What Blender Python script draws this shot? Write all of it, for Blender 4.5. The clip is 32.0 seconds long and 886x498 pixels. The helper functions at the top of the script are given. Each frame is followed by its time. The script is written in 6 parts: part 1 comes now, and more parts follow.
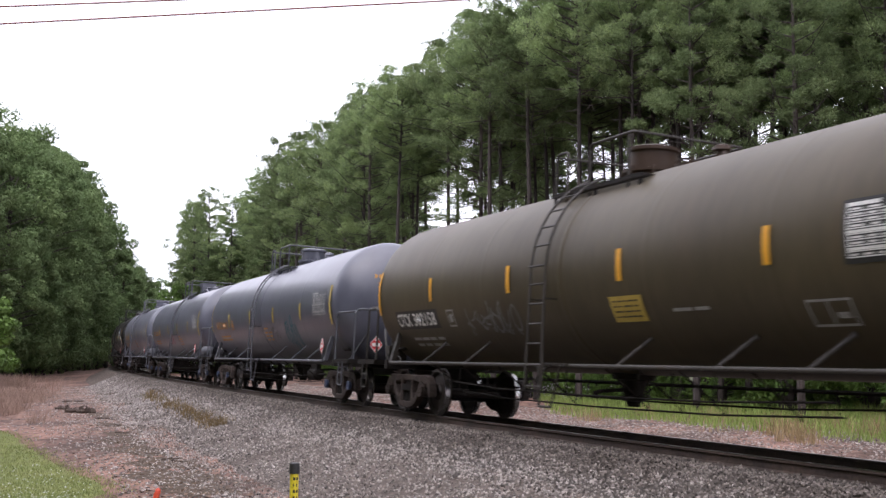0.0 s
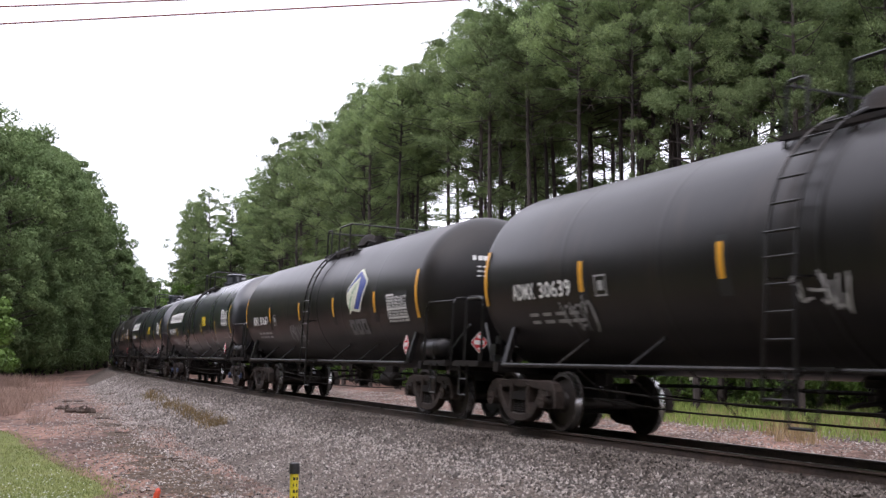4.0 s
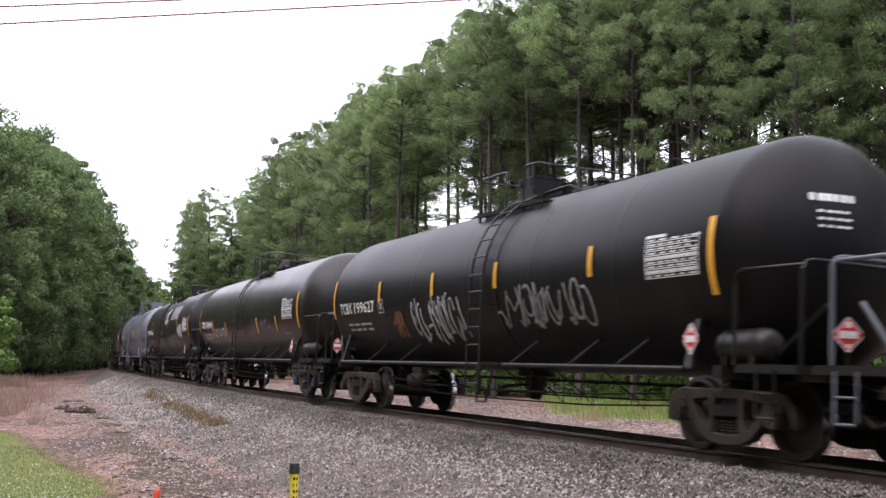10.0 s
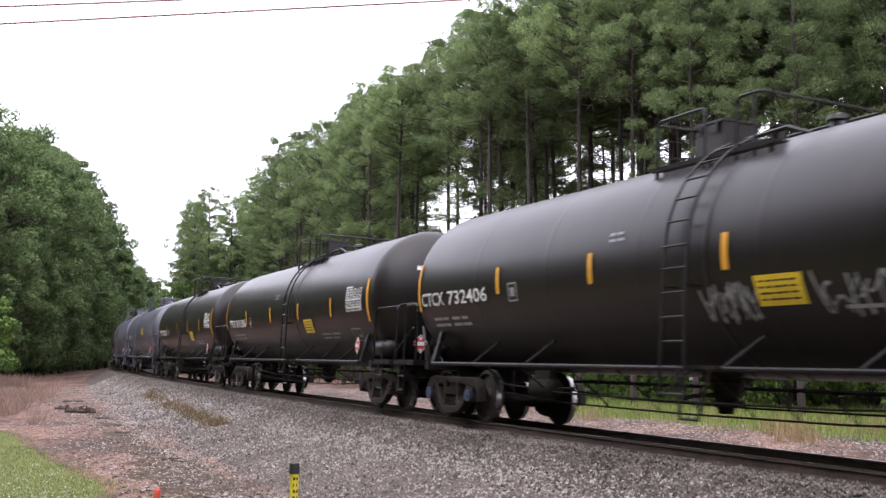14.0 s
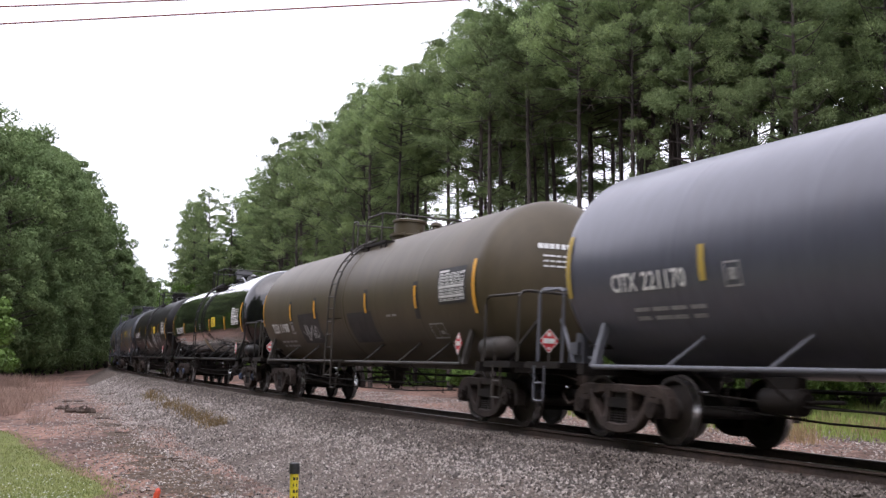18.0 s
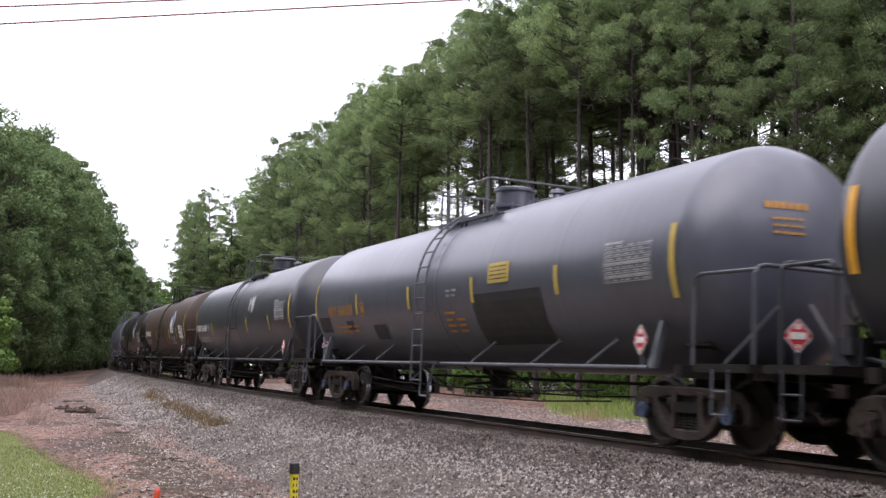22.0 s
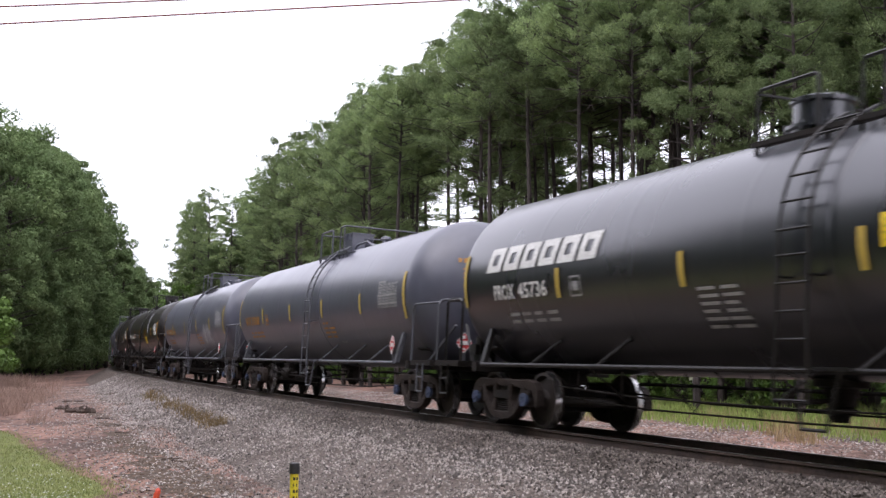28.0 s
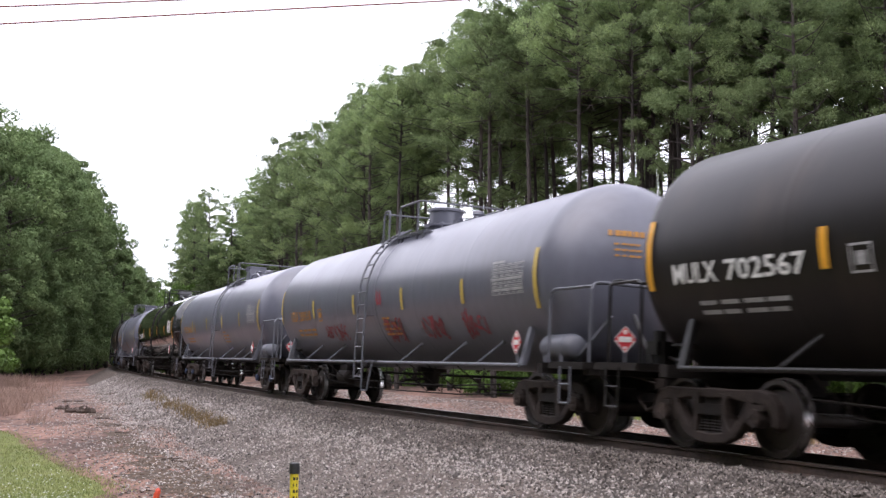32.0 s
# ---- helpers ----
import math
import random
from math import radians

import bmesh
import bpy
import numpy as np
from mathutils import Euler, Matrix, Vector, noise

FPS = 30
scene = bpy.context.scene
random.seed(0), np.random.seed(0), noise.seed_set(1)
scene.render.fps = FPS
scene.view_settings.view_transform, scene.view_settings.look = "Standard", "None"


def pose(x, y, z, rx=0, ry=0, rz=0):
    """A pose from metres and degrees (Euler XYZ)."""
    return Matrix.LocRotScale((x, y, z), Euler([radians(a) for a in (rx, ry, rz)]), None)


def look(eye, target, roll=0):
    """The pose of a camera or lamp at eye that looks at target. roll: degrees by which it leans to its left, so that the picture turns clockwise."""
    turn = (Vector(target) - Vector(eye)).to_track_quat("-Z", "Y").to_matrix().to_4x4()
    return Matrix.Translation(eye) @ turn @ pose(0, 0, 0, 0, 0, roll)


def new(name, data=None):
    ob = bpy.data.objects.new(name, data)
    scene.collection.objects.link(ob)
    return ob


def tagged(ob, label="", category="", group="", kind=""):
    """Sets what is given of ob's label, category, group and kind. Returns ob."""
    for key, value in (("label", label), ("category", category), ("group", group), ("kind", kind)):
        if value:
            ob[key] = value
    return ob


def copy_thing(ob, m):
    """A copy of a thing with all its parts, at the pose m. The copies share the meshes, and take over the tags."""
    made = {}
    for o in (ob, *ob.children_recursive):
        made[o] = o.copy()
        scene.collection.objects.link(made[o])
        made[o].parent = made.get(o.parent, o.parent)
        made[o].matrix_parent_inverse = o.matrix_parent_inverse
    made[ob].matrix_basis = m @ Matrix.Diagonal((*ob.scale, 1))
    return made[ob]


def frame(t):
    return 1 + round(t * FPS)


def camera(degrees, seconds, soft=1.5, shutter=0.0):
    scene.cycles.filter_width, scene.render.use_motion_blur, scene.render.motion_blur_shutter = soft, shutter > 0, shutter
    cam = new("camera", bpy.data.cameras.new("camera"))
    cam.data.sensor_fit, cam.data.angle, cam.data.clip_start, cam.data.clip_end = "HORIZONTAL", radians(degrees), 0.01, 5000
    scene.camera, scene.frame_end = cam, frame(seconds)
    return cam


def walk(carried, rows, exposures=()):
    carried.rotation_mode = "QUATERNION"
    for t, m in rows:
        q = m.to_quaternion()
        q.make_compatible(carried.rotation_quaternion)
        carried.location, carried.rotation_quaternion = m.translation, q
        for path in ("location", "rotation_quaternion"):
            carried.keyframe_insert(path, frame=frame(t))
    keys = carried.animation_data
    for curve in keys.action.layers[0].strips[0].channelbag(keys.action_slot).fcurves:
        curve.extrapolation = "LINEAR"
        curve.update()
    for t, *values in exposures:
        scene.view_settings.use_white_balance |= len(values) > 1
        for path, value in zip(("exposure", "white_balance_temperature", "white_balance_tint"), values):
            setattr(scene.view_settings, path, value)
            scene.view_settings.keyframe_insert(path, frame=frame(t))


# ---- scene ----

# ------------------------------------------------------------------ camera
EYE = 1.258
cam = camera(43.30, 32.0, soft=1.4, shutter=0.15)
walk(cam, [(0.0, pose(0, 0, EYE, 95.351, 0, 0)), (32.0, pose(0, 0, EYE, 95.351, 0, 0))], exposures=[(0.0, 0.03, 6360, 20.5), (1.0, 0.00, 6360, 20.5), (3.0, 0.00, 6360, 20.5), (5.0, 0.00, 6360, 20.5), (6.0, -0.05, 6360, 20.5), (7.0, 0.08, 6360, 20.5), (8.0, 0.38, 6360, 20.5), (9.0, 0.08, 6360, 20.5), (10.0, 0.28, 6360, 20.5), (11.0, 0.30, 6360, 20.5), (12.0, 0.38, 6360, 20.5), (13.0, 0.0, 6360, 20.5), (14.0, 0.28, 6360, 20.5), (15.5, 0.10, 6360, 20.5), (17.0, -0.06, 6360, 20.5), (18.0, 0.00, 6360, 20.5), (19.0, 0.16, 6360, 20.5), (20.0, 0.26, 6360, 20.5), (21.0, 0.26, 6360, 20.5), (22.0, 0.10, 6360, 20.5), (23.0, 0.18, 6360, 20.5), (24.0, 0.26, 6360, 20.5), (25.0, 0.26, 6360, 20.5), (26.5, 0.20, 6360, 20.5), (28.0, 0.02, 6360, 20.5), (29.0, 0.00, 6360, 20.5), (30.0, 0.08, 6360, 20.5), (31.0, 0.42, 6360, 20.5), (32.0, 0.24, 6360, 20.5)])

# ------------------------------------------------------------------ light: bright overcast
world = bpy.data.worlds.new("overcast_sky")
scene.world = world
world.use_nodes = True
wn = world.node_tree
wn.nodes.clear()
w_out = wn.nodes.new("ShaderNodeOutputWorld")
w_bg = wn.nodes.new("ShaderNodeBackground")
w_sky = wn.nodes.new("ShaderNodeTexSky")
w_sky.sky_type = "NISHITA"
w_sky.sun_disc = False
w_sky.sun_elevation, w_sky.sun_rotation = radians(58), radians(200)
w_sky.air_density, w_sky.dust_density = 1.0, 4.0
w_hsv = wn.nodes.new("ShaderNodeHueSaturation")
w_hsv.inputs["Saturation"].default_value = 0.25
w_mix = wn.nodes.new("ShaderNodeMix")
w_mix.data_type = "RGBA"
w_mix.inputs[0].default_value = 0.75
w_mix.inputs[7].default_value = (12.5, 13.0, 14.0, 1)
wn.links.new(w_sky.outputs[0], w_hsv.inputs["Color"])
wn.links.new(w_hsv.outputs[0], w_mix.inputs[6])
wn.links.new(w_mix.outputs[2], w_bg.inputs["Color"])
w_bg.inputs["Strength"].default_value = 0.195
wn.links.new(w_bg.outputs[0], w_out.inputs["Surface"])

sun = new("sun", bpy.data.lights.new("sun", "SUN"))
sun.data.energy, sun.data.angle, sun.data.color = 1.4, radians(70), (1.0, 0.96, 0.9)
sun.matrix_world = look((-5, -10, 40), (0, 0, 0))

# ------------------------------------------------------------------ materials


def node_material(name, base, rough=0.6, metal=0.0, second=None, scale=3.0, spread=0.5, grain=40.0, grain_amount=0.25, bump=0.2, bump_scale=60.0, stretch=(1, 1, 1), coat=0.0, per_object=0.0, rough_spread=0.1, translucent=0.0, per_island=0.0):
    """A procedural surface: two colours mixed by broad noise, fine grain over it, uneven gloss and a fine relief."""
    m = bpy.data.materials.new(name)
    m.use_nodes = True
    nt = m.node_tree
    b = nt.nodes["Principled BSDF"]
    link = nt.links.new
    tc = nt.nodes.new("ShaderNodeTexCoord")
    mp = nt.nodes.new("ShaderNodeMapping")
    mp.inputs["Scale"].default_value = stretch
    link(tc.outputs["Object"], mp.inputs["Vector"])
    vec = mp.outputs["Vector"]
    info = nt.nodes.new("ShaderNodeObjectInfo")
    if per_object or per_island:
        add = nt.nodes.new("ShaderNodeVectorMath")
        add.operation = "ADD"
        link(vec, add.inputs[0])
        mul = nt.nodes.new("ShaderNodeMath")
        mul.operation = "MULTIPLY"
        mul.inputs[1].default_value = 37.0
        link(info.outputs["Random"], mul.inputs[0])
        link(mul.outputs[0], add.inputs[1])
        vec = add.outputs[0]
    n1 = nt.nodes.new("ShaderNodeTexNoise")
    n1.inputs["Scale"].default_value, n1.inputs["Detail"].default_value = scale, 6.0
    link(vec, n1.inputs["Vector"])
    n2 = nt.nodes.new("ShaderNodeTexNoise")
    n2.inputs["Scale"].default_value, n2.inputs["Detail"].default_value = grain, 3.0
    link(vec, n2.inputs["Vector"])
    ramp = nt.nodes.new("ShaderNodeMapRange")
    ramp.inputs[1].default_value, ramp.inputs[2].default_value = 0.5 - spread / 2, 0.5 + spread / 2
    link(n1.outputs[0], ramp.inputs[0])
    mix = nt.nodes.new("ShaderNodeMix")
    mix.data_type = "RGBA"
    link(ramp.outputs[0], mix.inputs[0])
    mix.inputs[6].default_value = (*base, 1)
    mix.inputs[7].default_value = (*(second or [c * 0.75 for c in base]), 1)
    vary = nt.nodes.new("ShaderNodeMapRange")
    vary.inputs[1].default_value, vary.inputs[2].default_value = 0.3, 0.7
    vary.inputs[3].default_value, vary.inputs[4].default_value = 1 - grain_amount, 1 + grain_amount
    link(n2.outputs[0], vary.inputs[0])
    value = vary.outputs[0]
    for amount, source in ((per_object, info.outputs["Random"]), (per_island, None)):
        if amount:
            if source is None:
                source = nt.nodes.new("ShaderNodeNewGeometry").outputs["Random Per Island"]
            rnd = nt.nodes.new("ShaderNodeMapRange")
            rnd.inputs[3].default_value, rnd.inputs[4].default_value = 1 - amount, 1 + amount
            link(source, rnd.inputs[0])
            mm = nt.nodes.new("ShaderNodeMath")
            mm.operation = "MULTIPLY"
            link(value, mm.inputs[0])
            link(rnd.outputs[0], mm.inputs[1])
            value = mm.outputs[0]
    scl = nt.nodes.new("ShaderNodeVectorMath")
    scl.operation = "SCALE"
    link(mix.outputs[2], scl.inputs[0])
    link(value, scl.inputs["Scale"])
    link(scl.outputs[0], b.inputs["Base Color"])
    rr = nt.nodes.new("ShaderNodeMapRange")
    rr.inputs[3].default_value, rr.inputs[4].default_value = max(rough - rough_spread, 0.02), min(rough + rough_spread, 1)
    link(n1.outputs[0], rr.inputs[0])
    link(rr.outputs[0], b.inputs["Roughness"])
    b.inputs["Metallic"].default_value = metal
    b.inputs["Coat Weight"].default_value = coat
    if bump:
        bn = nt.nodes.new("ShaderNodeTexNoise")
        bn.inputs["Scale"].default_value, bn.inputs["Detail"].default_value = bump_scale, 4.0
        link(vec, bn.inputs["Vector"])
        bp = nt.nodes.new("ShaderNodeBump")
        bp.inputs["Strength"].default_value, bp.inputs["Distance"].default_value = bump, 0.01
        link(bn.outputs[0], bp.inputs["Height"])
        link(bp.outputs[0], b.inputs["Normal"])
    if translucent:
        tr = nt.nodes.new("ShaderNodeBsdfTranslucent")
        link(scl.outputs[0], tr.inputs["Color"])
        ms = nt.nodes.new("ShaderNodeMixShader")
        ms.inputs[0].default_value = translucent
        link(b.outputs[0], ms.inputs[1])
        link(tr.outputs[0], ms.inputs[2])
        link(ms.outputs[0], nt.nodes["Material Output"].inputs["Surface"])
    return m


def paint(name, base, dirt, rough=0.42, spread=0.5, coat=0.0, metal=0.0, streak=0.22, ior=1.52):
    """Tank paint: streaks of grime that run down the shell, and stains."""
    m = node_material(name, base, rough, metal, dirt, 0.6, spread + 0.25, 6.0, 0.09, 0.015, 2.2, (1.2, 0.5, 0.4), coat, per_object=0.06, rough_spread=0.05)
    nt = m.node_tree
    b = nt.nodes["Principled BSDF"]
    b.inputs["IOR"].default_value = ior
    tc = nt.nodes.new("ShaderNodeTexCoord")
    info = nt.nodes.new("ShaderNodeObjectInfo")
    mp = nt.nodes.new("ShaderNodeMapping")
    mp.inputs["Scale"].default_value = (1.9, 0.7, 0.8)
    nt.links.new(tc.outputs["Object"], mp.inputs["Vector"])
    off = nt.nodes.new("ShaderNodeMath")
    off.operation = "MULTIPLY"
    off.inputs[1].default_value = 91.0
    nt.links.new(info.outputs["Random"], off.inputs[0])
    nt.links.new(off.outputs[0], mp.inputs["Location"])
    stain = nt.nodes.new("ShaderNodeTexNoise")
    stain.inputs["Scale"].default_value, stain.inputs["Detail"].default_value = 0.7, 7.0
    nt.links.new(mp.outputs[0], stain.inputs["Vector"])
    cut = nt.nodes.new("ShaderNodeMapRange")
    cut.inputs[1].default_value, cut.inputs[2].default_value = 0.56, 0.78
    cut.inputs[4].default_value = streak
    nt.links.new(stain.outputs[0], cut.inputs[0])
    mix = nt.nodes.new("ShaderNodeMix")
    mix.data_type = "RGBA"
    nt.links.new(cut.outputs[0], mix.inputs[0])
    nt.links.new(b.inputs["Base Color"].links[0].from_socket, mix.inputs[6])
    mix.inputs[7].default_value = (0.085 + base[0] * 0.5, 0.058 + base[1] * 0.45, 0.04 + base[2] * 0.4, 1)
    nt.links.new(mix.outputs[2], b.inputs["Base Color"])
    return m


PAINT = {
    "grey": paint("weathered_grey_paint", (0.086, 0.09, 0.118), (0.067, 0.07, 0.091), 0.32, streak=0.16, ior=1.64),
    "light": paint("light_grey_paint", (0.112, 0.117, 0.149), (0.094, 0.097, 0.12), 0.32, streak=0.14, ior=1.62),
    "dark": paint("dark_grey_paint", (0.037, 0.039, 0.05), (0.026, 0.027, 0.034), 0.36, ior=1.6),
    "slate": paint("slate_black_paint", (0.0062, 0.0076, 0.0145), (0.0044, 0.005, 0.0078), 0.28, streak=0.08, ior=1.9),
    "black": paint("satin_black_paint", (0.0078, 0.0063, 0.0061), (0.0155, 0.0122, 0.0112), 0.34, streak=0.16, ior=1.42),
    "matte": paint("matte_black_paint", (0.009, 0.0075, 0.0072), (0.015, 0.0123, 0.0112), 0.40, streak=0.2, ior=1.33),
    "gloss": paint("gloss_black_paint", (0.004, 0.004, 0.0045), (0.007, 0.007, 0.0075), 0.10, coat=0.6, streak=0.02),
    "jet": paint("dull_jet_black_paint", (0.0042, 0.004, 0.0043), (0.0075, 0.0066, 0.0064), 0.42, streak=0.14, ior=1.25),
    "olive": paint("dusty_olive_brown_paint", (0.085, 0.068, 0.038), (0.054, 0.043, 0.027), 0.46, ior=1.36),
    "rust": paint("rust_stained_brown_paint", (0.03, 0.0215, 0.0165), (0.064, 0.039, 0.0255), 0.52, 0.5, streak=0.5, ior=1.30),
    "sooty": paint("sooty_black_paint", (0.007, 0.0067, 0.007), (0.015, 0.013, 0.0118), 0.36, streak=0.25, ior=1.37),
}
BLACK_TRIM = paint("dull_black_trim_paint", (0.006, 0.0057, 0.0059), (0.012, 0.0103, 0.0093), 0.42, ior=1.4)
TRIM = {
    "grey": paint("grey_trim_paint", (0.085, 0.088, 0.104), (0.055, 0.057, 0.066), 0.5),
    "light": paint("light_grey_trim_paint", (0.12, 0.125, 0.148), (0.08, 0.083, 0.096), 0.5),
    "dark": paint("dark_grey_trim_paint", (0.03, 0.032, 0.038), (0.02, 0.021, 0.024), 0.5),
    "olive": paint("olive_trim_paint", (0.03, 0.024, 0.018), (0.02, 0.017, 0.014), 0.6),
}
STEEL = node_material("grimy_black_steel", (0.011, 0.01, 0.0098), 0.7, 0.0, (0.022, 0.017, 0.014), 3.0, 0.5, 30, 0.3, 0.3, 50)
CAST = node_material("brown_rusty_cast_steel", (0.058, 0.043, 0.036), 0.7, 0.0, (0.032, 0.026, 0.024), 4.0, 0.5, 30, 0.3, 0.5, 40, per_object=0.35)
WHEEL = node_material("dark_wheel_steel", (0.024, 0.0195, 0.0175), 0.6, 0.2, (0.042, 0.031, 0.026), 4.0, 0.5, 25, 0.2, 0.2, 40)
TREAD = node_material("polished_tread_steel", (0.62, 0.61, 0.6), 0.28, 1.0, (0.5, 0.5, 0.5), 5.0, 0.5, 30, 0.1, 0.05, 60)
BLUE = node_material("blue_bearing_cap", (0.07, 0.1, 0.19), 0.5, 0.0, (0.05, 0.06, 0.09), 8.0, 0.5)
YELLOW = node_material("amber_reflective_tape", (0.72, 0.36, 0.02), 0.45, 0.0, (0.62, 0.30, 0.02), 6.0, 0.5, 30, 0.1)
DULL_YELLOW = node_material("faded_yellow_tape", (0.50, 0.36, 0.06), 0.55, 0.0, (0.42, 0.30, 0.07), 6.0, 0.5, 30, 0.1)
ORANGE = node_material("orange_stencil_paint", (0.46, 0.21, 0.03), 0.6, 0.0, (0.38, 0.18, 0.04), 6.0, 0.5)
WHITE = node_material("white_stencil_paint", (0.72, 0.72, 0.70), 0.55, 0.0, (0.6, 0.6, 0.58), 6.0, 0.5)
FADED = node_material("faded_white_paint", (0.36, 0.36, 0.36), 0.6, 0.0, (0.27, 0.27, 0.27), 6.0, 0.5)
RED = node_material("red_placard", (0.60, 0.03, 0.04), 0.5, 0.0, (0.5, 0.03, 0.04), 8.0, 0.5)
SIGN = node_material("yellow_warning_sign", (0.78, 0.55, 0.02), 0.45, 0.0, (0.7, 0.5, 0.03), 6.0, 0.5)
PATCH = node_material("black_stencil_patch", (0.018, 0.018, 0.019), 0.55)
LOGO_BLUE = node_material("logo_blue_vinyl", (0.06, 0.09, 0.34), 0.45)
LOGO_CREAM = node_material("logo_cream_vinyl", (0.72, 0.74, 0.6), 0.45)
LOGO_GREEN = node_material("logo_green_vinyl", (0.16, 0.42, 0.2), 0.45)
SPRAY = {"white": node_material("greyed_white_spray", (0.34, 0.34, 0.345), 0.65, 0.0, (0.17, 0.17, 0.175), 5.0, 0.5), "bright": node_material("white_spray", (0.5, 0.5, 0.5), 0.6, 0.0, (0.36, 0.36, 0.37), 5.0, 0.5), "red": node_material("red_spray", (0.30, 0.04, 0.05), 0.6), "cyan": node_material("teal_spray", (0.03, 0.16, 0.2), 0.6), "grey": node_material("grey_spray", (0.17, 0.17, 0.175), 0.6), "rust": node_material("rust_spray", (0.22, 0.10, 0.04), 0.7), "tan": node_material("tan_spray", (0.33, 0.27, 0.17), 0.7), "black": PATCH}

# darker, browner versions of bed and stone, used nearer the rails
BROWN_BED = node_material("dark_brown_ballast", (0.088, 0.074, 0.064), 0.9, 0.0, (0.045, 0.037, 0.032), 1.2, 0.6, 14, 0.5, 1.0, 18)
BROWN_STONE = node_material("darker_brown_stone", (0.215, 0.19, 0.172), 0.85, 0.0, (0.115, 0.096, 0.084), 0.6, 0.6, 25, 0.2, 0.3, 40, per_island=0.65)
BALLAST = node_material("grey_ballast", (0.13, 0.106, 0.091), 0.9, 0.0, (0.07, 0.056, 0.047), 1.2, 0.6, 14, 0.55, 1.0, 18)
STONE = node_material("ballast_stone", (0.345, 0.315, 0.292), 0.8, 0.0, (0.175, 0.151, 0.134), 0.6, 0.6, 25, 0.2, 0.3, 40, per_island=0.75)
DIRT = node_material("red_brown_dirt", (0.212, 0.125, 0.097), 0.95, 0.0, (0.088, 0.058, 0.047), 0.6, 0.26, 6, 0.5, 1.0, 9, (1.0, 0.32, 1.0))
LAWN = node_material("mown_grass_ground", (0.122, 0.152, 0.047), 0.95, 0.0, (0.185, 0.195, 0.075), 0.9, 0.5, 12, 0.35, 0.8, 20)
GRASS = node_material("grass_blade", (0.168, 0.218, 0.066), 0.7, 0.0, (0.29, 0.30, 0.125), 0.9, 0.6, 8, 0.2, 0, 1, per_island=0.35, translucent=0.3)
VERGE = node_material("verge_grass_blade", (0.19, 0.28, 0.065), 0.7, 0.0, (0.27, 0.33, 0.1), 0.5, 0.6, 8, 0.2, 0, 1, per_island=0.35, translucent=0.3)
DRY = node_material("dry_straw_grass", (0.36, 0.27, 0.15), 0.8, 0.0, (0.26, 0.19, 0.10), 0.8, 0.6, 8, 0.2, 0, 1, per_island=0.3, translucent=0.25)
RAILSTEEL = node_material("rusty_rail_web", (0.085, 0.055, 0.04), 0.8, 0.0, (0.035, 0.026, 0.022), 1.5, 0.5, 20, 0.25, 0.2, 30)
RAILTOP = node_material("polished_rail_head", (0.34, 0.33, 0.32), 0.3, 1.0, (0.25, 0.24, 0.23), 2.0, 0.5, 30, 0.1, 0.05, 60, (1, 1, 1))
TIE = node_material("creosote_tie", (0.05, 0.038, 0.03), 0.9, 0.0, (0.08, 0.065, 0.052), 2.0, 0.5, 20, 0.3, 0.5, 20)
BARK = node_material("pine_bark", (0.06, 0.047, 0.04), 0.9, 0.0, (0.034, 0.028, 0.026), 1.2, 0.5, 12, 0.3, 0.8, 14, (1, 1, 0.25), per_object=0.25)
NEEDLE = node_material("pine_needles", (0.146, 0.208, 0.092), 0.75, 0.0, (0.23, 0.292, 0.128), 0.5, 0.5, 2.2, 0.35, 0, 1, per_object=0.3, per_island=0.35, translucent=0.4)
LEAF = node_material("broad_leaves", (0.112, 0.172, 0.07), 0.8, 0.0, (0.16, 0.215, 0.09), 0.4, 0.5, 3.0, 0.2, 0, 1, per_object=0.22, per_island=0.16, translucent=0.3)
BRIGHT_LEAF = node_material("fresh_green_leaves", (0.13, 0.21, 0.045), 0.55, 0.0, (0.09, 0.16, 0.04), 0.5, 0.5, 3.0, 0.25, 0, 1, per_object=0.15, per_island=0.3, translucent=0.3)
FOREST_FLOOR = node_material("leaf_litter", (0.06, 0.055, 0.03), 0.95, 0.0, (0.055, 0.075, 0.022), 0.3, 0.5, 5, 0.3, 0.6, 6)

for dull in (DIRT, BALLAST, BROWN_BED, LAWN, GRASS, VERGE, DRY, FOREST_FLOOR, NEEDLE, LEAF, BRIGHT_LEAF, STONE, BROWN_STONE, CAST, STEEL):
    dull.node_tree.nodes["Principled BSDF"].inputs["Specular IOR Level"].default_value = 0.18

# ------------------------------------------------------------------ mesh helpers
MESHES = {}


def blank():
    return ([], [], [])


def add_faces(vf, verts, faces, slot=0):
    base = len(vf[0])
    vf[0].extend(verts)
    vf[1].extend([tuple(base + i for i in f) for f in faces])
    vf[2].extend([slot] * len(faces))


def box(vf, c, size, m=None, slot=0):
    """A box with chamfered long edges."""
    x, y, z = (s / 2 for s in size)
    vs = [Vector((a * x, b * y, d * z)) for a in (-1, 1) for b in (-1, 1) for d in (-1, 1)]
    if m is not None:
        vs = [m @ v for v in vs]
    vs = [tuple(v + Vector(c)) for v in vs]
    add_faces(vf, vs, [(0, 1, 3, 2), (4, 6, 7, 5), (0, 4, 5, 1), (2, 3, 7, 6), (0, 2, 6, 4), (1, 5, 7, 3)], slot)


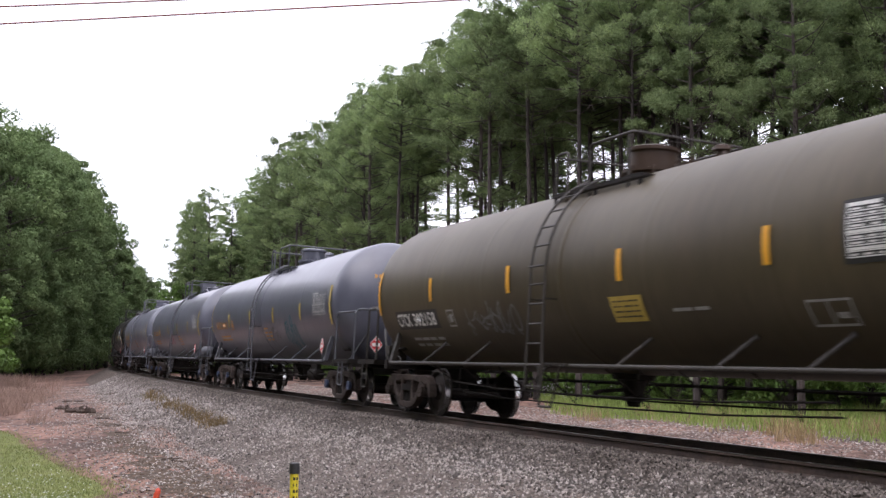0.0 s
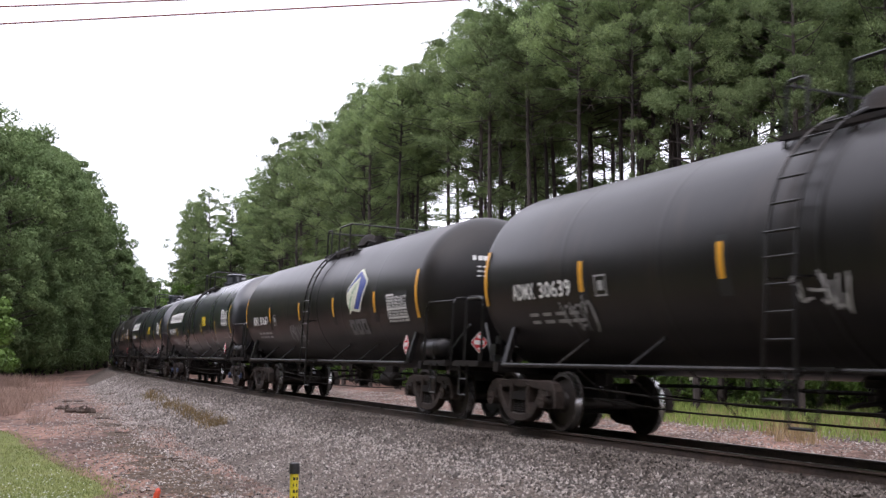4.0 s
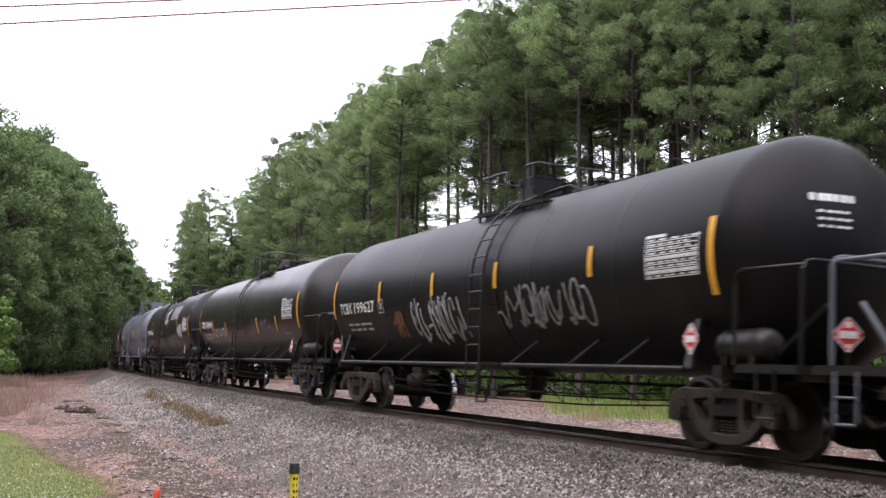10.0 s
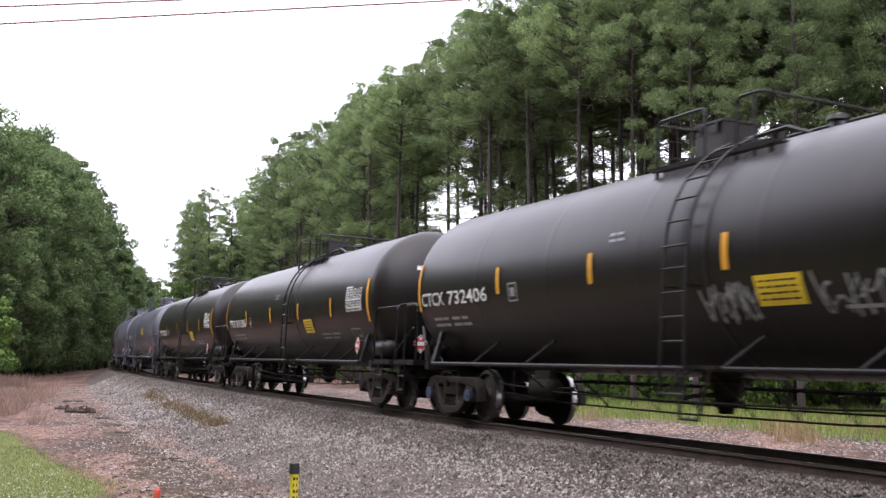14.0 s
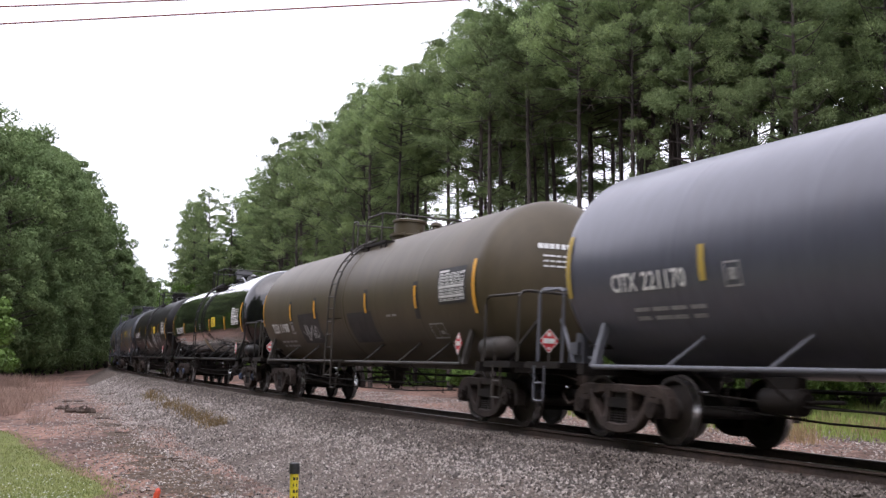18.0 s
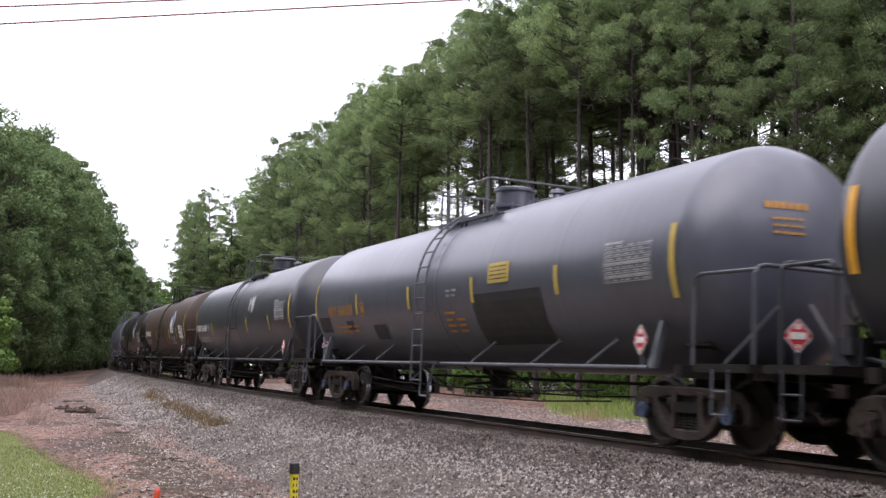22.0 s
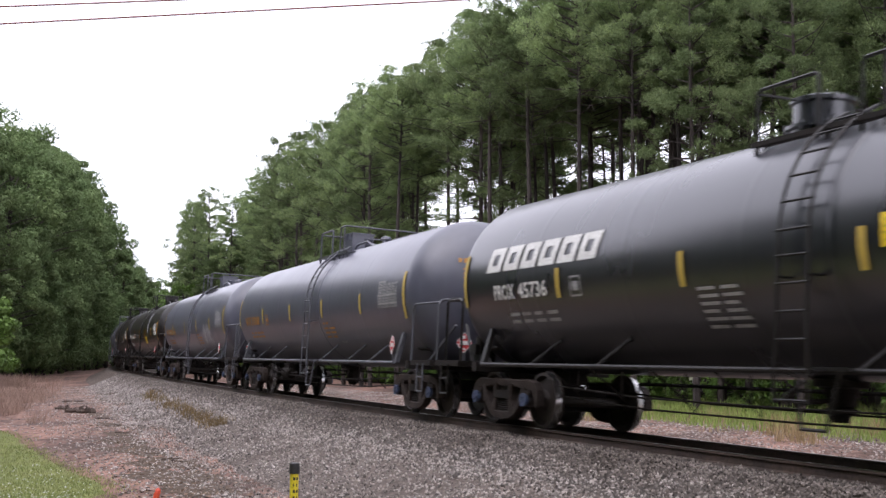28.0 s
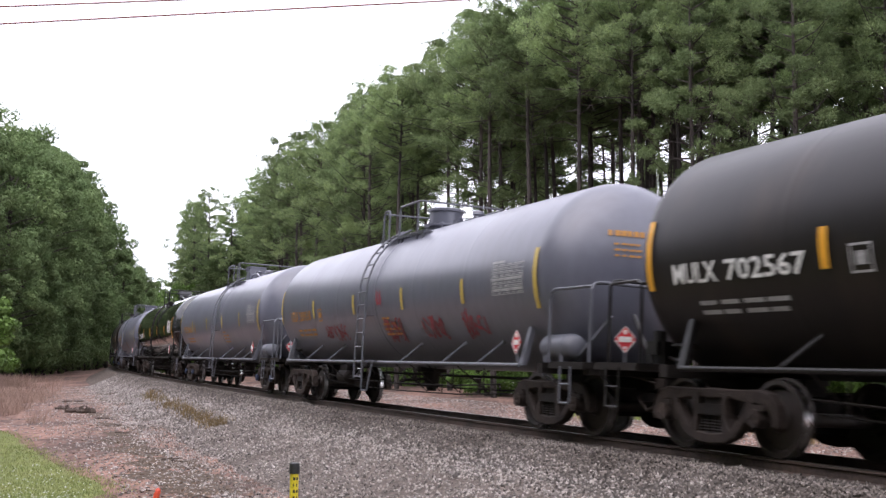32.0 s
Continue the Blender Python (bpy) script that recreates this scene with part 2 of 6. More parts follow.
def beam(vf, p, q, w, h, up=(0, 0, 1), slot=0):
    """A bar of w by h from p to q; h lies along up."""
    p, q, up = Vector(p), Vector(q), Vector(up)
    d = (q - p).normalized()
    side = d.cross(up).normalized()
    u = side.cross(d).normalized()
    vs = []
    for e in (p, q):
        for a, b in ((-1, -1), (1, -1), (1, 1), (-1, 1)):
            vs.append(tuple(e + side * (a * w / 2) + u * (b * h / 2)))
    add_faces(vf, vs, [(3, 2, 1, 0), (4, 5, 6, 7), (0, 1, 5, 4), (1, 2, 6, 5), (2, 3, 7, 6), (3, 0, 4, 7)], slot)


def tube(vf, path, r, n=6, slot=0, taper=None):
    """A round bar along a path."""
    path = [Vector(p) for p in path]
    rings = []
    ref = Vector((0.31, 0.17, 0.93))
    for i, p in enumerate(path):
        d = (path[min(i + 1, len(path) - 1)] - path[max(i - 1, 0)]).normalized()
        a = d.cross(ref)
        if a.length < 0.1:
            a = d.cross(Vector((1, 0, 0)))
        a.normalize()
        b = d.cross(a)
        rad = r if taper is None else taper[i]
        rings.append([tuple(p + (a * math.cos(2 * math.pi * k / n) + b * math.sin(2 * math.pi * k / n)) * rad) for k in range(n)])
    vs = [v for ring in rings for v in ring]
    fs = []
    for i in range(len(path) - 1):
        for k in range(n):
            k2 = (k + 1) % n
            fs.append((i * n + k, i * n + k2, (i + 1) * n + k2, (i + 1) * n + k))
    fs.append(tuple(range(n - 1, -1, -1)))
    fs.append(tuple((len(path) - 1) * n + k for k in range(n)))
    add_faces(vf, vs, fs, slot)


def lathe(vf, profile, axis="z", n=24, at=(0, 0, 0), slots=None):
    """Turns a profile of (along, radius) about an axis."""
    vs, fs, sl = [], [], []
    for a, r in profile:
        for k in range(n):
            c, s = math.cos(2 * math.pi * k / n) * r, math.sin(2 * math.pi * k / n) * r
            p = {"z": (c, s, a), "x": (a, c, s), "y": (s, a, c)}[axis]
            vs.append((p[0] + at[0], p[1] + at[1], p[2] + at[2]))
    for i in range(len(profile) - 1):
        for k in range(n):
            k2 = (k + 1) % n
            fs.append((i * n + k, i * n + k2, (i + 1) * n + k2, (i + 1) * n + k))
            sl.append(slots[i] if slots else 0)
    base = len(vf[0])
    vf[0].extend(vs)
    vf[1].extend([tuple(base + i for i in f) for f in fs])
    vf[2].extend(sl)
    if profile[0][1] > 1e-4:
        vf[1].append(tuple(base + k for k in range(n - 1, -1, -1)))
        vf[2].append(sl[0])
    if profile[-1][1] > 1e-4:
        vf[1].append(tuple(base + (len(profile) - 1) * n + k for k in range(n)))
        vf[2].append(sl[-1])


def mesh_of(key, vf, slots=1, smooth=0.0):
    """A mesh from lists, kept under a key so that alike pieces share it. smooth: the angle in degrees up to which edges are shaded round."""
    me = bpy.data.meshes.new(key)
    me.from_pydata(vf[0], [], vf[1])
    for i in range(slots):
        me.materials.append(None)
    if slots > 1:
        me.polygons.foreach_set("material_index", vf[2])
    if smooth:
        me.polygons.foreach_set("use_smooth", [True] * len(me.polygons))
        me.set_sharp_from_angle(angle=radians(smooth))
    me.update()
    MESHES[key] = me
    return me


def shared(key, builder, slots=1, smooth=0.0):
    if key not in MESHES:
        vf = blank()
        builder(vf)
        mesh_of(key, vf, slots, smooth)
    return MESHES[key]


def put(name, me, mats, parent=None, m=None, label=""):
    """Links a mesh as one object; the materials sit on the object, so that the mesh may be shared."""
    ob = new(name, me)
    for slot, mat in zip(ob.material_slots, mats if isinstance(mats, (list, tuple)) else [mats]):
        slot.link = "OBJECT"
        slot.material = mat
    if parent is not None:
        ob.parent = parent
    if m is not None:
        ob.matrix_basis = m
    if label:
        ob["label"] = label
    return ob


# ------------------------------------------------------------------ the track's line
BANK = 0.0533
SPEED = 19.42
STEP = 0.5
S_MIN, S_MAX = -640.0, 840.0


def bend(s):
    if s < -30:
        s = -30
    if s > 165:
        return 0.0
    s = min(s, 95.0)
    return -0.001495 + 3.655e-5 * s - 6.05e-7 * s * s


def lay_line():
    pts = {0: (0.0, 23.97, 1.97364)}
    for sign, stop in ((1, S_MAX), (-1, S_MIN)):
        x, y, h = pts[0]
        i = 0
        while abs(i * STEP) < abs(stop):
            s = i * STEP
            k = bend(s + sign * STEP / 2)
            hm = h + sign * k * STEP / 2
            x, y, h = x + sign * math.cos(hm) * STEP, y + sign * math.sin(hm) * STEP, h + sign * k * STEP
            i += sign
            pts[i] = (x, y, h)
    return pts


LINE = lay_line()


def along(s):
    """Place and heading (towards growing s, away from the camera) at s metres along the track."""
    i = math.floor(s / STEP)
    f = s / STEP - i
    a, b = LINE[i], LINE[i + 1]
    return tuple(p + (q - p) * f for p, q in zip(a, b))


def beside(s, lat, z=0.0):
    """A point lat metres from the track's middle, on the camera's side if positive."""
    x, y, h = along(s)
    return (x - math.sin(h) * lat, y + math.cos(h) * lat, z)


def banked(s, lat, z):
    """The same, on the canted plane of the rails."""
    c, d = math.cos(BANK), math.sin(BANK)
    return beside(s, lat * c - z * d, z * c + lat * d)

# ------------------------------------------------------------------ ground, ballast, track
GROUND = -0.80


def rise(x, y):
    """Gentle unevenness of the ground."""
    d = math.hypot(x, y)
    return 0.10 * noise.noise(Vector((x * 0.11, y * 0.11, 0.3))) + 0.03 * noise.noise(Vector((x * 0.6, y * 0.6, 1.7))) + (0.3 * noise.noise(Vector((x * 0.02, y * 0.02, 4.0))) if d > 60 else 0)


def make_ground():
    xs = [-2500, -900, -400, -200, -120, -90, -70] + [-60 + i * 1.0 for i in range(121)] + [70, 90, 120, 200, 400, 900, 2500]
    ys = [-2500, -900, -300, -100, -40, -20, -10, 0] + [3 + i * 0.8 for i in range(100)] + [85 + i * 4 for i in range(30)] + [220, 260, 320, 450, 900, 2500]
    vs = [(x, y, GROUND + rise(x, y)) for y in ys for x in xs]
    n = len(xs)
    fs = [(j * n + i, j * n + i + 1, (j + 1) * n + i + 1, (j + 1) * n + i) for j in range(len(ys) - 1) for i in range(n - 1)]
    vf = (vs, fs, [0] * len(fs))
    tagged(put("ground", mesh_of("ground", vf, 1, 60), DIRT), "bare red-brown dirt strewn with litter", "ground", kind="structure")


make_ground()


def make_forest_floor():
    ss = [-60 + i * 3 for i in range(90)]
    offs = [12.6, 13.4, 15, 18, 22, 27, 34, 45, 60]
    vs = []
    for s in ss:
        for k, o in enumerate(offs):
            x, y, z = beside(s, -(o + max(0.0, (18 - s) * 0.24) + (3.4 if s < 90 else 0) + (0.6 * noise.noise(Vector((s * 0.4, 0.0, 8.0))) if k < 2 else 0)))
            vs.append((x, y, GROUND + rise(x, y) + (0.04 if k else -0.1)))
    n = len(offs)
    fs = [(j * n + i, j * n + i + 1, (j + 1) * n + i + 1, (j + 1) * n + i) for j in range(len(ss) - 1) for i in range(n - 1)]
    tagged(put("forest_floor", mesh_of("forest_floor", (vs, fs, [0] * len(fs)), 1, 60), FOREST_FLOOR), "dark mossy leaf litter under pines", "forest floor", kind="structure")


make_forest_floor()


def toe(s):
    """How far the ballast reaches on the camera's side."""
    return 6.0 if s < -10 else max(3.4, 6.0 - (s + 10) * 0.052)


def ballast_height(s, lat):
    near = toe(s) if lat > 0 else 4.2
    a = abs(lat)
    crest = -0.155 + lat * BANK if a < 1.7 else -0.155 + math.copysign(1.7, lat) * BANK
    if a > 1.7:
        f = min((a - 1.7) / (near - 1.7), 1.0)
        crest = crest + (GROUND - 0.12 - crest) * (f ** 0.85)
    return crest + 0.035 * noise.noise(Vector((s * 0.9, lat * 0.9, 2.0)))


def make_ballast():
    ss = [-120 + i * 4 for i in range(20)] + [-40 + i * 0.5 for i in range(200)] + [60 + i * 2 for i in range(60)] + [180 + i * 30 for i in range(20)]
    lats = [-1.05 + i * 0.0625 for i in range(17)] + [0.03 + i * 0.0485 for i in range(21)]
    vs = [beside(s, l * (4.2 if l < 0 else toe(s)), ballast_height(s, l * (4.2 if l < 0 else toe(s)))) for s in ss for l in lats]
    n = len(lats)
    fs = [(j * n + i, (j + 1) * n + i, (j + 1) * n + i + 1, j * n + i + 1) for j in range(len(ss) - 1) for i in range(n - 1)]
    fs = [f[::-1] for f in fs]
    sl = [1 if lats[i] * 5.0 < 2.3 else 0 for j in range(len(ss) - 1) for i in range(n - 1)]
    ob = put("ballast", mesh_of("ballast", (vs, fs, sl), 2, 60), [BALLAST, BROWN_BED])
    tagged(ob, "grey crushed-stone ballast bed under the rails", "ballast", kind="structure")
    # loose stones over the bed
    rnd = random.Random(11)
    vf = blank()
    octa = [(1, 0, 0), (-1, 0, 0), (0, 1, 0), (0, -1, 0), (0, 0, 1), (0, 0, -1)]
    tri = [(0, 2, 4), (2, 1, 4), (1, 3, 4), (3, 0, 4), (2, 0, 5), (1, 2, 5), (3, 1, 5), (0, 3, 5)]
    for k in range(92000):
        s = -19 + 75 * rnd.random() ** 2.2
        pick = rnd.random()
        lat = rnd.uniform(-4.0, 1.0) if pick < 0.1 else rnd.uniform(0.9, 3.2) if pick < 0.42 else min(rnd.uniform(0.9, toe(s) + 0.1) + abs(rnd.gauss(0, 0.22)), toe(s) + 0.6)
        if abs(abs(lat) - 0.753) < 0.1:
            continue
        r = rnd.uniform(0.012, 0.031) * (1.0 if s < 6 else 1.25)
        x, y, z = beside(s, lat, ballast_height(s, lat))
        z = max(z, GROUND + rise(x, y) - 0.004)
        turn = Euler((rnd.uniform(0, 3), rnd.uniform(0, 3), rnd.uniform(0, 3))).to_matrix()
        sx, sy, sz = rnd.uniform(0.8, 1.5) * r, rnd.uniform(0.7, 1.1) * r, rnd.uniform(0.6, 1.0) * r
        vs = []
        for o in octa:
            v = turn @ Vector((o[0] * sx * rnd.uniform(0.8, 1.2), o[1] * sy, o[2] * sz * rnd.uniform(0.8, 1.2)))
            vs.append((x + v.x, y + v.y, z + v.z + r * 0.25))
        add_faces(vf, vs, tri, 1 if lat < 1.9 + 0.8 * rnd.random() else 0)
    st = put("ballast_stones", mesh_of("ballast_stones", vf, 2), [STONE, BROWN_STONE], ob)
    tagged(st, "loose crushed grey stones", kind="stuff")


make_ballast()


def make_rails():
    prof = [(-0.07, -0.17), (0.07, -0.17), (0.07, -0.155), (0.012, -0.13), (0.012, -0.045), (0.037, -0.035), (0.037, -0.004), (0.030, 0.0), (-0.030, 0.0), (-0.037, -0.004), (-0.037, -0.035), (-0.012, -0.045), (-0.012, -0.13), (-0.07, -0.155)]
    ss = [-120 + i * 4 for i in range(20)] + [-40 + i * 1.0 for i in range(120)] + [80 + i * 3 for i in range(40)] + [200 + i * 25 for i in range(24)]
    for side, word in ((1, "near"), (-1, "far")):
        vs, fs, sl = [], [], []
        for s in ss:
            for dy, z in prof:
                vs.append(banked(s, side * 0.753 + dy, z))
        n = len(prof)
        for j in range(len(ss) - 1):
            for i in range(n):
                i2 = (i + 1) % n
                fs.append((j * n + i, j * n + i2, (j + 1) * n + i2, (j + 1) * n + i))
                sl.append(1 if i in (6, 7, 8) else 0)
        ob = put("rail", mesh_of("rail_" + word, (vs, fs, sl), 2), [RAILSTEEL, RAILTOP])
        tagged(ob, "rusty steel rail with a polished head", "rail", "rails of the track", "structure")
    tie_mesh = shared("tie", lambda vf: box(vf, (0, 0, 0), (0.23, 2.6, 0.18)))
    bed = tagged(new("ties"), "dark creosoted wooden ties half sunk in ballast", "railway ties", kind="structure")
    for k in range(150):
        s = -25 + k * 0.53
        x, y, z = banked(s, 0, -0.265)
        put("tie", tie_mesh, TIE, bed, pose(x, y, z, 0, 0, math.degrees(along(s)[2])) @ pose(0, 0, 0, math.degrees(BANK), 0, 0))


make_rails()

# ------------------------------------------------------------------ trees


def needle_brushes(rng, centres, spreads, count, size):
    """Brushes of fine needles that point outwards and up from the twigs' ends."""
    n = len(centres) * count
    c = np.repeat(np.array(centres), count, 0)
    s = np.repeat(np.array(spreads), count)[:, None]
    d = rng.normal(0, 1, (n, 3)) * (1, 1, 0.8) + (0, 0, 0.25)
    d /= np.linalg.norm(d, axis=1)[:, None] + 1e-6
    p = c + d * (1, 1, 0.7) * s * rng.uniform(0.45, 1.0, (n, 1))
    e = d + rng.normal(0, 0.35, (n, 3)) + (0, 0, 0.2)
    e *= size * rng.uniform(0.8, 1.3, (n, 1)) / (np.linalg.norm(e, axis=1)[:, None] + 1e-6)
    u = np.cross(e, rng.normal(0, 1, (n, 3)))
    u *= size * 0.17 / (np.linalg.norm(u, axis=1)[:, None] + 1e-6)
    vs = np.stack((p - u, p + u, p + e), 1).reshape(-1, 3)
    return vs.tolist(), np.arange(3 * n).reshape(-1, 3).tolist(), [0] * n


def leaf_clumps(rng, centres, sizes, count, size):
    """Rounded clumps of leaves that lie like shingles on the clump's outside."""
    n = len(centres) * count
    c = np.repeat(np.array(centres), count, 0)
    s = np.repeat(np.array(sizes), count)[:, None]
    d = rng.normal(0, 1, (n, 3))
    d /= np.linalg.norm(d, axis=1)[:, None] + 1e-6
    p = c + d * (1, 1, 0.78) * s * rng.uniform(0.62, 1.1, (n, 1))
    facing = d + rng.normal(0, 0.45, (n, 3))
    a = np.cross(facing, rng.normal(0, 1, (n, 3)))
    a /= np.linalg.norm(a, axis=1)[:, None] + 1e-6
    b = np.cross(facing, a)
    b /= np.linalg.norm(b, axis=1)[:, None] + 1e-6
    q = size * rng.uniform(0.7, 1.3, (n, 1))
    vs = np.stack((p - a * q * 0.9 - b * q * 0.8, p - a * q * 0.9 + b * q * 0.8, p + a * q * 1.1), 1).reshape(-1, 3)
    return vs.tolist(), np.arange(3 * n).reshape(-1, 3).tolist(), [0] * n


def pine_parts(seed, height, leaves, size, bare=0.5):
    """Trunk and crown of a tall pine: a long bare stem, level limbs, brushes towards their ends."""
    rnd = random.Random(seed)
    trunk = blank()
    lean = (rnd.uniform(-0.02, 0.02), rnd.uniform(-0.02, 0.02))
    path, rad = [], []
    for k in range(9):
        f = k / 8
        z = -0.4 + f * height
        path.append((lean[0] * z + 0.12 * math.sin(3 * f + seed), lean[1] * z + 0.12 * math.cos(4 * f + seed), z))
        rad.append(0.15 * (1 - f) ** 0.7 + 0.02)
    tube(trunk, path, 0.2, 7, 0, rad)

    def stem(z):
        return Vector((lean[0] * z, lean[1] * z, z))

    limbs = 58
    centres, spreads = [], []
    for k in range(limbs):
        f = (k + rnd.random()) / limbs
        z = height * (bare + (0.98 - bare) * f)
        reach = (0.5 + 2.9 * math.sin(math.pi * min((f * 0.8 + 0.2), 1.0)) ** 0.8 * (1 - 0.42 * f)) * rnd.uniform(0.65, 1.2)
        if f < 0.15 and rnd.random() < 0.5:
            reach *= 0.5
        a = k * 2.4 + rnd.uniform(-0.5, 0.5)
        up = rnd.uniform(-0.1, 0.6) + 0.55 * f
        out = Vector((math.cos(a), math.sin(a), up))
        side = Vector((-math.sin(a), math.cos(a), 0))
        tip = stem(z) + out * reach
        mid = stem(z) + Vector((math.cos(a) * reach * 0.5, math.sin(a) * reach * 0.5, reach * up * 0.3))
        tube(trunk, [stem(z), mid, tip], 0.04, 4, 0, [0.038, 0.022, 0.008])
        clumps = ((1.0, 0.0),) if reach < 1.2 else ((0.98, 0.0), (0.62, rnd.choice((-0.35, 0.35))))
        for g, w in clumps:
            c = stem(z) + out * (reach * g) + side * (w * min(reach, 1.8)) + Vector((0, 0, 0.15))
            big = rnd.uniform(0.24, 0.56)
            for q in range(3):
                b = Vector((rnd.gauss(0, 1), rnd.gauss(0, 1), rnd.gauss(0, 0.5))).normalized() * big * 0.75
                centres.append(tuple(c + b))
                spreads.append(big * rnd.uniform(0.7, 1.05))
    # dead stubs on the bare stem
    for k in range(26):
        z = height * rnd.uniform(0.18, bare + 0.06)
        a = rnd.uniform(0, 6.28)
        ln = rnd.uniform(0.3, 1.9)
        d = Vector((math.cos(a) * ln, math.sin(a) * ln, rnd.uniform(-0.25, 0.3) * ln))
        bow = Vector((rnd.gauss(0, 0.1), rnd.gauss(0, 0.1), rnd.gauss(0.08, 0.1))) * ln
        tube(trunk, [stem(z), stem(z) + d * 0.5 + bow, stem(z) + d], 0.02, 4, 0, [0.028, 0.018, 0.006])
    return trunk, needle_brushes(np.random.default_rng(seed), centres, spreads, leaves, size)


def broadleaf_parts(seed, height, leaves, size, spread=1.0, low=0.12, clumps=46, girth=0.068):
    """Trunk and crown of a broad-leaved tree clothed almost to the ground."""
    rnd = random.Random(seed)
    trunk = blank()
    tube(trunk, [(0, 0, -0.4), (0.1, 0.05, height * 0.3), (0.0, 0.2, height * 0.6), (0.1, 0.1, height * 0.9)], 0.25, 7, 0, [0.26, 0.2, 0.12, 0.03])
    centres, sizes = [], []
    for k in range(clumps):
        f = (k + rnd.random()) / clumps
        z = height * (low + (0.95 - low) * f)
        reach = height * 0.21 * spread * (math.sin(math.pi * (0.16 + 0.8 * f)) ** 0.7) * rnd.uniform(0.55, 1.12)
        a = k * 2.4 + rnd.uniform(-0.6, 0.6)
        c = Vector((math.cos(a) * reach, math.sin(a) * reach, z))
        tube(trunk, [(0, 0.1, z * 0.85), tuple(c * 0.6 + Vector((0, 0, z * 0.36))), tuple(c)], 0.04, 4, 0, [0.07, 0.04, 0.012])
        big = height * girth * rnd.uniform(0.65, 1.3)
        for q in range(4):
            off = Vector((rnd.gauss(0, 1), rnd.gauss(0, 1), rnd.gauss(0, 0.7))).normalized() * big * 0.6
            centres.append(tuple(c + off))
            sizes.append(big * rnd.uniform(0.4, 0.7))
    return trunk, leaf_clumps(np.random.default_rng(seed), centres, sizes, leaves, size)


def tree_kind(name, parts, bark, leaf, label, group):
    root = tagged(new(name), label, "tree", group)
    put("trunk", mesh_of(name + "_trunk", parts[0], 1, 50), bark, root)
    put("crown", mesh_of(name + "_crown", parts[1]), leaf, root)
    return root


PINES = [tree_kind("pine_tree", pine_parts(40 + k, 20.0, 170 if k < 5 else 56, 0.115 if k < 5 else 0.21, (0.46, 0.62, 0.70, 0.36, 0.26, 0.6, 0.66, 0.7)[k]), BARK, NEEDLE, "tall pine with a long bare trunk and dark green crown", "pines along the track") for k in range(8)]
BROADS = [tree_kind("broadleaf_tree", broadleaf_parts(60 + k, 20.0, 170 if k < 3 else 50, 0.11 if k < 3 else 0.21, (1.0, 0.8, 1.2, 1.0)[k], 0.06), BARK, LEAF, "tall leafy green tree at the wood's edge", "leafy trees beside the track") for k in range(4)]
BUSHES = [tree_kind("bush", broadleaf_parts(80 + k, 4.0, 90, 0.06, (1.6, 2.0)[k], 0.05, 34, 0.12), BARK, BRIGHT_LEAF, "fresh green undergrowth bush at the wood's foot", "undergrowth bushes") for k in range(2)]
SHADE_BUSHES = [tree_kind("bush", broadleaf_parts(90, 4.0, 60, 0.06, 1.8, 0.05, 30, 0.09), BARK, LEAF, "dark green undergrowth below leafy trees", "shaded undergrowth")]
USED = set()


def plant(kinds, k, x, y, height, full, turn, lean=0.0):
    """Places one tree; the first of each kind is the built one."""
    if y > 25 and full > 10:
        height = min(height, tallest(x, y) * (0.94 + 0.07 * noise.noise(Vector((x, y, 6.0)))))
    src = kinds[k % len(kinds)]
    m = pose(x, y, GROUND + rise(x, y), lean, 0, turn)
    sc = height / full
    if src.name not in USED:
        USED.add(src.name)
        src.matrix_basis = m @ Matrix.Diagonal((sc, sc, sc, 1))
        return src
    ob = copy_thing(src, m)
    ob.scale = (sc, sc, sc)
    return ob


def clearing(x, y):
    """Two glades beyond the wood, through which daylight falls between the stems."""
    return y > 70 and -0.02 < x / y < 0.05 and noise.noise(Vector((x * 0.9, y * 0.4, 2.0))) < 0.2 or y > 58 and 0.09 < x / y < 0.2 and noise.noise(Vector((x * 0.9, y * 0.4, 7.0))) < 0.24


def open_stems(x, y):
    """The stretch of wood where the crowns begin high."""
    return 20 < y < 76 and (-0.025 < x / y < 0.05 or 0.10 < x / y < 0.215)


# how steeply the wood's top rises over the crossing, by bearing
TOP_LINE = [(-0.41, 0.227), (-0.365, 0.201), (-0.33, 0.184), (-0.305, 0.158), (-0.285, 0.10), (-0.26, 0.070), (-0.247, 0.085), (-0.23, 0.137), (-0.21, 0.155), (-0.18, 0.148), (-0.155, 0.185), (-0.125, 0.209), (-0.085, 0.238), (-0.043, 0.275), (-0.003, 0.306), (0.05, 0.33), (0.12, 0.37), (0.6, 0.42)]


def tallest(x, y):
    """The greatest height of a tree that stands at x, y."""
    b = x / y
    if b <= TOP_LINE[0][0]:
        return 2.0 + math.hypot(x, y) * TOP_LINE[0][1]
    for (b0, t0), (b1, t1) in zip(TOP_LINE, TOP_LINE[1:]):
        if b < b1:
            return 2.0 + math.hypot(x, y) * (t0 + (t1 - t0) * (b - b0) / (b1 - b0))
    return 27.0


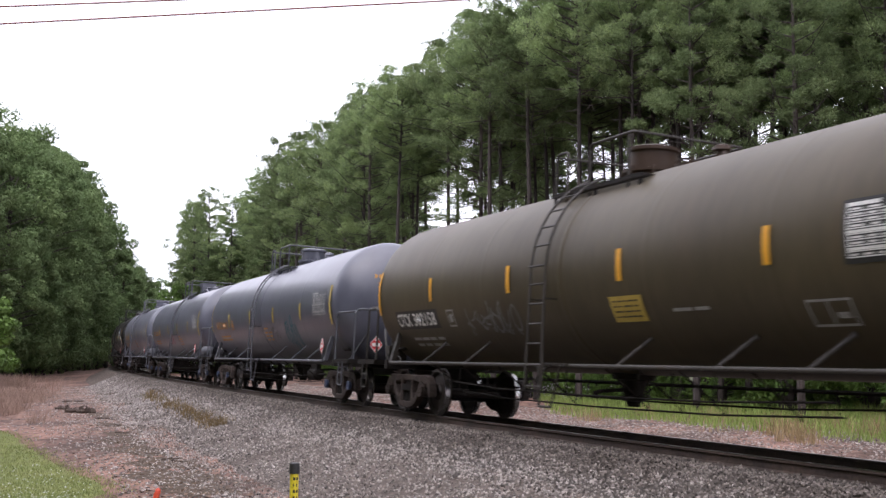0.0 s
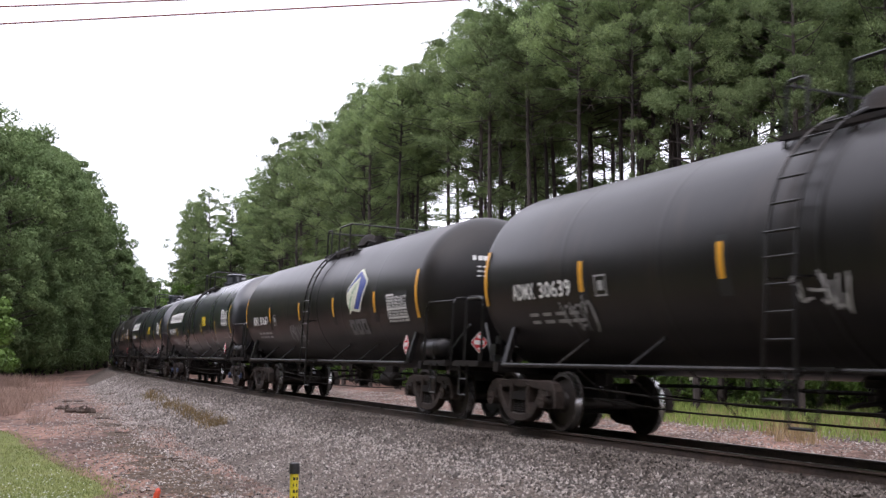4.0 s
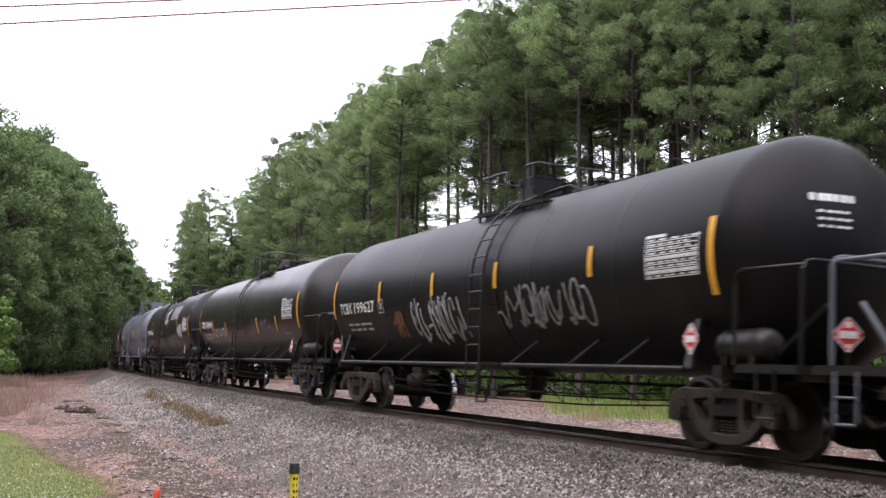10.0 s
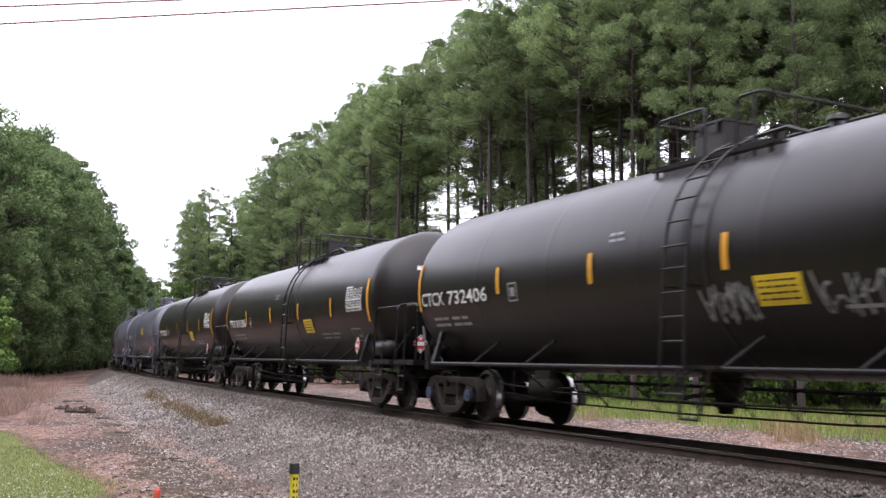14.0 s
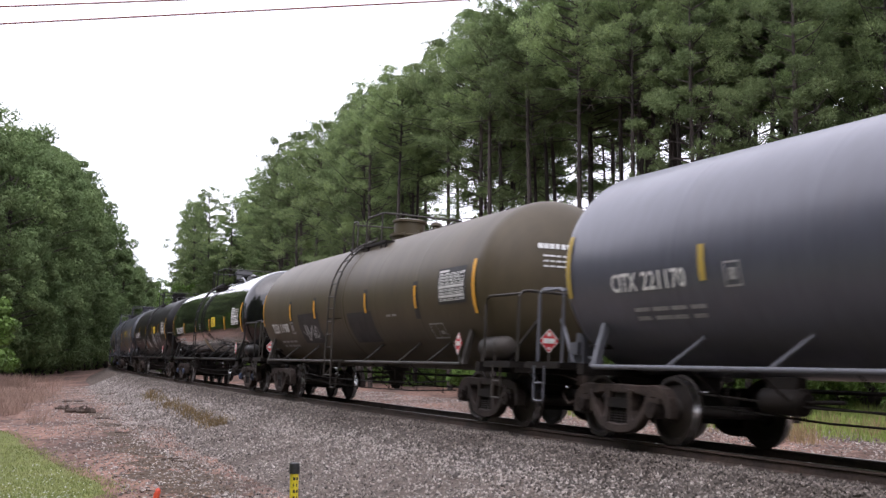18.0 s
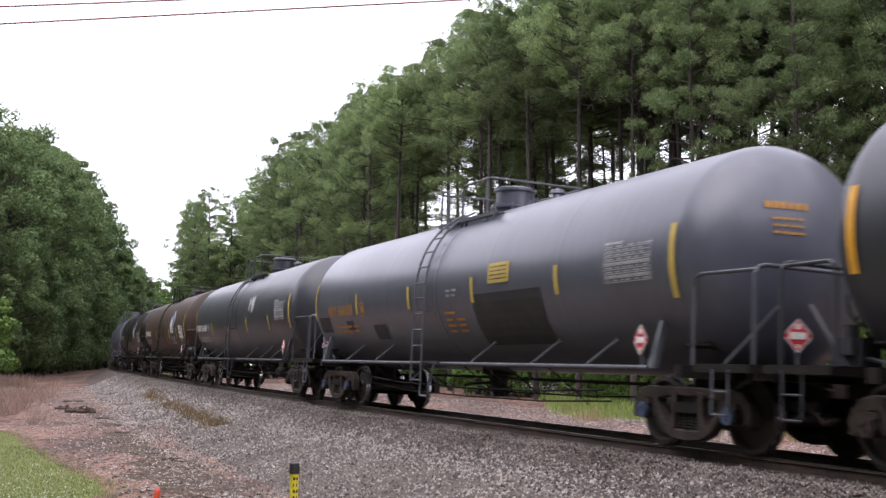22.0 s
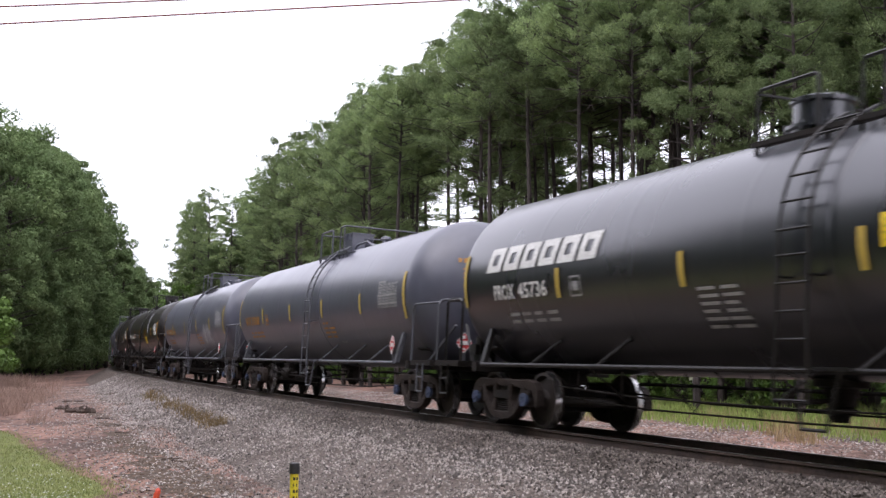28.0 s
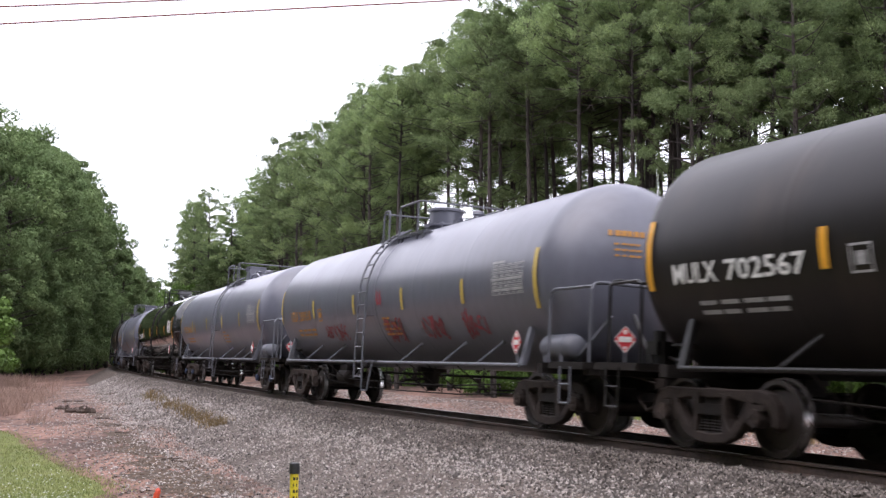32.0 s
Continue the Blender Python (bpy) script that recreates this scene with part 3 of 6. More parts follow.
def plant_woods():
    rnd = random.Random(7)
    k = 0
    # pines on the far side: rows behind one another
    for row in range(4):
        s = -62.0
        while s < 215:
            edge = 14.0 + max(0.0, (18 - s) * 0.24)
            off = edge + row * 5.0 + rnd.uniform(-1.6, 1.6)
            x, y, z = beside(s, -off)
            h = rnd.uniform(21.5, 24) if row == 2 and 6 < s < 60 else rnd.uniform(24, 27) if (row == 3 and 17 < s < 46) or (row > 1 and 60 < s < 96) else rnd.uniform(15, 18) if row == 3 and s < 66 else rnd.uniform(20.2, 22.2) if s > 62 else rnd.uniform(19.4, 21.2) if s > 43 else rnd.uniform(18.8, 21.4) if s > 36 else rnd.uniform(17.2, 19.8) if s > 23 else rnd.uniform(20.5, 24)
            front = rnd.choice((0, 3, 3, 4)) if s < 13 else rnd.choice((0, 1, 2, 2)) if s < 46 else rnd.choice((0, 1, 3, 3, 4, 4))
            plant(PINES, (rnd.choice((5, 6, 7)) if s > 66 else rnd.choice((5, 6, 7)) if row == 2 and s > 24 else rnd.choice((6, 7)) if 17 < s < 46 else rnd.choice((3, 4))) if row > 1 else front, x, y, h, 20.0, rnd.uniform(0, 360), rnd.uniform(-1.5, 1.5)) if not clearing(x, y) and not open_stems(x, y) else None
            if open_stems(x, y):
                plant(PINES, rnd.choice((0, 1, 2, 2)), x, y, max(h, 20.0), 20.0, rnd.uniform(0, 360), rnd.uniform(-1.5, 1.5))
            s += rnd.uniform(4.0, 5.8) * (1.3 if s < -12 else 0.85 if s < 26 else 0.9 if s < 80 else 1.1) * (1.0 if row < 1 else 1.2)
            k += 1
    # slender bare stems crowded among the first rows
    for k in range(60):
        s = 9 + 44 * (k + rnd.random()) / 60
        x, y, z = beside(s, -(15.5 + 13 * rnd.random()))
        if not clearing(x, y):
            plant(PINES, rnd.choice((2, 2, 7)), x, y, rnd.uniform(21, 24) if s < 24 else rnd.uniform(17.5, 20), 20.0, rnd.uniform(0, 360), rnd.uniform(-2.5, 2.5))
    # lower-crowned pines that close the wood to the right
    for s, off in ((6.5, 19.0), (8.5, 21.5), (10.5, 19.5), (12.5, 22.5), (14.5, 24.5), (10.0, 26.0), (17.5, 27.5), (13.0, 29.0), (20.0, 26.0), (16.0, 21.0)):
        x, y, z = beside(s, -off)
        plant(PINES, 2 if open_stems(x, y) else rnd.choice((0, 3, 3)), x, y, rnd.uniform(21, 25), 20.0, rnd.uniform(0, 360), rnd.uniform(-1.5, 1.5))
    # pines close by the bend, inside it and beyond it
    for s, off in ((88, -9.5), (94, -8), (99, -6.6), (104, -6.4), (109, -6.2), (114, -6.2), (119, -6.4), (124, -6.6), (130, -7), (137, -8), (144, -8.5), (151, -9), (100, -14), (110, -13), (120, -13), (130, -14)):
        x, y, z = beside(s + rnd.uniform(-1, 1), off)
        plant(PINES, rnd.choice((0, 3, 4)), x, y, rnd.uniform(18, 21) if s < 112 else rnd.uniform(15, 18.5), 20.0, rnd.uniform(0, 360))
    for s in (96, 101, 105, 110, 115, 121):
        x, y, z = beside(s, -rnd.uniform(5.6, 7.0))
        plant(BUSHES, rnd.randrange(2), x, y, rnd.uniform(6.5, 9.5), 4.0, rnd.uniform(0, 360))
    for s, off, h in ((84, -12.5, 12), (90, -10, 14), (96, -8.5, 12.5), (102, -7.5, 13.5), (108, -7, 12), (114, -7, 12.5), (121, -7.5, 12)):
        x, y, z = beside(s, off)
        plant(BROADS, rnd.randrange(3), x, y, h, 20.0, rnd.uniform(0, 360))
    for k in range(22):
        x, y = -62 + k * 1.5 + rnd.uniform(-1, 1), 214 + rnd.uniform(-10, 10)
        plant(PINES if k % 2 else BROADS, rnd.choice((0, 3, 4)), x, y, rnd.uniform(13.5, 16.5) + 0.2 * k, 20.0, rnd.uniform(0, 360))
    # leafy trees on the camera's side of the bend
    for row in range(4):
        s = 66.0
        while s < 235:
            off = 8.0 + row * 6.0 + rnd.uniform(-1.2, 1.2) + max(0, 95 - s) * 0.15
            x, y, z = beside(s, off)
            h = rnd.uniform(22, 24.8) if s < 100 else rnd.uniform(23, 26.5) if s < 131 else 23.5 - (s - 131) * 0.27 / (1 + 0.5 * row) + rnd.uniform(-1, 1)
            h = max(h, 10.0)
            plant(BROADS, (rnd.randrange(3) if s < 120 else 1) if row < 2 else 3, x, y, h, 20.0, rnd.uniform(0, 360))
            s += rnd.uniform(5.0, 7.5)
    # undergrowth at the pines' feet
    s = -60.0
    while s < 150:
        off = 14.0 + max(0.0, (18 - s) * 0.24) + (2.2 if s < 80 else -1.0) + rnd.uniform(-0.6, 2.5)
        x, y, z = beside(s, -off)
        plant(BUSHES, rnd.randrange(2), x, y, rnd.choice((1.6, 2.2, 3.0, 4.5, 6.0) if s > 48 or s < 10 else (1.4, 2.0, 2.6, 3.4)) * rnd.uniform(0.85, 1.15), 4.0, rnd.uniform(0, 360))
        s += rnd.uniform(1.5, 2.6)
    s = -30.0
    while s < 70:
        x, y, z = beside(s, -(17.5 + max(0.0, (18 - s) * 0.24) + rnd.uniform(-1.5, 5)))
        plant(BUSHES if rnd.random() < 0.5 else SHADE_BUSHES, rnd.randrange(2), x, y, rnd.uniform(1.6, 3.4), 4.0, rnd.uniform(0, 360))
        s += rnd.uniform(1.4, 2.4)
    # low brambles along the grass's edge
    s = -28.0
    while s < 34:
        x, y, z = beside(s, -(15.2 + max(0.0, (18 - s) * 0.24) + rnd.uniform(-0.5, 0.8)))
        plant(BUSHES, rnd.randrange(2), x, y, rnd.uniform(1.2, 2.1), 4.0, rnd.uniform(0, 360))
        s += rnd.uniform(1.2, 2.0)
    # young leafy trees among the first pines
    for s in (-46, -38, -33, -29, -24, -19, -14, -8, -3, 3, 9, 16, 22, 29, 37, 46):
        x, y, z = beside(s, -(14.0 + max(0.0, (18 - s) * 0.24) + rnd.uniform(-1, 6)))
        plant(BUSHES, rnd.randrange(2), x, y, rnd.uniform(5.5, 8.0) if s < 5 else rnd.uniform(3.5, 5.0), 4.0, rnd.uniform(0, 360))
    # shaded undergrowth under the leafy wood
    s = 64.0
    while s < 175:
        x, y, z = beside(s, 7.5 + rnd.uniform(-0.8, 5) + max(0, 95 - s) * 0.15)
        plant(SHADE_BUSHES, 0, x, y, rnd.uniform(1.2, 3.2), 4.0, rnd.uniform(0, 360))
        s += rnd.uniform(1.6, 2.6)
    # the wood that stands round the lawn behind the camera
    for row in range(3):
        a = 100.0
        while a < 318:
            r = 15 + row * 6.0 + rnd.uniform(-1.5, 1.5)
            x, y = r * 1.25 * math.cos(radians(a)) - 4, r * math.sin(radians(a)) - 2
            if not (y > -4 and x > -0.5 * y - 12) and not (x > 9 and y > -12 - (x - 9) * 2.0):
                plant(BROADS, 3, x, y, rnd.uniform(19, 24), 20.0, rnd.uniform(0, 360))
            a += rnd.uniform(10, 15) / (1 + 0.3 * row)
    # the same wood goes on beside the lawn
    for row in range(2):
        for k in range(9):
            y = 12 + k * 6.0 + rnd.uniform(-1.5, 1.5)
            plant(BROADS, 3, -(0.45 * y + 9.5 + row * 6.5) + rnd.uniform(-1, 1), y, rnd.uniform(16, 19), 20.0, rnd.uniform(0, 360))
    # a leafy bush and saplings before the left-hand wood
    for x, y, h in ((-27.6, 62.0, 7.5), (-30.0, 66.0, 9.5), (-31.5, 72.0, 7.5), (-37.0, 80.0, 10.0)):
        plant(BUSHES, rnd.randrange(2), x, y, h, 4.0, rnd.uniform(0, 360))


plant_woods()

# ------------------------------------------------------------------ grass


def blades(name, spots, mat, label, parent=None, lean=0.3):
    vf = blank()
    for rnd, x, y, z, h, w in spots:
        a = rnd.uniform(0, 6.28)
        dx, dy = math.cos(a) * w, math.sin(a) * w
        lx, ly = rnd.gauss(0, lean) * h, rnd.gauss(0, lean) * h
        add_faces(vf, [(x - dx, y - dy, z), (x + dx, y + dy, z), (x + lx * 0.4 + dx * 0.7, y + ly * 0.4 + dy * 0.7, z + h * 0.6), (x + lx * 0.4 - dx * 0.7, y + ly * 0.4 - dy * 0.7, z + h * 0.6), (x + lx, y + ly, z + h)], [(0, 1, 2, 3), (3, 2, 4)])
    return tagged(put(name, mesh_of(name, vf), mat, parent), label, "grass", kind="stuff")


def lawn_edge(y):
    return -4.6 - (y - 16.2) * 0.52 + 0.5 * noise.noise(Vector((y * 0.35, 0.0, 5.0))) + 0.22 * noise.noise(Vector((y * 1.7, 0.0, 2.0)))


def sow():
    rnd = random.Random(21)
    # mown lawn before the camera
    spots = []
    for _ in range(60000):
        y = 11 + 18 * rnd.random() ** 1.2
        x = lawn_edge(y) - (0.22 * y) * rnd.random() + rnd.gauss(0.05, 0.2)
        if x < -0.46 * y:
            continue
        spots.append((rnd, x, y, GROUND + rise(x, y) + 0.012, rnd.uniform(0.02, 0.06), 0.005))
    vs, fs = [], []
    reach = (0.0, 0.1, 0.3, 0.6, 1.0, 1.5, 2.2, 3.0, 4.0, 5.5, 7.5, 10.0, 13.0, 17.0)
    for j in range(60):
        for i, r in enumerate(reach):
            y = 2 + j * 0.46
            x = lawn_edge(y) + 0.12 * noise.noise(Vector((y * 2.1, 3.0, 1.0))) - r
            vs.append((x, y, GROUND + rise(x, y) + 0.02 - (0.06 if i == 0 else 0)))
    for j in range(59):
        for i in range(13):
            a = j * 14 + i
            fs.append((a, a + 14, a + 15, a + 1))
    tagged(put("lawn", mesh_of("lawn", (vs, fs, [0] * len(fs)), 1, 60), LAWN), "green mown lawn with small white flowers", "lawn", kind="structure")
    blades("lawn_grass", spots, GRASS, "short green mown grass")
    # green and straw-coloured grass beyond the track, behind a strip of pale dirt
    green, straw = [], []
    for _ in range(60000):
        s = -30 + 62 * rnd.random() ** 1.2
        foot = 9.1 + max(0.0, (s - 12) * 0.42)
        off = 7.6 + 17 * rnd.random() ** 1.35
        x, y, z = beside(s, -off)
        clump = noise.noise(Vector((x * 0.25, y * 0.25, 9.0)))
        zz = GROUND + rise(x, y) - 0.02
        if off > foot + 1.0 * clump + 0.5 * rnd.random():
            green.append((rnd, x, y, zz, rnd.uniform(0.08, 0.34) + 0.028 * max(0.0, off - 10), 0.013))
        patchy = noise.noise(Vector((x * 0.8, y * 0.8, 3.0)))
        if -1.2 < off - foot < 3.0 and s < 14 and patchy > (0.22 if s < 2 else 0.42):
            for _ in range(2):
                straw.append((rnd, x + rnd.gauss(0, 0.15), y + rnd.gauss(0, 0.15), zz, rnd.uniform(0.15, 0.55) * (0.7 + 1.6 * (patchy - 0.2)) * (1.4 if s < 3 else 0.9), 0.008))
    blades("verge_grass", green, VERGE, "green verge grass beyond the track", lean=0.25)
    blades("dry_grass", straw, DRY, "tall straw-coloured dry grass", lean=0.33)


sow()

# ------------------------------------------------------------------ small things by the track


def make_marker_post():
    """A utility marker: yellow post with a black cap."""
    post = tagged(new("marker_post"), "yellow utility marker post with a black cap", "marker post")
    x, y = -1.455, 11.0
    z = GROUND + rise(x, y)
    post.matrix_basis = pose(x, y, z - 0.05, 1.0, 0.5, 20)
    put("shaft", shared("marker_shaft", lambda vf: lathe(vf, [(0, 0.042), (0.92, 0.042)], "z", 16), 1, 50), node_material("yellow_plastic_post", (0.72, 0.6, 0.03), 0.45, 0.0, (0.6, 0.5, 0.03), 3.0, 0.5), post)
    put("cap", shared("marker_cap", lambda vf: lathe(vf, [(0.90, 0.05), (0.99, 0.05), (1.0, 0.046), (1.005, 0.03)], "z", 16), 1, 50), PATCH, post, None, "black plastic cap")
    vf = blank()
    rnd = random.Random(2)
    for k in range(9):
        zz = 0.84 - k * 0.06
        for j in range(2):
            a = radians(-118 + j * 42)
            w = radians(rnd.uniform(14, 30))
            vs = [(0.0435 * math.cos(q), 0.0435 * math.sin(q), h) for q, h in ((a, zz), (a + w, zz), (a + w, zz + 0.028), (a, zz + 0.028))]
            add_faces(vf, vs, [(0, 1, 2, 3)])
    put("warning_lines", mesh_of("warning_lines", vf), PATCH, post)
    vf = blank()
    lathe(vf, [(0, 0.012), (0.86, 0.012)], "z", 8)
    stake = tagged(new("survey_stake"), "thin stake with a bright orange tip", "stake")
    x, y = -2.985, 11.0
    stake.matrix_basis = pose(x, y, GROUND + rise(x, y) - 0.12, 0, 15, 0)
    put("rod", mesh_of("stake_rod", vf, 1, 50), WHITE, stake)
    put("tip", shared("stake_tip", lambda vf: lathe(vf, [(0.70, 0.027), (0.82, 0.03), (0.86, 0.024), (0.88, 0.001)], "z", 14), 1, 50), node_material("fluorescent_orange_plastic", (0.72, 0.09, 0.045), 0.45), stake, None, "bright orange plastic tip")


make_marker_post()


def make_power_line():
    """Wires that cross the sky above the track."""
    mat = node_material("reddish_weathered_wire", (0.24, 0.085, 0.08), 0.6)
    for (x0, z0), (x1, z1) in (((-17.07, 13.9), (2.1, 14.92)), ((-17.1, 14.58), (-9.9, 14.86))):
        vf = blank()
        path = []
        for k in range(25):
            f = k / 24
            x = -60 + 110 * f
            g = (x - x0) / (x1 - x0)
            path.append((x, 42.0, z0 + (z1 - z0) * g))
        tube(vf, path, 0.034, 6)
        tagged(put("power_line", mesh_of("power_line", vf), mat), "thin reddish overhead wire against the sky", "power line", "overhead wires")


make_power_line()


def make_litter():
    rnd = random.Random(31)
    wood = node_material("dark_rotten_wood", (0.06, 0.042, 0.034), 0.9, 0.0, (0.10, 0.075, 0.06), 3.0, 0.5, 20, 0.3, 0.6, 20)
    # a rotten log and broken branches lying on the dirt
    for x, y, ln, r, turn in ((-12.5, 39.0, 0.95, 0.13, 4), (-12.9, 39.5, 0.7, 0.10, 22), (-13.9, 41.1, 0.65, 0.09, -12), (-15.6, 47.4, 0.9, 0.05, 20), (-6.0, 23.4, 0.32, 0.022, 12), (-5.3, 22.1, 0.42, 0.03, 24), (-5.1, 21.6, 0.3, 0.03, -25), (-10.9, 36.2, 0.5, 0.035, 12), (-16.5, 56.0, 1.1, 0.06, 12), (-8.3, 29.1, 0.4, 0.03, -18), (-9.4, 32.0, 0.45, 0.03, 35), (-4.5, 20.0, 0.3, 0.018, 30)):
        vf = blank()
        path, rad = [], []
        for k in range(9):
            f = k / 8 - 0.5
            path.append((f * ln, rnd.gauss(0, 0.045) * ln, rnd.gauss(0.0, 0.02) * ln))
            rad.append(r * rnd.uniform(0.45, 1.15) * (0.5 if k in (0, 8) else 1.0))
        tube(vf, path, r, 7, 0, rad)
        if r > 0.08:
            for k in range(5):
                f = rnd.uniform(-0.45, 0.45)
                beam(vf, (f * ln, rnd.uniform(-0.05, 0.05), r * 0.3), (f * ln + rnd.uniform(-0.2, 0.2), rnd.uniform(-0.1, 0.1), r * rnd.uniform(0.8, 1.5)), 0.05, 0.04, (0.1, 1, 0.2))
        ob = put("fallen_branch" if r < 0.07 else "rotten_log", mesh_of("branch", vf, 1, 40), wood, None, pose(x, y, GROUND + rise(x, y) + r * 0.55, 0, rnd.uniform(-3, 3), turn))
        tagged(ob, "dark broken branch lying on the dirt" if r < 0.07 else "dark rotten log lying on the dirt", "branch" if r < 0.07 else "log", "fallen wood")
    # pale stones and chips strewn over the dirt
    vf = blank()
    octa = [(1, 0, 0), (-1, 0, 0), (0, 1, 0), (0, -1, 0), (0, 0, 1), (0, 0, -1)]
    tri = [(0, 2, 4), (2, 1, 4), (1, 3, 4), (3, 0, 4), (2, 0, 5), (1, 2, 5), (3, 1, 5), (0, 3, 5)]
    for k in range(42000):
        s = -14 + 70 * rnd.random() ** 1.5
        lat = toe(s) + abs(rnd.gauss(0, 1.6)) if k % 4 == 1 else rnd.uniform(-10.5 - max(0.0, (5 - s) * 0.2), -3.9)
        x, y, z = beside(s, lat)
        if lat > 0 and x < lawn_edge(y) + 0.15:
            continue
        r = rnd.uniform(0.008, 0.03)
        zz = GROUND + rise(x, y) + r * 0.2
        add_faces(vf, [(x + o[0] * r * rnd.uniform(0.7, 1.5), y + o[1] * r * rnd.uniform(0.7, 1.5), zz + o[2] * r * 0.7) for o in octa], tri)
    tagged(put("strewn_stones", mesh_of("strewn_stones", vf), STONE), "pale stones and chips strewn on dirt", "stones", kind="stuff")
    # bits of bark, twigs and dead leaves
    vf = blank()
    for k in range(3200):
        y = 14 + 60 * rnd.random() ** 1.6
        x = -0.30 * y + rnd.gauss(0, 0.05) * y + 0.8
        if x < lawn_edge(y) + 0.1:
            continue
        z = GROUND + rise(x, y) + 0.006
        a, ln, w = rnd.uniform(0, 3.14), rnd.uniform(0.01, 0.05), rnd.uniform(0.004, 0.013)
        dx, dy = math.cos(a), math.sin(a)
        add_faces(vf, [(x - dx * ln - dy * w, y - dy * ln + dx * w, z), (x + dx * ln - dy * w, y + dy * ln + dx * w, z + rnd.uniform(0, 0.02)), (x + dx * ln + dy * w, y + dy * ln - dx * w, z + 0.008), (x - dx * ln + dy * w, y - dy * ln - dx * w, z + rnd.uniform(0, 0.03))], [(0, 1, 2, 3)])
    chips = node_material("bark_chips", (0.13, 0.085, 0.06), 0.9, 0.0, (0.26, 0.19, 0.14), 2.0, 0.5, 20, 0.3, 0, 1, per_island=0.7)
    tagged(put("bark_litter", mesh_of("bark_litter", vf), chips), "bark chips and dead leaves on the dirt", "litter", kind="stuff")
    # damp mud: ragged dark patches along the worn path
    mud = node_material("dark_damp_mud", (0.062, 0.047, 0.034), 0.9, 0.0, (0.095, 0.066, 0.048), 3.0, 0.5, 14, 0.4, 0.6, 20)
    mud.node_tree.nodes["Principled BSDF"].inputs["Specular IOR Level"].default_value = 0.12
    for x, y, a, b in ((-6.7, 24.5, 0.7, 0.95), (-6.0, 23.4, 0.45, 0.6), (-7.4, 26.4, 0.5, 0.9), (-5.3, 21.4, 0.75, 1.1), (-4.5, 19.0, 0.7, 1.1), (-3.8, 17.2, 0.6, 0.9), (-8.2, 28.6, 0.4, 0.9), (-9.6, 32.5, 0.4, 1.2), (-11.6, 38.0, 0.35, 1.5), (-14.9, 49.5, 0.3, 2.4), (-17.4, 58.0, 0.3, 3.0)):
        pts = []
        for k in range(90):
            t = 2 * math.pi * k / 90
            u = Vector((math.cos(t), math.sin(t), x))
            q = 1 + 0.55 * noise.noise(u * 1.6) + 0.3 * noise.noise(u * 5.0) + 0.16 * noise.noise(u * 14.0)
            pts.append((x + a * q * math.cos(t) - b * q * 0.45 * math.sin(t), y + b * q * math.sin(t)))
        vf = blank()
        add_faces(vf, [(px, py, GROUND + rise(px, py) + 0.008) for px, py in pts] + [(x, y, GROUND + rise(x, y) + 0.008)], [(k, (k + 1) % 90, 90) for k in range(90)])
        tagged(put("mud_patch", mesh_of("mud_patch", vf), mud), "dark damp mud patch on the dirt", "mud patch", "mud patches")
    # weeds in the ballast, dry brush by the wood, small white flowers
    spots = []
    for _ in range(1700):
        s = 6 + 21 * rnd.random() ** 1.3
        lat = 3.5 - (s - 6) * 0.04 + rnd.gauss(0, 0.16) + 0.2 * noise.noise(Vector((s * 0.7, 0, 1.0)))
        if noise.noise(Vector((s * 0.5, 4.0, 1.0))) < -0.35:
            continue
        x, y, z = beside(s, lat, ballast_height(s, lat))
        spots.append((rnd, x, y, z - 0.02, rnd.uniform(0.08, 0.28), 0.008))
    blades("ballast_weeds", spots, node_material("yellowed_weed", (0.2, 0.125, 0.05), 0.8, 0.0, (0.13, 0.1, 0.04), 0.8, 0.6, 8, 0.2, 0, 1, per_island=0.35), "yellowed weeds growing in the ballast", lean=0.25)
    spots = []
    for _ in range(30000):
        y = rnd.uniform(29, 90)
        x = -0.355 * y - 0.3 + rnd.gauss(0, 0.012) * y - rnd.random() * 0.09 * y
        if noise.noise(Vector((x * 0.4, y * 0.2, 3.0))) < -0.1:
            continue
        spots.append((rnd, x, y, GROUND + rise(x, y) - 0.02, rnd.uniform(0.1, 0.55) * (0.6 + y / 110), 0.005 + y * 0.00007))
    brush = node_material("brown_dead_brush", (0.24, 0.16, 0.125), 0.9, 0.0, (0.31, 0.215, 0.165), 0.8, 0.6, 8, 0.2, 0, 1, per_island=0.3)
    blades("dead_brush", spots, brush, "brown dead brush beside the dirt track", lean=0.35)
    vf = blank()
    for _ in range(800):
        if rnd.random() < 0.5:
            y = 15.8 + 5.0 * rnd.random() ** 1.8
            x = lawn_edge(y) - 0.3 - rnd.random() * 0.16 * y
            z = GROUND + rise(x, y) + rnd.uniform(0.04, 0.08)
            r = 0.011
        else:
            s = rnd.gauss(23.5, 1.5)
            x, y, z = beside(s, -rnd.gauss(14.9, 0.5))
            z, r = GROUND + rnd.uniform(0.15, 0.75), 0.032
        add_faces(vf, [(x + o[0] * r, y + o[1] * r, z + o[2] * r * 0.5) for o in octa], tri)
    tagged(put("white_flowers", mesh_of("white_flowers", vf), WHITE), "small white wild flowers in the grass", "flowers", kind="stuff")


make_litter()

# ------------------------------------------------------------------ tank cars
# A car's own space: x towards the train's head, y away from the camera, z up from the rail head.
R_TANK, Z_TANK, HALF_CYL, HEAD = 1.52, 2.45, 7.35, 0.80
AXLES = (-0.89, 0.89)
BOGIES = (-7.1, 7.1)


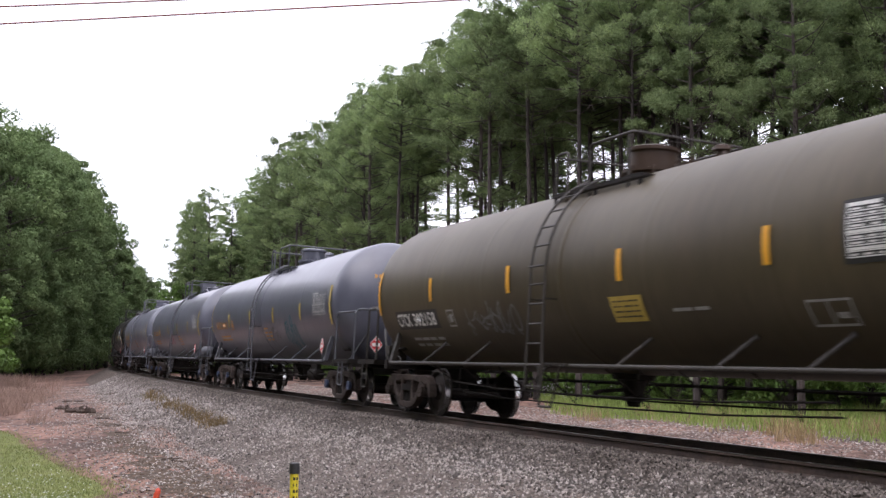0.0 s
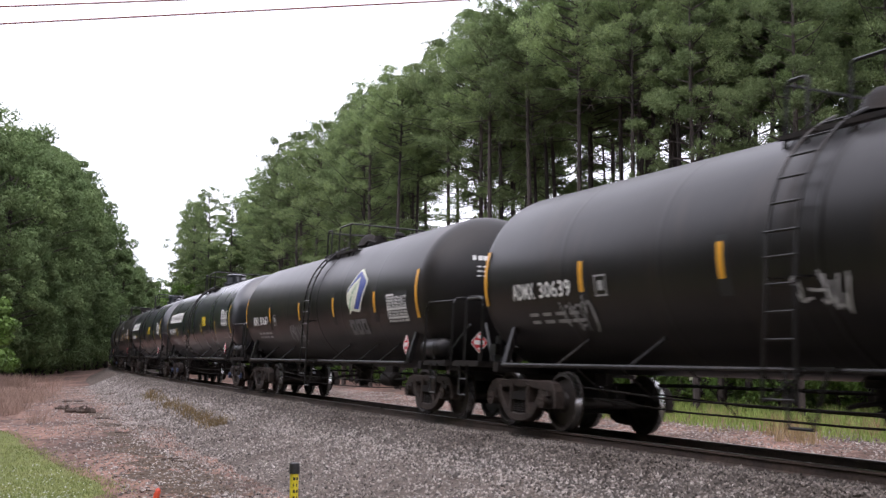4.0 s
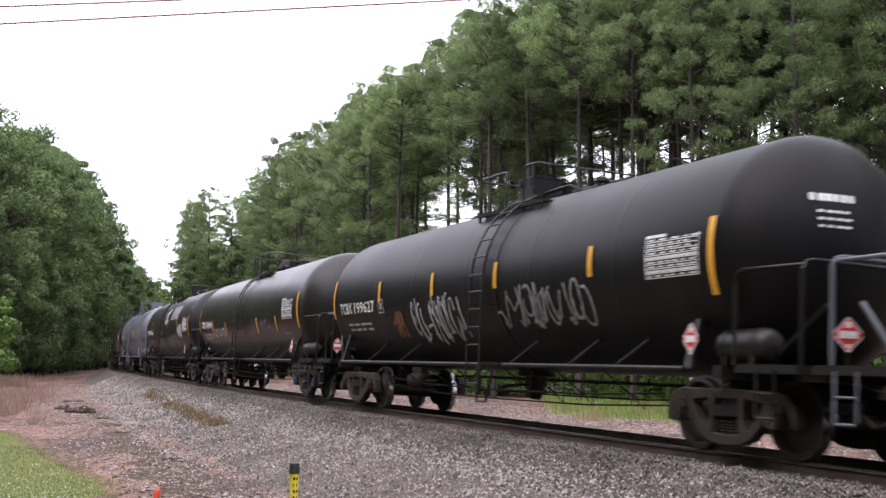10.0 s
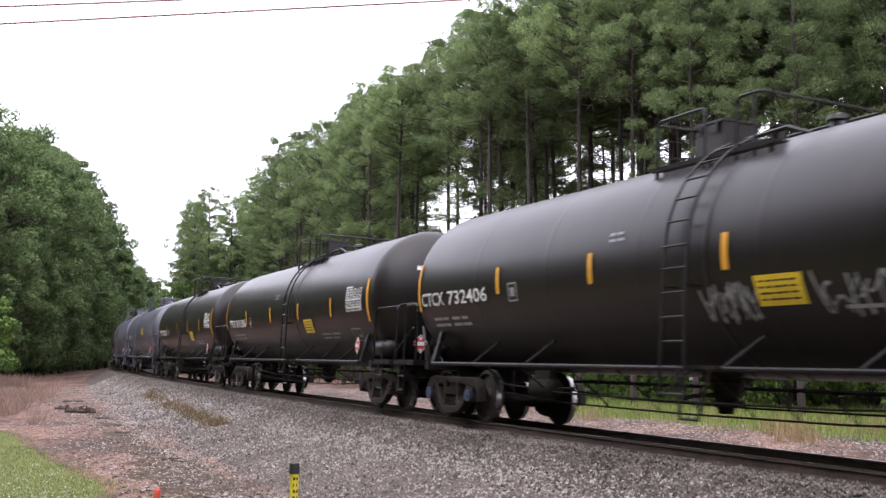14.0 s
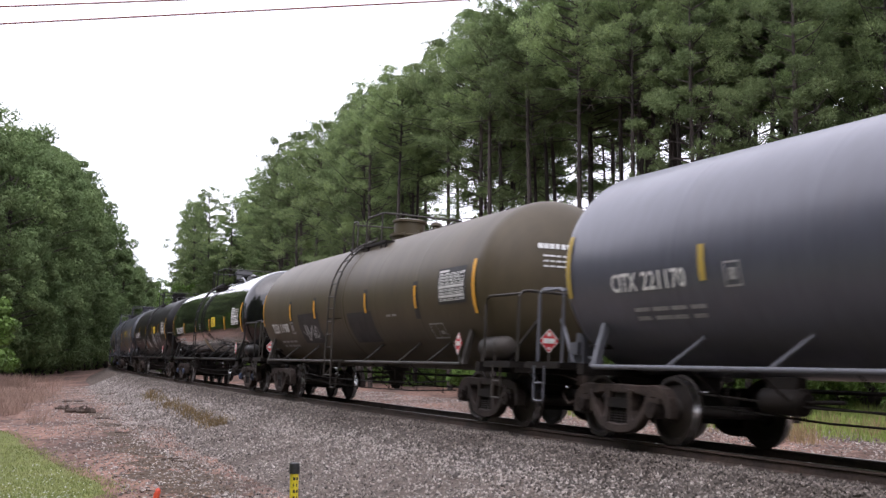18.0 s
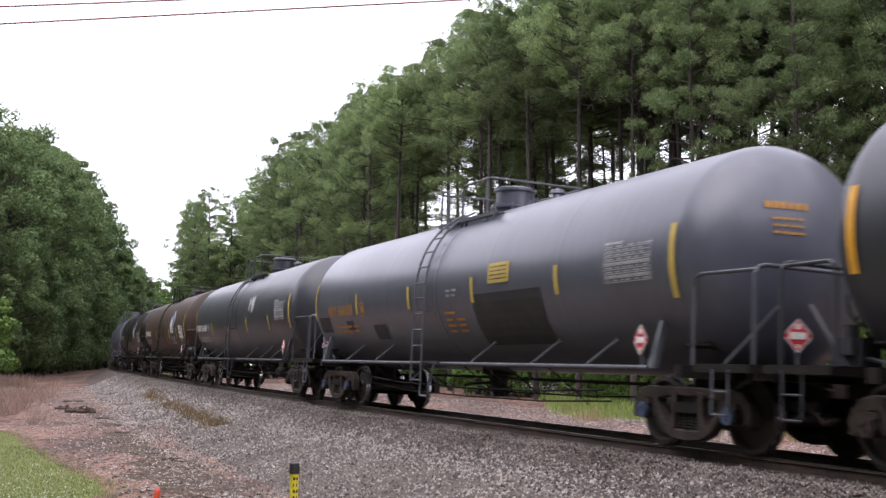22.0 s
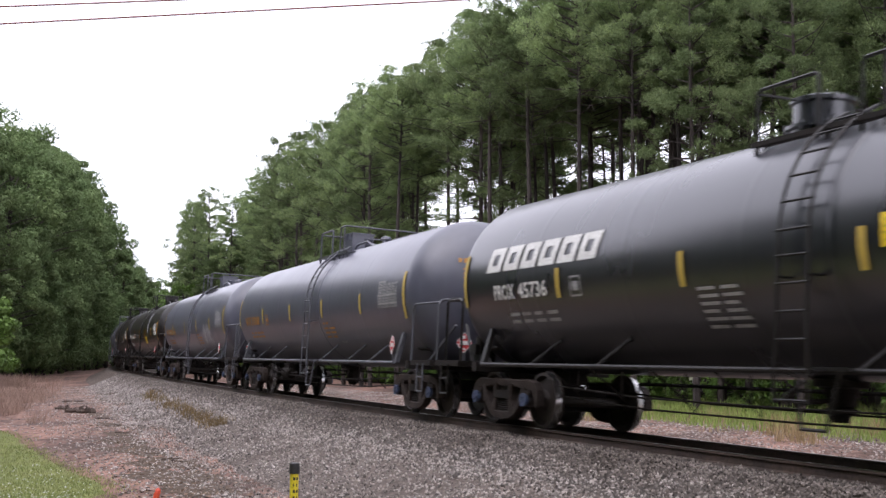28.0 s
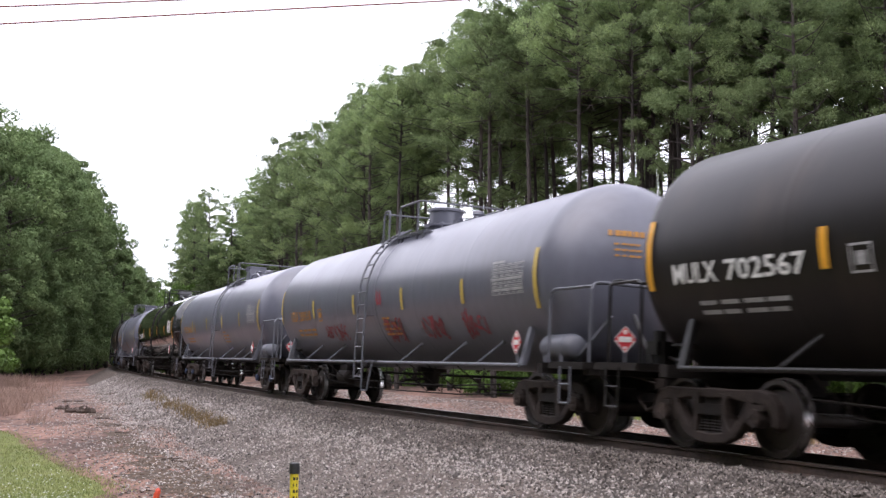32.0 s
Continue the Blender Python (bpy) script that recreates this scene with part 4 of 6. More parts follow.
def tank_profile(ext=0.0):
    pts = []
    for i in range(13):
        a = math.pi / 2 * i / 12
        pts.append((-HALF_CYL - HEAD * math.cos(a), max(R_TANK * math.sin(a), 0.001)))
    for x in (-4.9, -2.45, 0, 2.45, 4.9):
        pts += [(x - 0.09, R_TANK), (x - 0.05, R_TANK), (x - 0.012, R_TANK + 0.0025), (x + 0.012, R_TANK + 0.0025), (x + 0.05, R_TANK), (x + 0.09, R_TANK)]
    pts += [(ext - x, r) for x, r in reversed(pts[:13])]
    return pts


def radius_at(x):
    e = (abs(x) - HALF_CYL) / HEAD
    return R_TANK * math.sqrt(max(1 - e * e, 0.0)) if e > 0 else R_TANK


def shell(x, z, off=0.012):
    """The point on the tank's near side at x and height z, off metres proud of it."""
    r = radius_at(x) + off
    dz = max(min(z - Z_TANK, r * 0.999), -r * 0.999)
    return (x, -math.sqrt(r * r - dz * dz), z)


def head_point(y, z, off=0.015):
    """The point on the tank's leading head."""
    q = (y * y + (z - Z_TANK) ** 2) / (R_TANK * R_TANK)
    return (HALF_CYL + HEAD * math.sqrt(max(1 - q, 0)) + off, y, z)


def patch(vf, x0, x1, z0, z1, off=0.012, nx=1, nz=6, slant=0.0):
    """A decal that lies on the shell."""
    vs, fs = [], []
    for j in range(nz + 1):
        for i in range(nx + 1):
            z = z0 + (z1 - z0) * j / nz
            x = x0 + (x1 - x0) * i / nx + slant * (j / nz - 0.5)
            vs.append(shell(x, z, off))
    for j in range(nz):
        for i in range(nx):
            a = j * (nx + 1) + i
            fs.append((a, a + 1, a + nx + 2, a + nx + 1))
    add_faces(vf, vs, fs)


def outline_patch(vf, pts, off=0.012):
    """A flat shape of (x, z) corners, cut into a fan of strips that lie on the shell."""
    fine = []
    for i, p in enumerate(pts):
        q = pts[(i + 1) % len(pts)]
        cuts = max(1, int(math.hypot(q[0] - p[0], q[1] - p[1]) / 0.1))
        fine += [(p[0] + (q[0] - p[0]) * k / cuts, p[1] + (q[1] - p[1]) * k / cuts) for k in range(cuts)]
    pts = fine
    n = len(pts)
    cx, cz = sum(p[0] for p in pts) / n, sum(p[1] for p in pts) / n
    rings = 8
    vs = [shell(cx, cz, off)]
    for r in range(1, rings + 1):
        for x, z in pts:
            vs.append(shell(cx + (x - cx) * r / rings, cz + (z - cz) * r / rings, off))
    fs = [(0, 1 + i, 1 + (i + 1) % n) for i in range(n)]
    for r in range(1, rings):
        for i in range(n):
            a, b = 1 + (r - 1) * n + i, 1 + (r - 1) * n + (i + 1) % n
            fs.append((a, a + n, b + n, b))
    add_faces(vf, vs, fs)


def stroke(vf, pts, w, off=0.014):
    """A painted line of width w through (x, z) points on the shell."""
    vs, fs = [], []
    for i, (x, z) in enumerate(pts):
        a, b = pts[max(i - 1, 0)], pts[min(i + 1, len(pts) - 1)]
        dx, dz = b[0] - a[0], b[1] - a[1]
        ln = math.hypot(dx, dz) or 1
        nx, nz = -dz / ln * w / 2, dx / ln * w / 2
        vs += [shell(x + nx, z + nz, off), shell(x - nx, z - nz, off)]
    for i in range(len(pts) - 1):
        fs.append((2 * i, 2 * i + 1, 2 * i + 3, 2 * i + 2))
    add_faces(vf, vs, fs)


def scrawl(vf, rnd, x, z, w, h, count, thick=0.05):
    """Sprayed hooks, loops and slashes that spell nothing."""
    tall = h > 1.5 * w
    if tall:
        w, h = h, w
    step = w / count
    for i in range(count):
        cx, cz = x + step * (i + 0.5), z + h * rnd.uniform(-0.08, 0.08)
        for k in range(rnd.choice((1, 2, 2))):
            kind = rnd.random()
            rx, rz = step * rnd.uniform(0.4, 0.75), h * rnd.uniform(0.25, 0.5)
            if kind < 0.5:
                a0, turn = rnd.uniform(0, 6.28), rnd.choice((-1, 1)) * rnd.uniform(2.2, 5.4)
                pts = [(cx + rx * math.cos(a0 + turn * q / 11), cz + rz * math.sin(a0 + turn * q / 11)) for q in range(12)]
            elif kind < 0.8:
                lean = rnd.uniform(-0.5, 0.5) * step
                hook = rnd.uniform(-0.7, 0.7) * step
                pts = [(cx - lean, cz + rz), (cx - lean * 0.3, cz + rz * 0.3), (cx + lean * 0.5, cz - rz * 0.5), (cx + lean, cz - rz * 0.9), (cx + lean + hook * 0.5, cz - rz), (cx + lean + hook, cz - rz * 0.7)]
            else:
                pts = [(cx - rx, cz + h * rnd.uniform(-0.3, 0.3)), (cx, cz + h * rnd.uniform(-0.15, 0.15)), (cx + rx * 1.2, cz + h * rnd.uniform(-0.3, 0.3))]
            if tall:
                pts = [(x + (q - z) + h / 2, z - w / 2 + (p - x)) for p, q in pts]
            stroke(vf, pts, thick * rnd.uniform(0.8, 1.2))


def lettering(key, text, x, z, width, height, spot=None):
    """Stencilled characters laid on the shell, left edge at x, foot at z."""
    if key in MESHES:
        return MESHES[key]
    cu = bpy.data.curves.new("letters", "FONT")
    cu.body = text
    cu.resolution_u = 2
    cu.offset = 0.018
    ob = new("letters", cu)
    bpy.context.view_layer.update()
    me = bpy.data.meshes.new_from_object(ob.evaluated_get(bpy.context.evaluated_depsgraph_get()))
    bpy.data.objects.remove(ob)
    bm = bmesh.new()
    bm.from_mesh(me)
    xs = [v.co.x for v in bm.verts]
    ys = [v.co.y for v in bm.verts]
    x0, x1, y0, y1 = min(xs), max(xs), min(ys), max(ys)
    for f in (0.25, 0.5, 0.75):
        geom = bm.verts[:] + bm.edges[:] + bm.faces[:]
        bmesh.ops.bisect_plane(bm, geom=geom, plane_co=(0, y0 + (y1 - y0) * f, 0), plane_no=(0, 1, 0))
    for v in bm.verts:
        px, pz = x + (v.co.x - x0) / (x1 - x0) * width, z + (v.co.y - y0) / (y1 - y0) * height
        v.co = Vector(shell(px, pz, 0.016)) if spot is None else Vector(spot(px, pz))
    bm.normal_update()
    bm.to_mesh(me)
    bm.free()
    me.materials.clear()
    me.materials.append(None)
    MESHES[key] = me
    return me


# -- pieces of the running gear
def wheelset_mesh(vf):
    for side in (-1, 1):
        y = 0.755 * side
        s = side
        prof = [(y - 0.075 * s, 0.10), (y - 0.075 * s, 0.14), (y - 0.02 * s, 0.17), (y - 0.035 * s, 0.36), (y - 0.06 * s, 0.385), (y - 0.075 * s, 0.40),
                (y - 0.075 * s, 0.475), (y - 0.05 * s, 0.487), (y - 0.035 * s, 0.46), (y + 0.062 * s, 0.455), (y + 0.068 * s, 0.40), (y + 0.045 * s, 0.375), (y + 0.005 * s, 0.36), (y + 0.02 * s, 0.17), (y + 0.07 * s, 0.14), (y + 0.07 * s, 0.09)]
        sl = [0] * 15
        sl[8] = 1
        if side < 0:
            lathe(vf, prof[::-1], "y", 36, slots=sl[::-1])
        else:
            lathe(vf, prof, "y", 36, slots=sl)
    lathe(vf, [(-1.10, 0.085), (1.10, 0.085)], "y", 12, slots=[0])
    for side in (-1, 1):
        a, b = sorted((1.0 * side, 1.12 * side))
        lathe(vf, [(a, 0.115), (b, 0.115)], "y", 14, slots=[0])
        a, b = sorted((1.12 * side, 1.185 * side))
        lathe(vf, [(a, 0.11), (b, 0.095)], "y", 12, slots=[2])
        for k in range(3):
            t = 2 * math.pi * k / 3
            box(vf, (0.05 * math.sin(t), 1.19 * side, 0.05 * math.cos(t)), (0.035, 0.03, 0.035), None, 2)


def cast_bar(vf, pts, y0, y1, soft=0.016):
    """A cast member through (x, z, width) points, between the planes y0 and y1, its long edges rounded off."""
    rings = []
    for i, (x, z, w) in enumerate(pts):
        a, b = pts[max(i - 1, 0)], pts[min(i + 1, len(pts) - 1)]
        dx, dz = b[0] - a[0], b[1] - a[1]
        ln = math.hypot(dx, dz) or 1
        nx, nz = -dz / ln, dx / ln
        h = w / 2
        ring = []
        for u, y in ((-h, y0 + soft), (-h + soft, y0), (h - soft, y0), (h, y0 + soft), (h, y1 - soft), (h - soft, y1), (-h + soft, y1), (-h, y1 - soft)):
            ring.append((x + nx * u, y, z + nz * u))
        rings.append(ring)
    vs = [v for r in rings for v in r]
    fs = [(i * 8 + k, i * 8 + (k + 1) % 8, i * 8 + 8 + (k + 1) % 8, i * 8 + 8 + k) for i in range(len(pts) - 1) for k in range(8)]
    fs += [tuple(range(7, -1, -1)), tuple((len(pts) - 1) * 8 + k for k in range(8))]
    add_faces(vf, vs, fs)


def side_frame_mesh(vf):
    # cast frame: an arched top chord that hooks down over the bearings, a sling below, two columns round the spring nest
    half = [(-1.15, 0.36, 0.08), (-1.15, 0.47, 0.11), (-1.11, 0.58, 0.14), (-1.02, 0.665, 0.16), (-0.86, 0.70, 0.17), (-0.66, 0.70, 0.15), (-0.42, 0.715, 0.12), (-0.2, 0.72, 0.11)]
    cast_bar(vf, half + [(0.0, 0.72, 0.13)] + [(-x, z, w) for x, z, w in reversed(half)], -0.075, 0.085)
    sling = [(-0.76, 0.66, 0.13), (-0.68, 0.53, 0.12), (-0.57, 0.38, 0.12), (-0.44, 0.255, 0.13), (-0.26, 0.185, 0.13)]
    cast_bar(vf, sling + [(0.0, 0.165, 0.13)] + [(-x, z, w) for x, z, w in reversed(sling)], -0.09, 0.07)
    for s in (-1, 1):
        cast_bar(vf, [(s * 0.29, 0.71, 0.18), (s * 0.275, 0.62, 0.10), (s * 0.275, 0.42, 0.09), (s * 0.31, 0.3, 0.14), (s * 0.35, 0.22, 0.22)], -0.095, 0.075)
        cast_bar(vf, [(s * 0.70, 0.62, 0.14), (s * 0.705, 0.48, 0.10), (s * 0.70, 0.38, 0.07)], -0.085, 0.08)
        # bearing adapter under the hook
        box(vf, (s * 0.89, -0.02, 0.575), (0.27, 0.20, 0.07))


def springs_mesh(vf):
    for x in (-0.2, -0.07, 0.07, 0.2):
        prof = []
        for k in range(7):
            prof += [(0.22 + k * 0.035, 0.055), (0.2375 + k * 0.035, 0.066)]
        lathe(vf, prof, "z", 8, (x, 0, 0))
    box(vf, (0, 0, 0.52), (0.52, 0.2, 0.13))


def bolster_mesh(vf):
    box(vf, (0, 0, 0.56), (0.36, 2.1, 0.2))
    box(vf, (0, 0, 0.67), (0.5, 0.7, 0.1))
    for s in (-1, 1):
        beam(vf, (s * 0.42, -0.8, 0.36), (s * 0.42, 0.8, 0.36), 0.09, 0.14)
        tube(vf, [(s * 0.35, -0.45, 0.3), (s * 0.3, 0, 0.34), (s * 0.35, 0.45, 0.3)], 0.025)
        for t in (-1, 1):
            box(vf, (s * 0.39, t * 0.755, 0.40), (0.07, 0.09, 0.26))


def coupler_mesh(vf):
    box(vf, (0.15, 0, 0.88), (0.7, 0.16, 0.2))
    box(vf, (0.55, -0.06, 0.88), (0.26, 0.28, 0.3))
    beam(vf, (0.62, 0.08, 0.88), (0.78, 0.16, 0.88), 0.12, 0.28)
    tube(vf, [(0.1, -0.1, 0.75), (0.25, -0.35, 0.58), (0.55, -0.4, 0.42), (0.78, -0.38, 0.5)], 0.024)
    tube(vf, [(0.35, -1.3, 0.92), (0.35, -0.5, 0.9), (0.5, -0.1, 0.78)], 0.018, 5)


def stub_sill_mesh(vf):
    # from the tank's saddle to the end, with the deck's cross bearer
    box(vf, (0, 0, 0.90), (3.2, 0.36, 0.34))
    box(vf, (-0.35, 0, 0.97), (0.16, 2.7, 0.16))
    box(vf, (1.05, 0, 0.97), (0.14, 2.7, 0.16))
    for s in (-1, 1):
        beam(vf, (-0.35, s * 0.2, 1.0), (-0.35, s * 1.05, 1.32), 0.5, 0.03, (0, 0, 1))


def deck_mesh(vf):
    box(vf, (0.62, 0, 1.045), (1.0, 2.86, 0.035))
    box(vf, (0.62, 0, 1.0), (1.02, 2.9, 0.07))


def end_rail_mesh(vf):
    # bent tube handrail, its feet on the deck
    tube(vf, [(0.06, -1.42, 1.05), (0.06, -1.42, 2.0), (0.09, -1.42, 2.1), (0.18, -1.41, 2.15), (0.9, -1.30, 2.16), (1.0, -1.24, 2.17)], 0.024, 7)
    tube(vf, [(1.02, -1.28, 1.05), (1.02, -1.28, 2.12), (1.02, -1.22, 2.2), (1.02, -1.12, 2.22), (1.02, 0.95, 2.2), (1.02, 1.05, 2.15), (1.02, 1.1, 2.05), (1.02, 1.1, 1.05)], 0.026, 7)
    beam(vf, (0.25, -1.1, 1.06), (0.98, -0.9, 1.75), 0.04, 0.04)


def gusset_mesh(vf):
    # tapered plate from the side sill up the shell
    z1 = 1.62
    y1 = -math.sqrt(R_TANK ** 2 - (z1 - Z_TANK) ** 2) - 0.01
    vs = [(-0.07, -1.45, 1.0), (0.07, -1.45, 1.0), (0.04, y1, z1), (-0.04, y1, z1), (-0.07, -1.36, 1.0), (0.07, -1.36, 1.0), (0.04, y1 + 0.09, z1), (-0.04, y1 + 0.09, z1)]
    add_faces(vf, vs, [(0, 1, 2, 3), (5, 4, 7, 6), (1, 5, 6, 2), (4, 0, 3, 7), (3, 2, 6, 7), (4, 5, 1, 0)])


def brace_mesh(vf):
    z1 = 1.40
    y1 = -math.sqrt(R_TANK ** 2 - (z1 - Z_TANK) ** 2)
    tube(vf, [(-0.16, -1.45, 1.0), (0.16, y1, z1)], 0.027, 6)
    box(vf, (0.16, y1 - 0.005, z1), (0.06, 0.04, 0.07))


def sill_mesh(vf, ext):
    tube(vf, [(-6.75, 0, 1.0), (-3.4, 0, 1.0), (0, 0, 1.0), (3.4, 0, 1.0), (6.75 + ext, 0, 1.0)], 0.036, 8)


def ladder_rail_mesh(vf):
    for dx in (-0.23, 0.23):
        path = [(dx * 1.1, -1.66, 0.64), (dx * 1.1, -1.66, 1.0), (dx, -1.66, 1.6), (dx, -1.65, 2.45)]
        for k in range(1, 9):
            a = radians(8.2 * k)
            r = R_TANK + 0.12
            path.append((dx, -r * math.cos(a), Z_TANK + r * math.sin(a)))
        tube(vf, path, 0.022, 6)
    for z in (1.0, 2.0):
        for dx in (-0.23, 0.23):
            beam(vf, (dx, -1.66, z), (dx, -1.40, z), 0.05, 0.02)


def rung_places():
    out = []
    for z in (0.68, 1.0, 1.32, 1.62, 1.92, 2.22, 2.5):
        out.append((0, -1.66, z))
    r = R_TANK + 0.12
    for a in (13, 24, 35, 46, 57):
        out.append((0, -r * math.cos(radians(a)), Z_TANK + r * math.sin(radians(a))))
    return out


def rung_mesh(vf):
    tube(vf, [(-0.26, 0, 0), (0.26, 0, 0)], 0.015, 6)


def ladder_strut_mesh(vf):
    # a stirrup on two splayed legs, and the stay of the ladder's foot
    tube(vf, [(-0.02, -1.56, 1.0), (0.1, -1.6, 0.4)], 0.022, 6)
    tube(vf, [(0.62, -1.56, 1.0), (0.46, -1.6, 0.4)], 0.022, 6)
    tube(vf, [(0.09, -1.6, 0.39), (0.47, -1.6, 0.39)], 0.02, 6)
    tube(vf, [(-0.2, -1.66, 0.66), (0.3, -1.56, 1.0)], 0.018, 5)
    beam(vf, (-0.1, -1.5, 1.02), (0.7, -1.5, 1.02), 0.06, 0.04)


def pen_sizes(kind, lx):
    """Where the walkway's rails begin and end, and the gap for the ladder."""
    back = lx - (1.4 if lx > 0.5 else 0.72)
    front = lx + 0.75 if lx > 0.5 else max(1.3, lx + 1.1)
    return back, lx - 0.36, lx + 0.3, front


def platform_mesh(vf, pen):
    # bar walkways on the tank's shoulders, with a kick plate
    x0, x1 = pen[0] - 0.1, pen[3] + 0.3
    mid, ln = (x0 + x1) / 2, x1 - x0
    for s in (-1, 1):
        box(vf, (mid, s * 1.0, 3.735), (ln, 0.03, 0.06))
        box(vf, (mid, s * 0.56, 3.74), (ln, 0.04, 0.05))
        n = int(ln / 0.1)
        for i in range(n):
            box(vf, (x0 + (i + 0.5) * ln / n, s * 0.78, 3.745), (0.045, 0.42, 0.03))
        for x in (x0 + 0.1, mid, x1 - 0.1):
            box(vf, (x, s * 0.98, 3.62), (0.05, 0.04, 0.2))


def bent(points, r=0.09):
    """Rounds the corners of a bent bar."""
    pts = [Vector(p) for p in points]
    out = [pts[0]]
    for a, b, c in zip(pts, pts[1:], pts[2:]):
        u, v = (a - b).normalized(), (c - b).normalized()
        for f in (0.0, 0.25, 0.5, 0.75, 1.0):
            out.append((b + u * r) * (1 - f) ** 2 + b * 2 * f * (1 - f) + (b + v * r) * f * f)
    return out + [pts[-1]]


def handrail_mesh(vf, pen):
    # two bent loops on the near side with a gap for the ladder, cross bars and a far rail
    x0, g0, g1, x1 = pen
    z, y, foot = 4.41, 0.98, 3.55
    tube(vf, bent([(x0, -y, foot), (x0, -y, z), (g0, -y, z), (g0, -y, foot)]), 0.022, 6)
    tube(vf, bent([(x0, -y, z - 0.04), (x0 - 0.02, 0, z - 0.02), (x0, y, z)]), 0.02, 6)
    tube(vf, bent([(g1, -y, foot), (g1, -y, z), (x1, -y, z), (x1, y, z), (x0, y, z), (x0, y, foot)]), 0.022, 6)
    tube(vf, [(x1 - 0.12, -y, foot), (x1 - 0.12, -y, z)], 0.022, 6)
    for x in (x1 - 0.1, (x0 + x1) / 2):
        tube(vf, [(x, y, foot), (x, y, z)], 0.022, 6)


def dome_round_mesh(vf):
    lathe(vf, [(3.8, 0.42), (4.0, 0.42), (4.02, 0.47), (4.06, 0.47), (4.08, 0.37), (4.34, 0.37), (4.36, 0.41), (4.41, 0.41), (4.44, 0.33), (4.46, 0.001)], "z", 24, (0.36, 0, 0))
    for k in range(8):
        a = k * math.pi / 4 + 0.2
        box(vf, (0.36 + 0.44 * math.cos(a), 0.44 * math.sin(a), 4.04), (0.05, 0.05, 0.12))


def dome_box_mesh(vf):
    # a plain bonnet over the fittings, with a lid lip, hasps and a low pipe beside it
    box(vf, (-0.1, 0, 4.16), (0.62, 0.6, 0.56))
    box(vf, (-0.1, 0, 4.45), (0.67, 0.65, 0.035))
    lathe(vf, [(3.8, 0.5), (3.9, 0.5), (3.94, 0.42)], "z", 20, (-0.1, 0, 0))
    for x in (-0.28, 0.08):
        box(vf, (x, -0.32, 4.36), (0.06, 0.05, 0.14))
    tube(vf, [(0.2, -0.2, 4.04), (0.7, -0.3, 4.08), (1.5, -0.3, 4.1), (1.9, -0.28, 3.95)], 0.03, 6)
    lathe(vf, [(3.85, 0.16), (4.05, 0.16), (4.06, 0.2), (4.1, 0.2), (4.13, 0.1), (4.15, 0.001)], "z", 12, (0.75, 0.1, 0))
    lathe(vf, [(3.85, 0.1), (4.15, 0.1), (4.17, 0.13), (4.2, 0.13), (4.22, 0.001)], "z", 10, (1.15, -0.15, 0))


def dome_low_mesh(vf):
    # a small domed cover and low black fittings ahead of it
    lathe(vf, [(3.8, 0.3), (4.02, 0.3), (4.05, 0.34), (4.1, 0.30), (4.25, 0.24), (4.36, 0.12), (4.39, 0.001)], "z", 20, (-0.15, 0, 0))
    box(vf, (0.62, 0.05, 4.02), (0.62, 0.5, 0.2))
    lathe(vf, [(3.85, 0.14), (4.2, 0.14), (4.22, 0.17), (4.26, 0.17), (4.28, 0.001)], "z", 12, (0.4, 0.1, 0))
    lathe(vf, [(3.85, 0.09), (4.24, 0.09), (4.26, 0.001)], "z", 10, (0.82, -0.1, 0))
    tube(vf, [(0.2, -0.25, 4.05), (0.7, -0.32, 4.1), (1.25, -0.3, 4.0)], 0.035, 6)


def valve_mesh(vf):
    lathe(vf, [(3.8, 0.14), (4.05, 0.14), (4.06, 0.2), (4.12, 0.2), (4.13, 0.10), (4.28, 0.09), (4.3, 0.14), (4.36, 0.12), (4.4, 0.001)], "z", 12)
    tube(vf, [(0, 0, 4.2), (0.18, -0.1, 4.22), (0.24, -0.12, 4.1)], 0.035, 6)


def manway_mesh(vf):
    lathe(vf, [(3.85, 0.3), (4.06, 0.3), (4.07, 0.36), (4.13, 0.36), (4.16, 0.2), (4.18, 0.001)], "z", 16)


def eye_bolt_mesh(vf):
    box(vf, (0.33, 0, 4.12), (0.06, 0.06, 0.14))


def rigging_mesh(vf):
    # brake rods and pipe hung beneath the tank, with their hangers
    for y, z in ((-0.85, 0.60), (-0.7, 0.44), (0.4, 0.55)):
        tube(vf, [(-5.2, y, z + 0.1), (-3, y, z), (0, y, z - 0.02), (3, y, z), (5.2, y, z + 0.08)], 0.014, 5)
    tube(vf, [(-8.2, 0.3, 0.72), (-5, 0.9, 0.8), (5, 0.9, 0.8), (8.2, 0.3, 0.72)], 0.03, 5)
    for x in (-4.6, -3.4, -1.9, -0.6, 1.4, 2.2, 3.1, 4.5):
        tube(vf, [(x, -1.42, 0.99), (x, -0.85, 0.6), (x, -0.68, 0.44), (x, -0.68, 0.8)], 0.013, 5)
        tube(vf, [(x, -0.85, 0.56), (x, -0.85, 0.95)], 0.014, 5)


def cylinder_mesh(vf):
    lathe(vf, [(-0.36, 0.08), (-0.32, 0.16), (0.30, 0.16), (0.36, 0.1)], "x", 12, (0, 0, 0))
    box(vf, (0.0, 0, 0.2), (0.5, 0.14, 0.16))
    tube(vf, [(0.36, 0, 0), (0.9, 0.02, 0.02)], 0.025, 5)


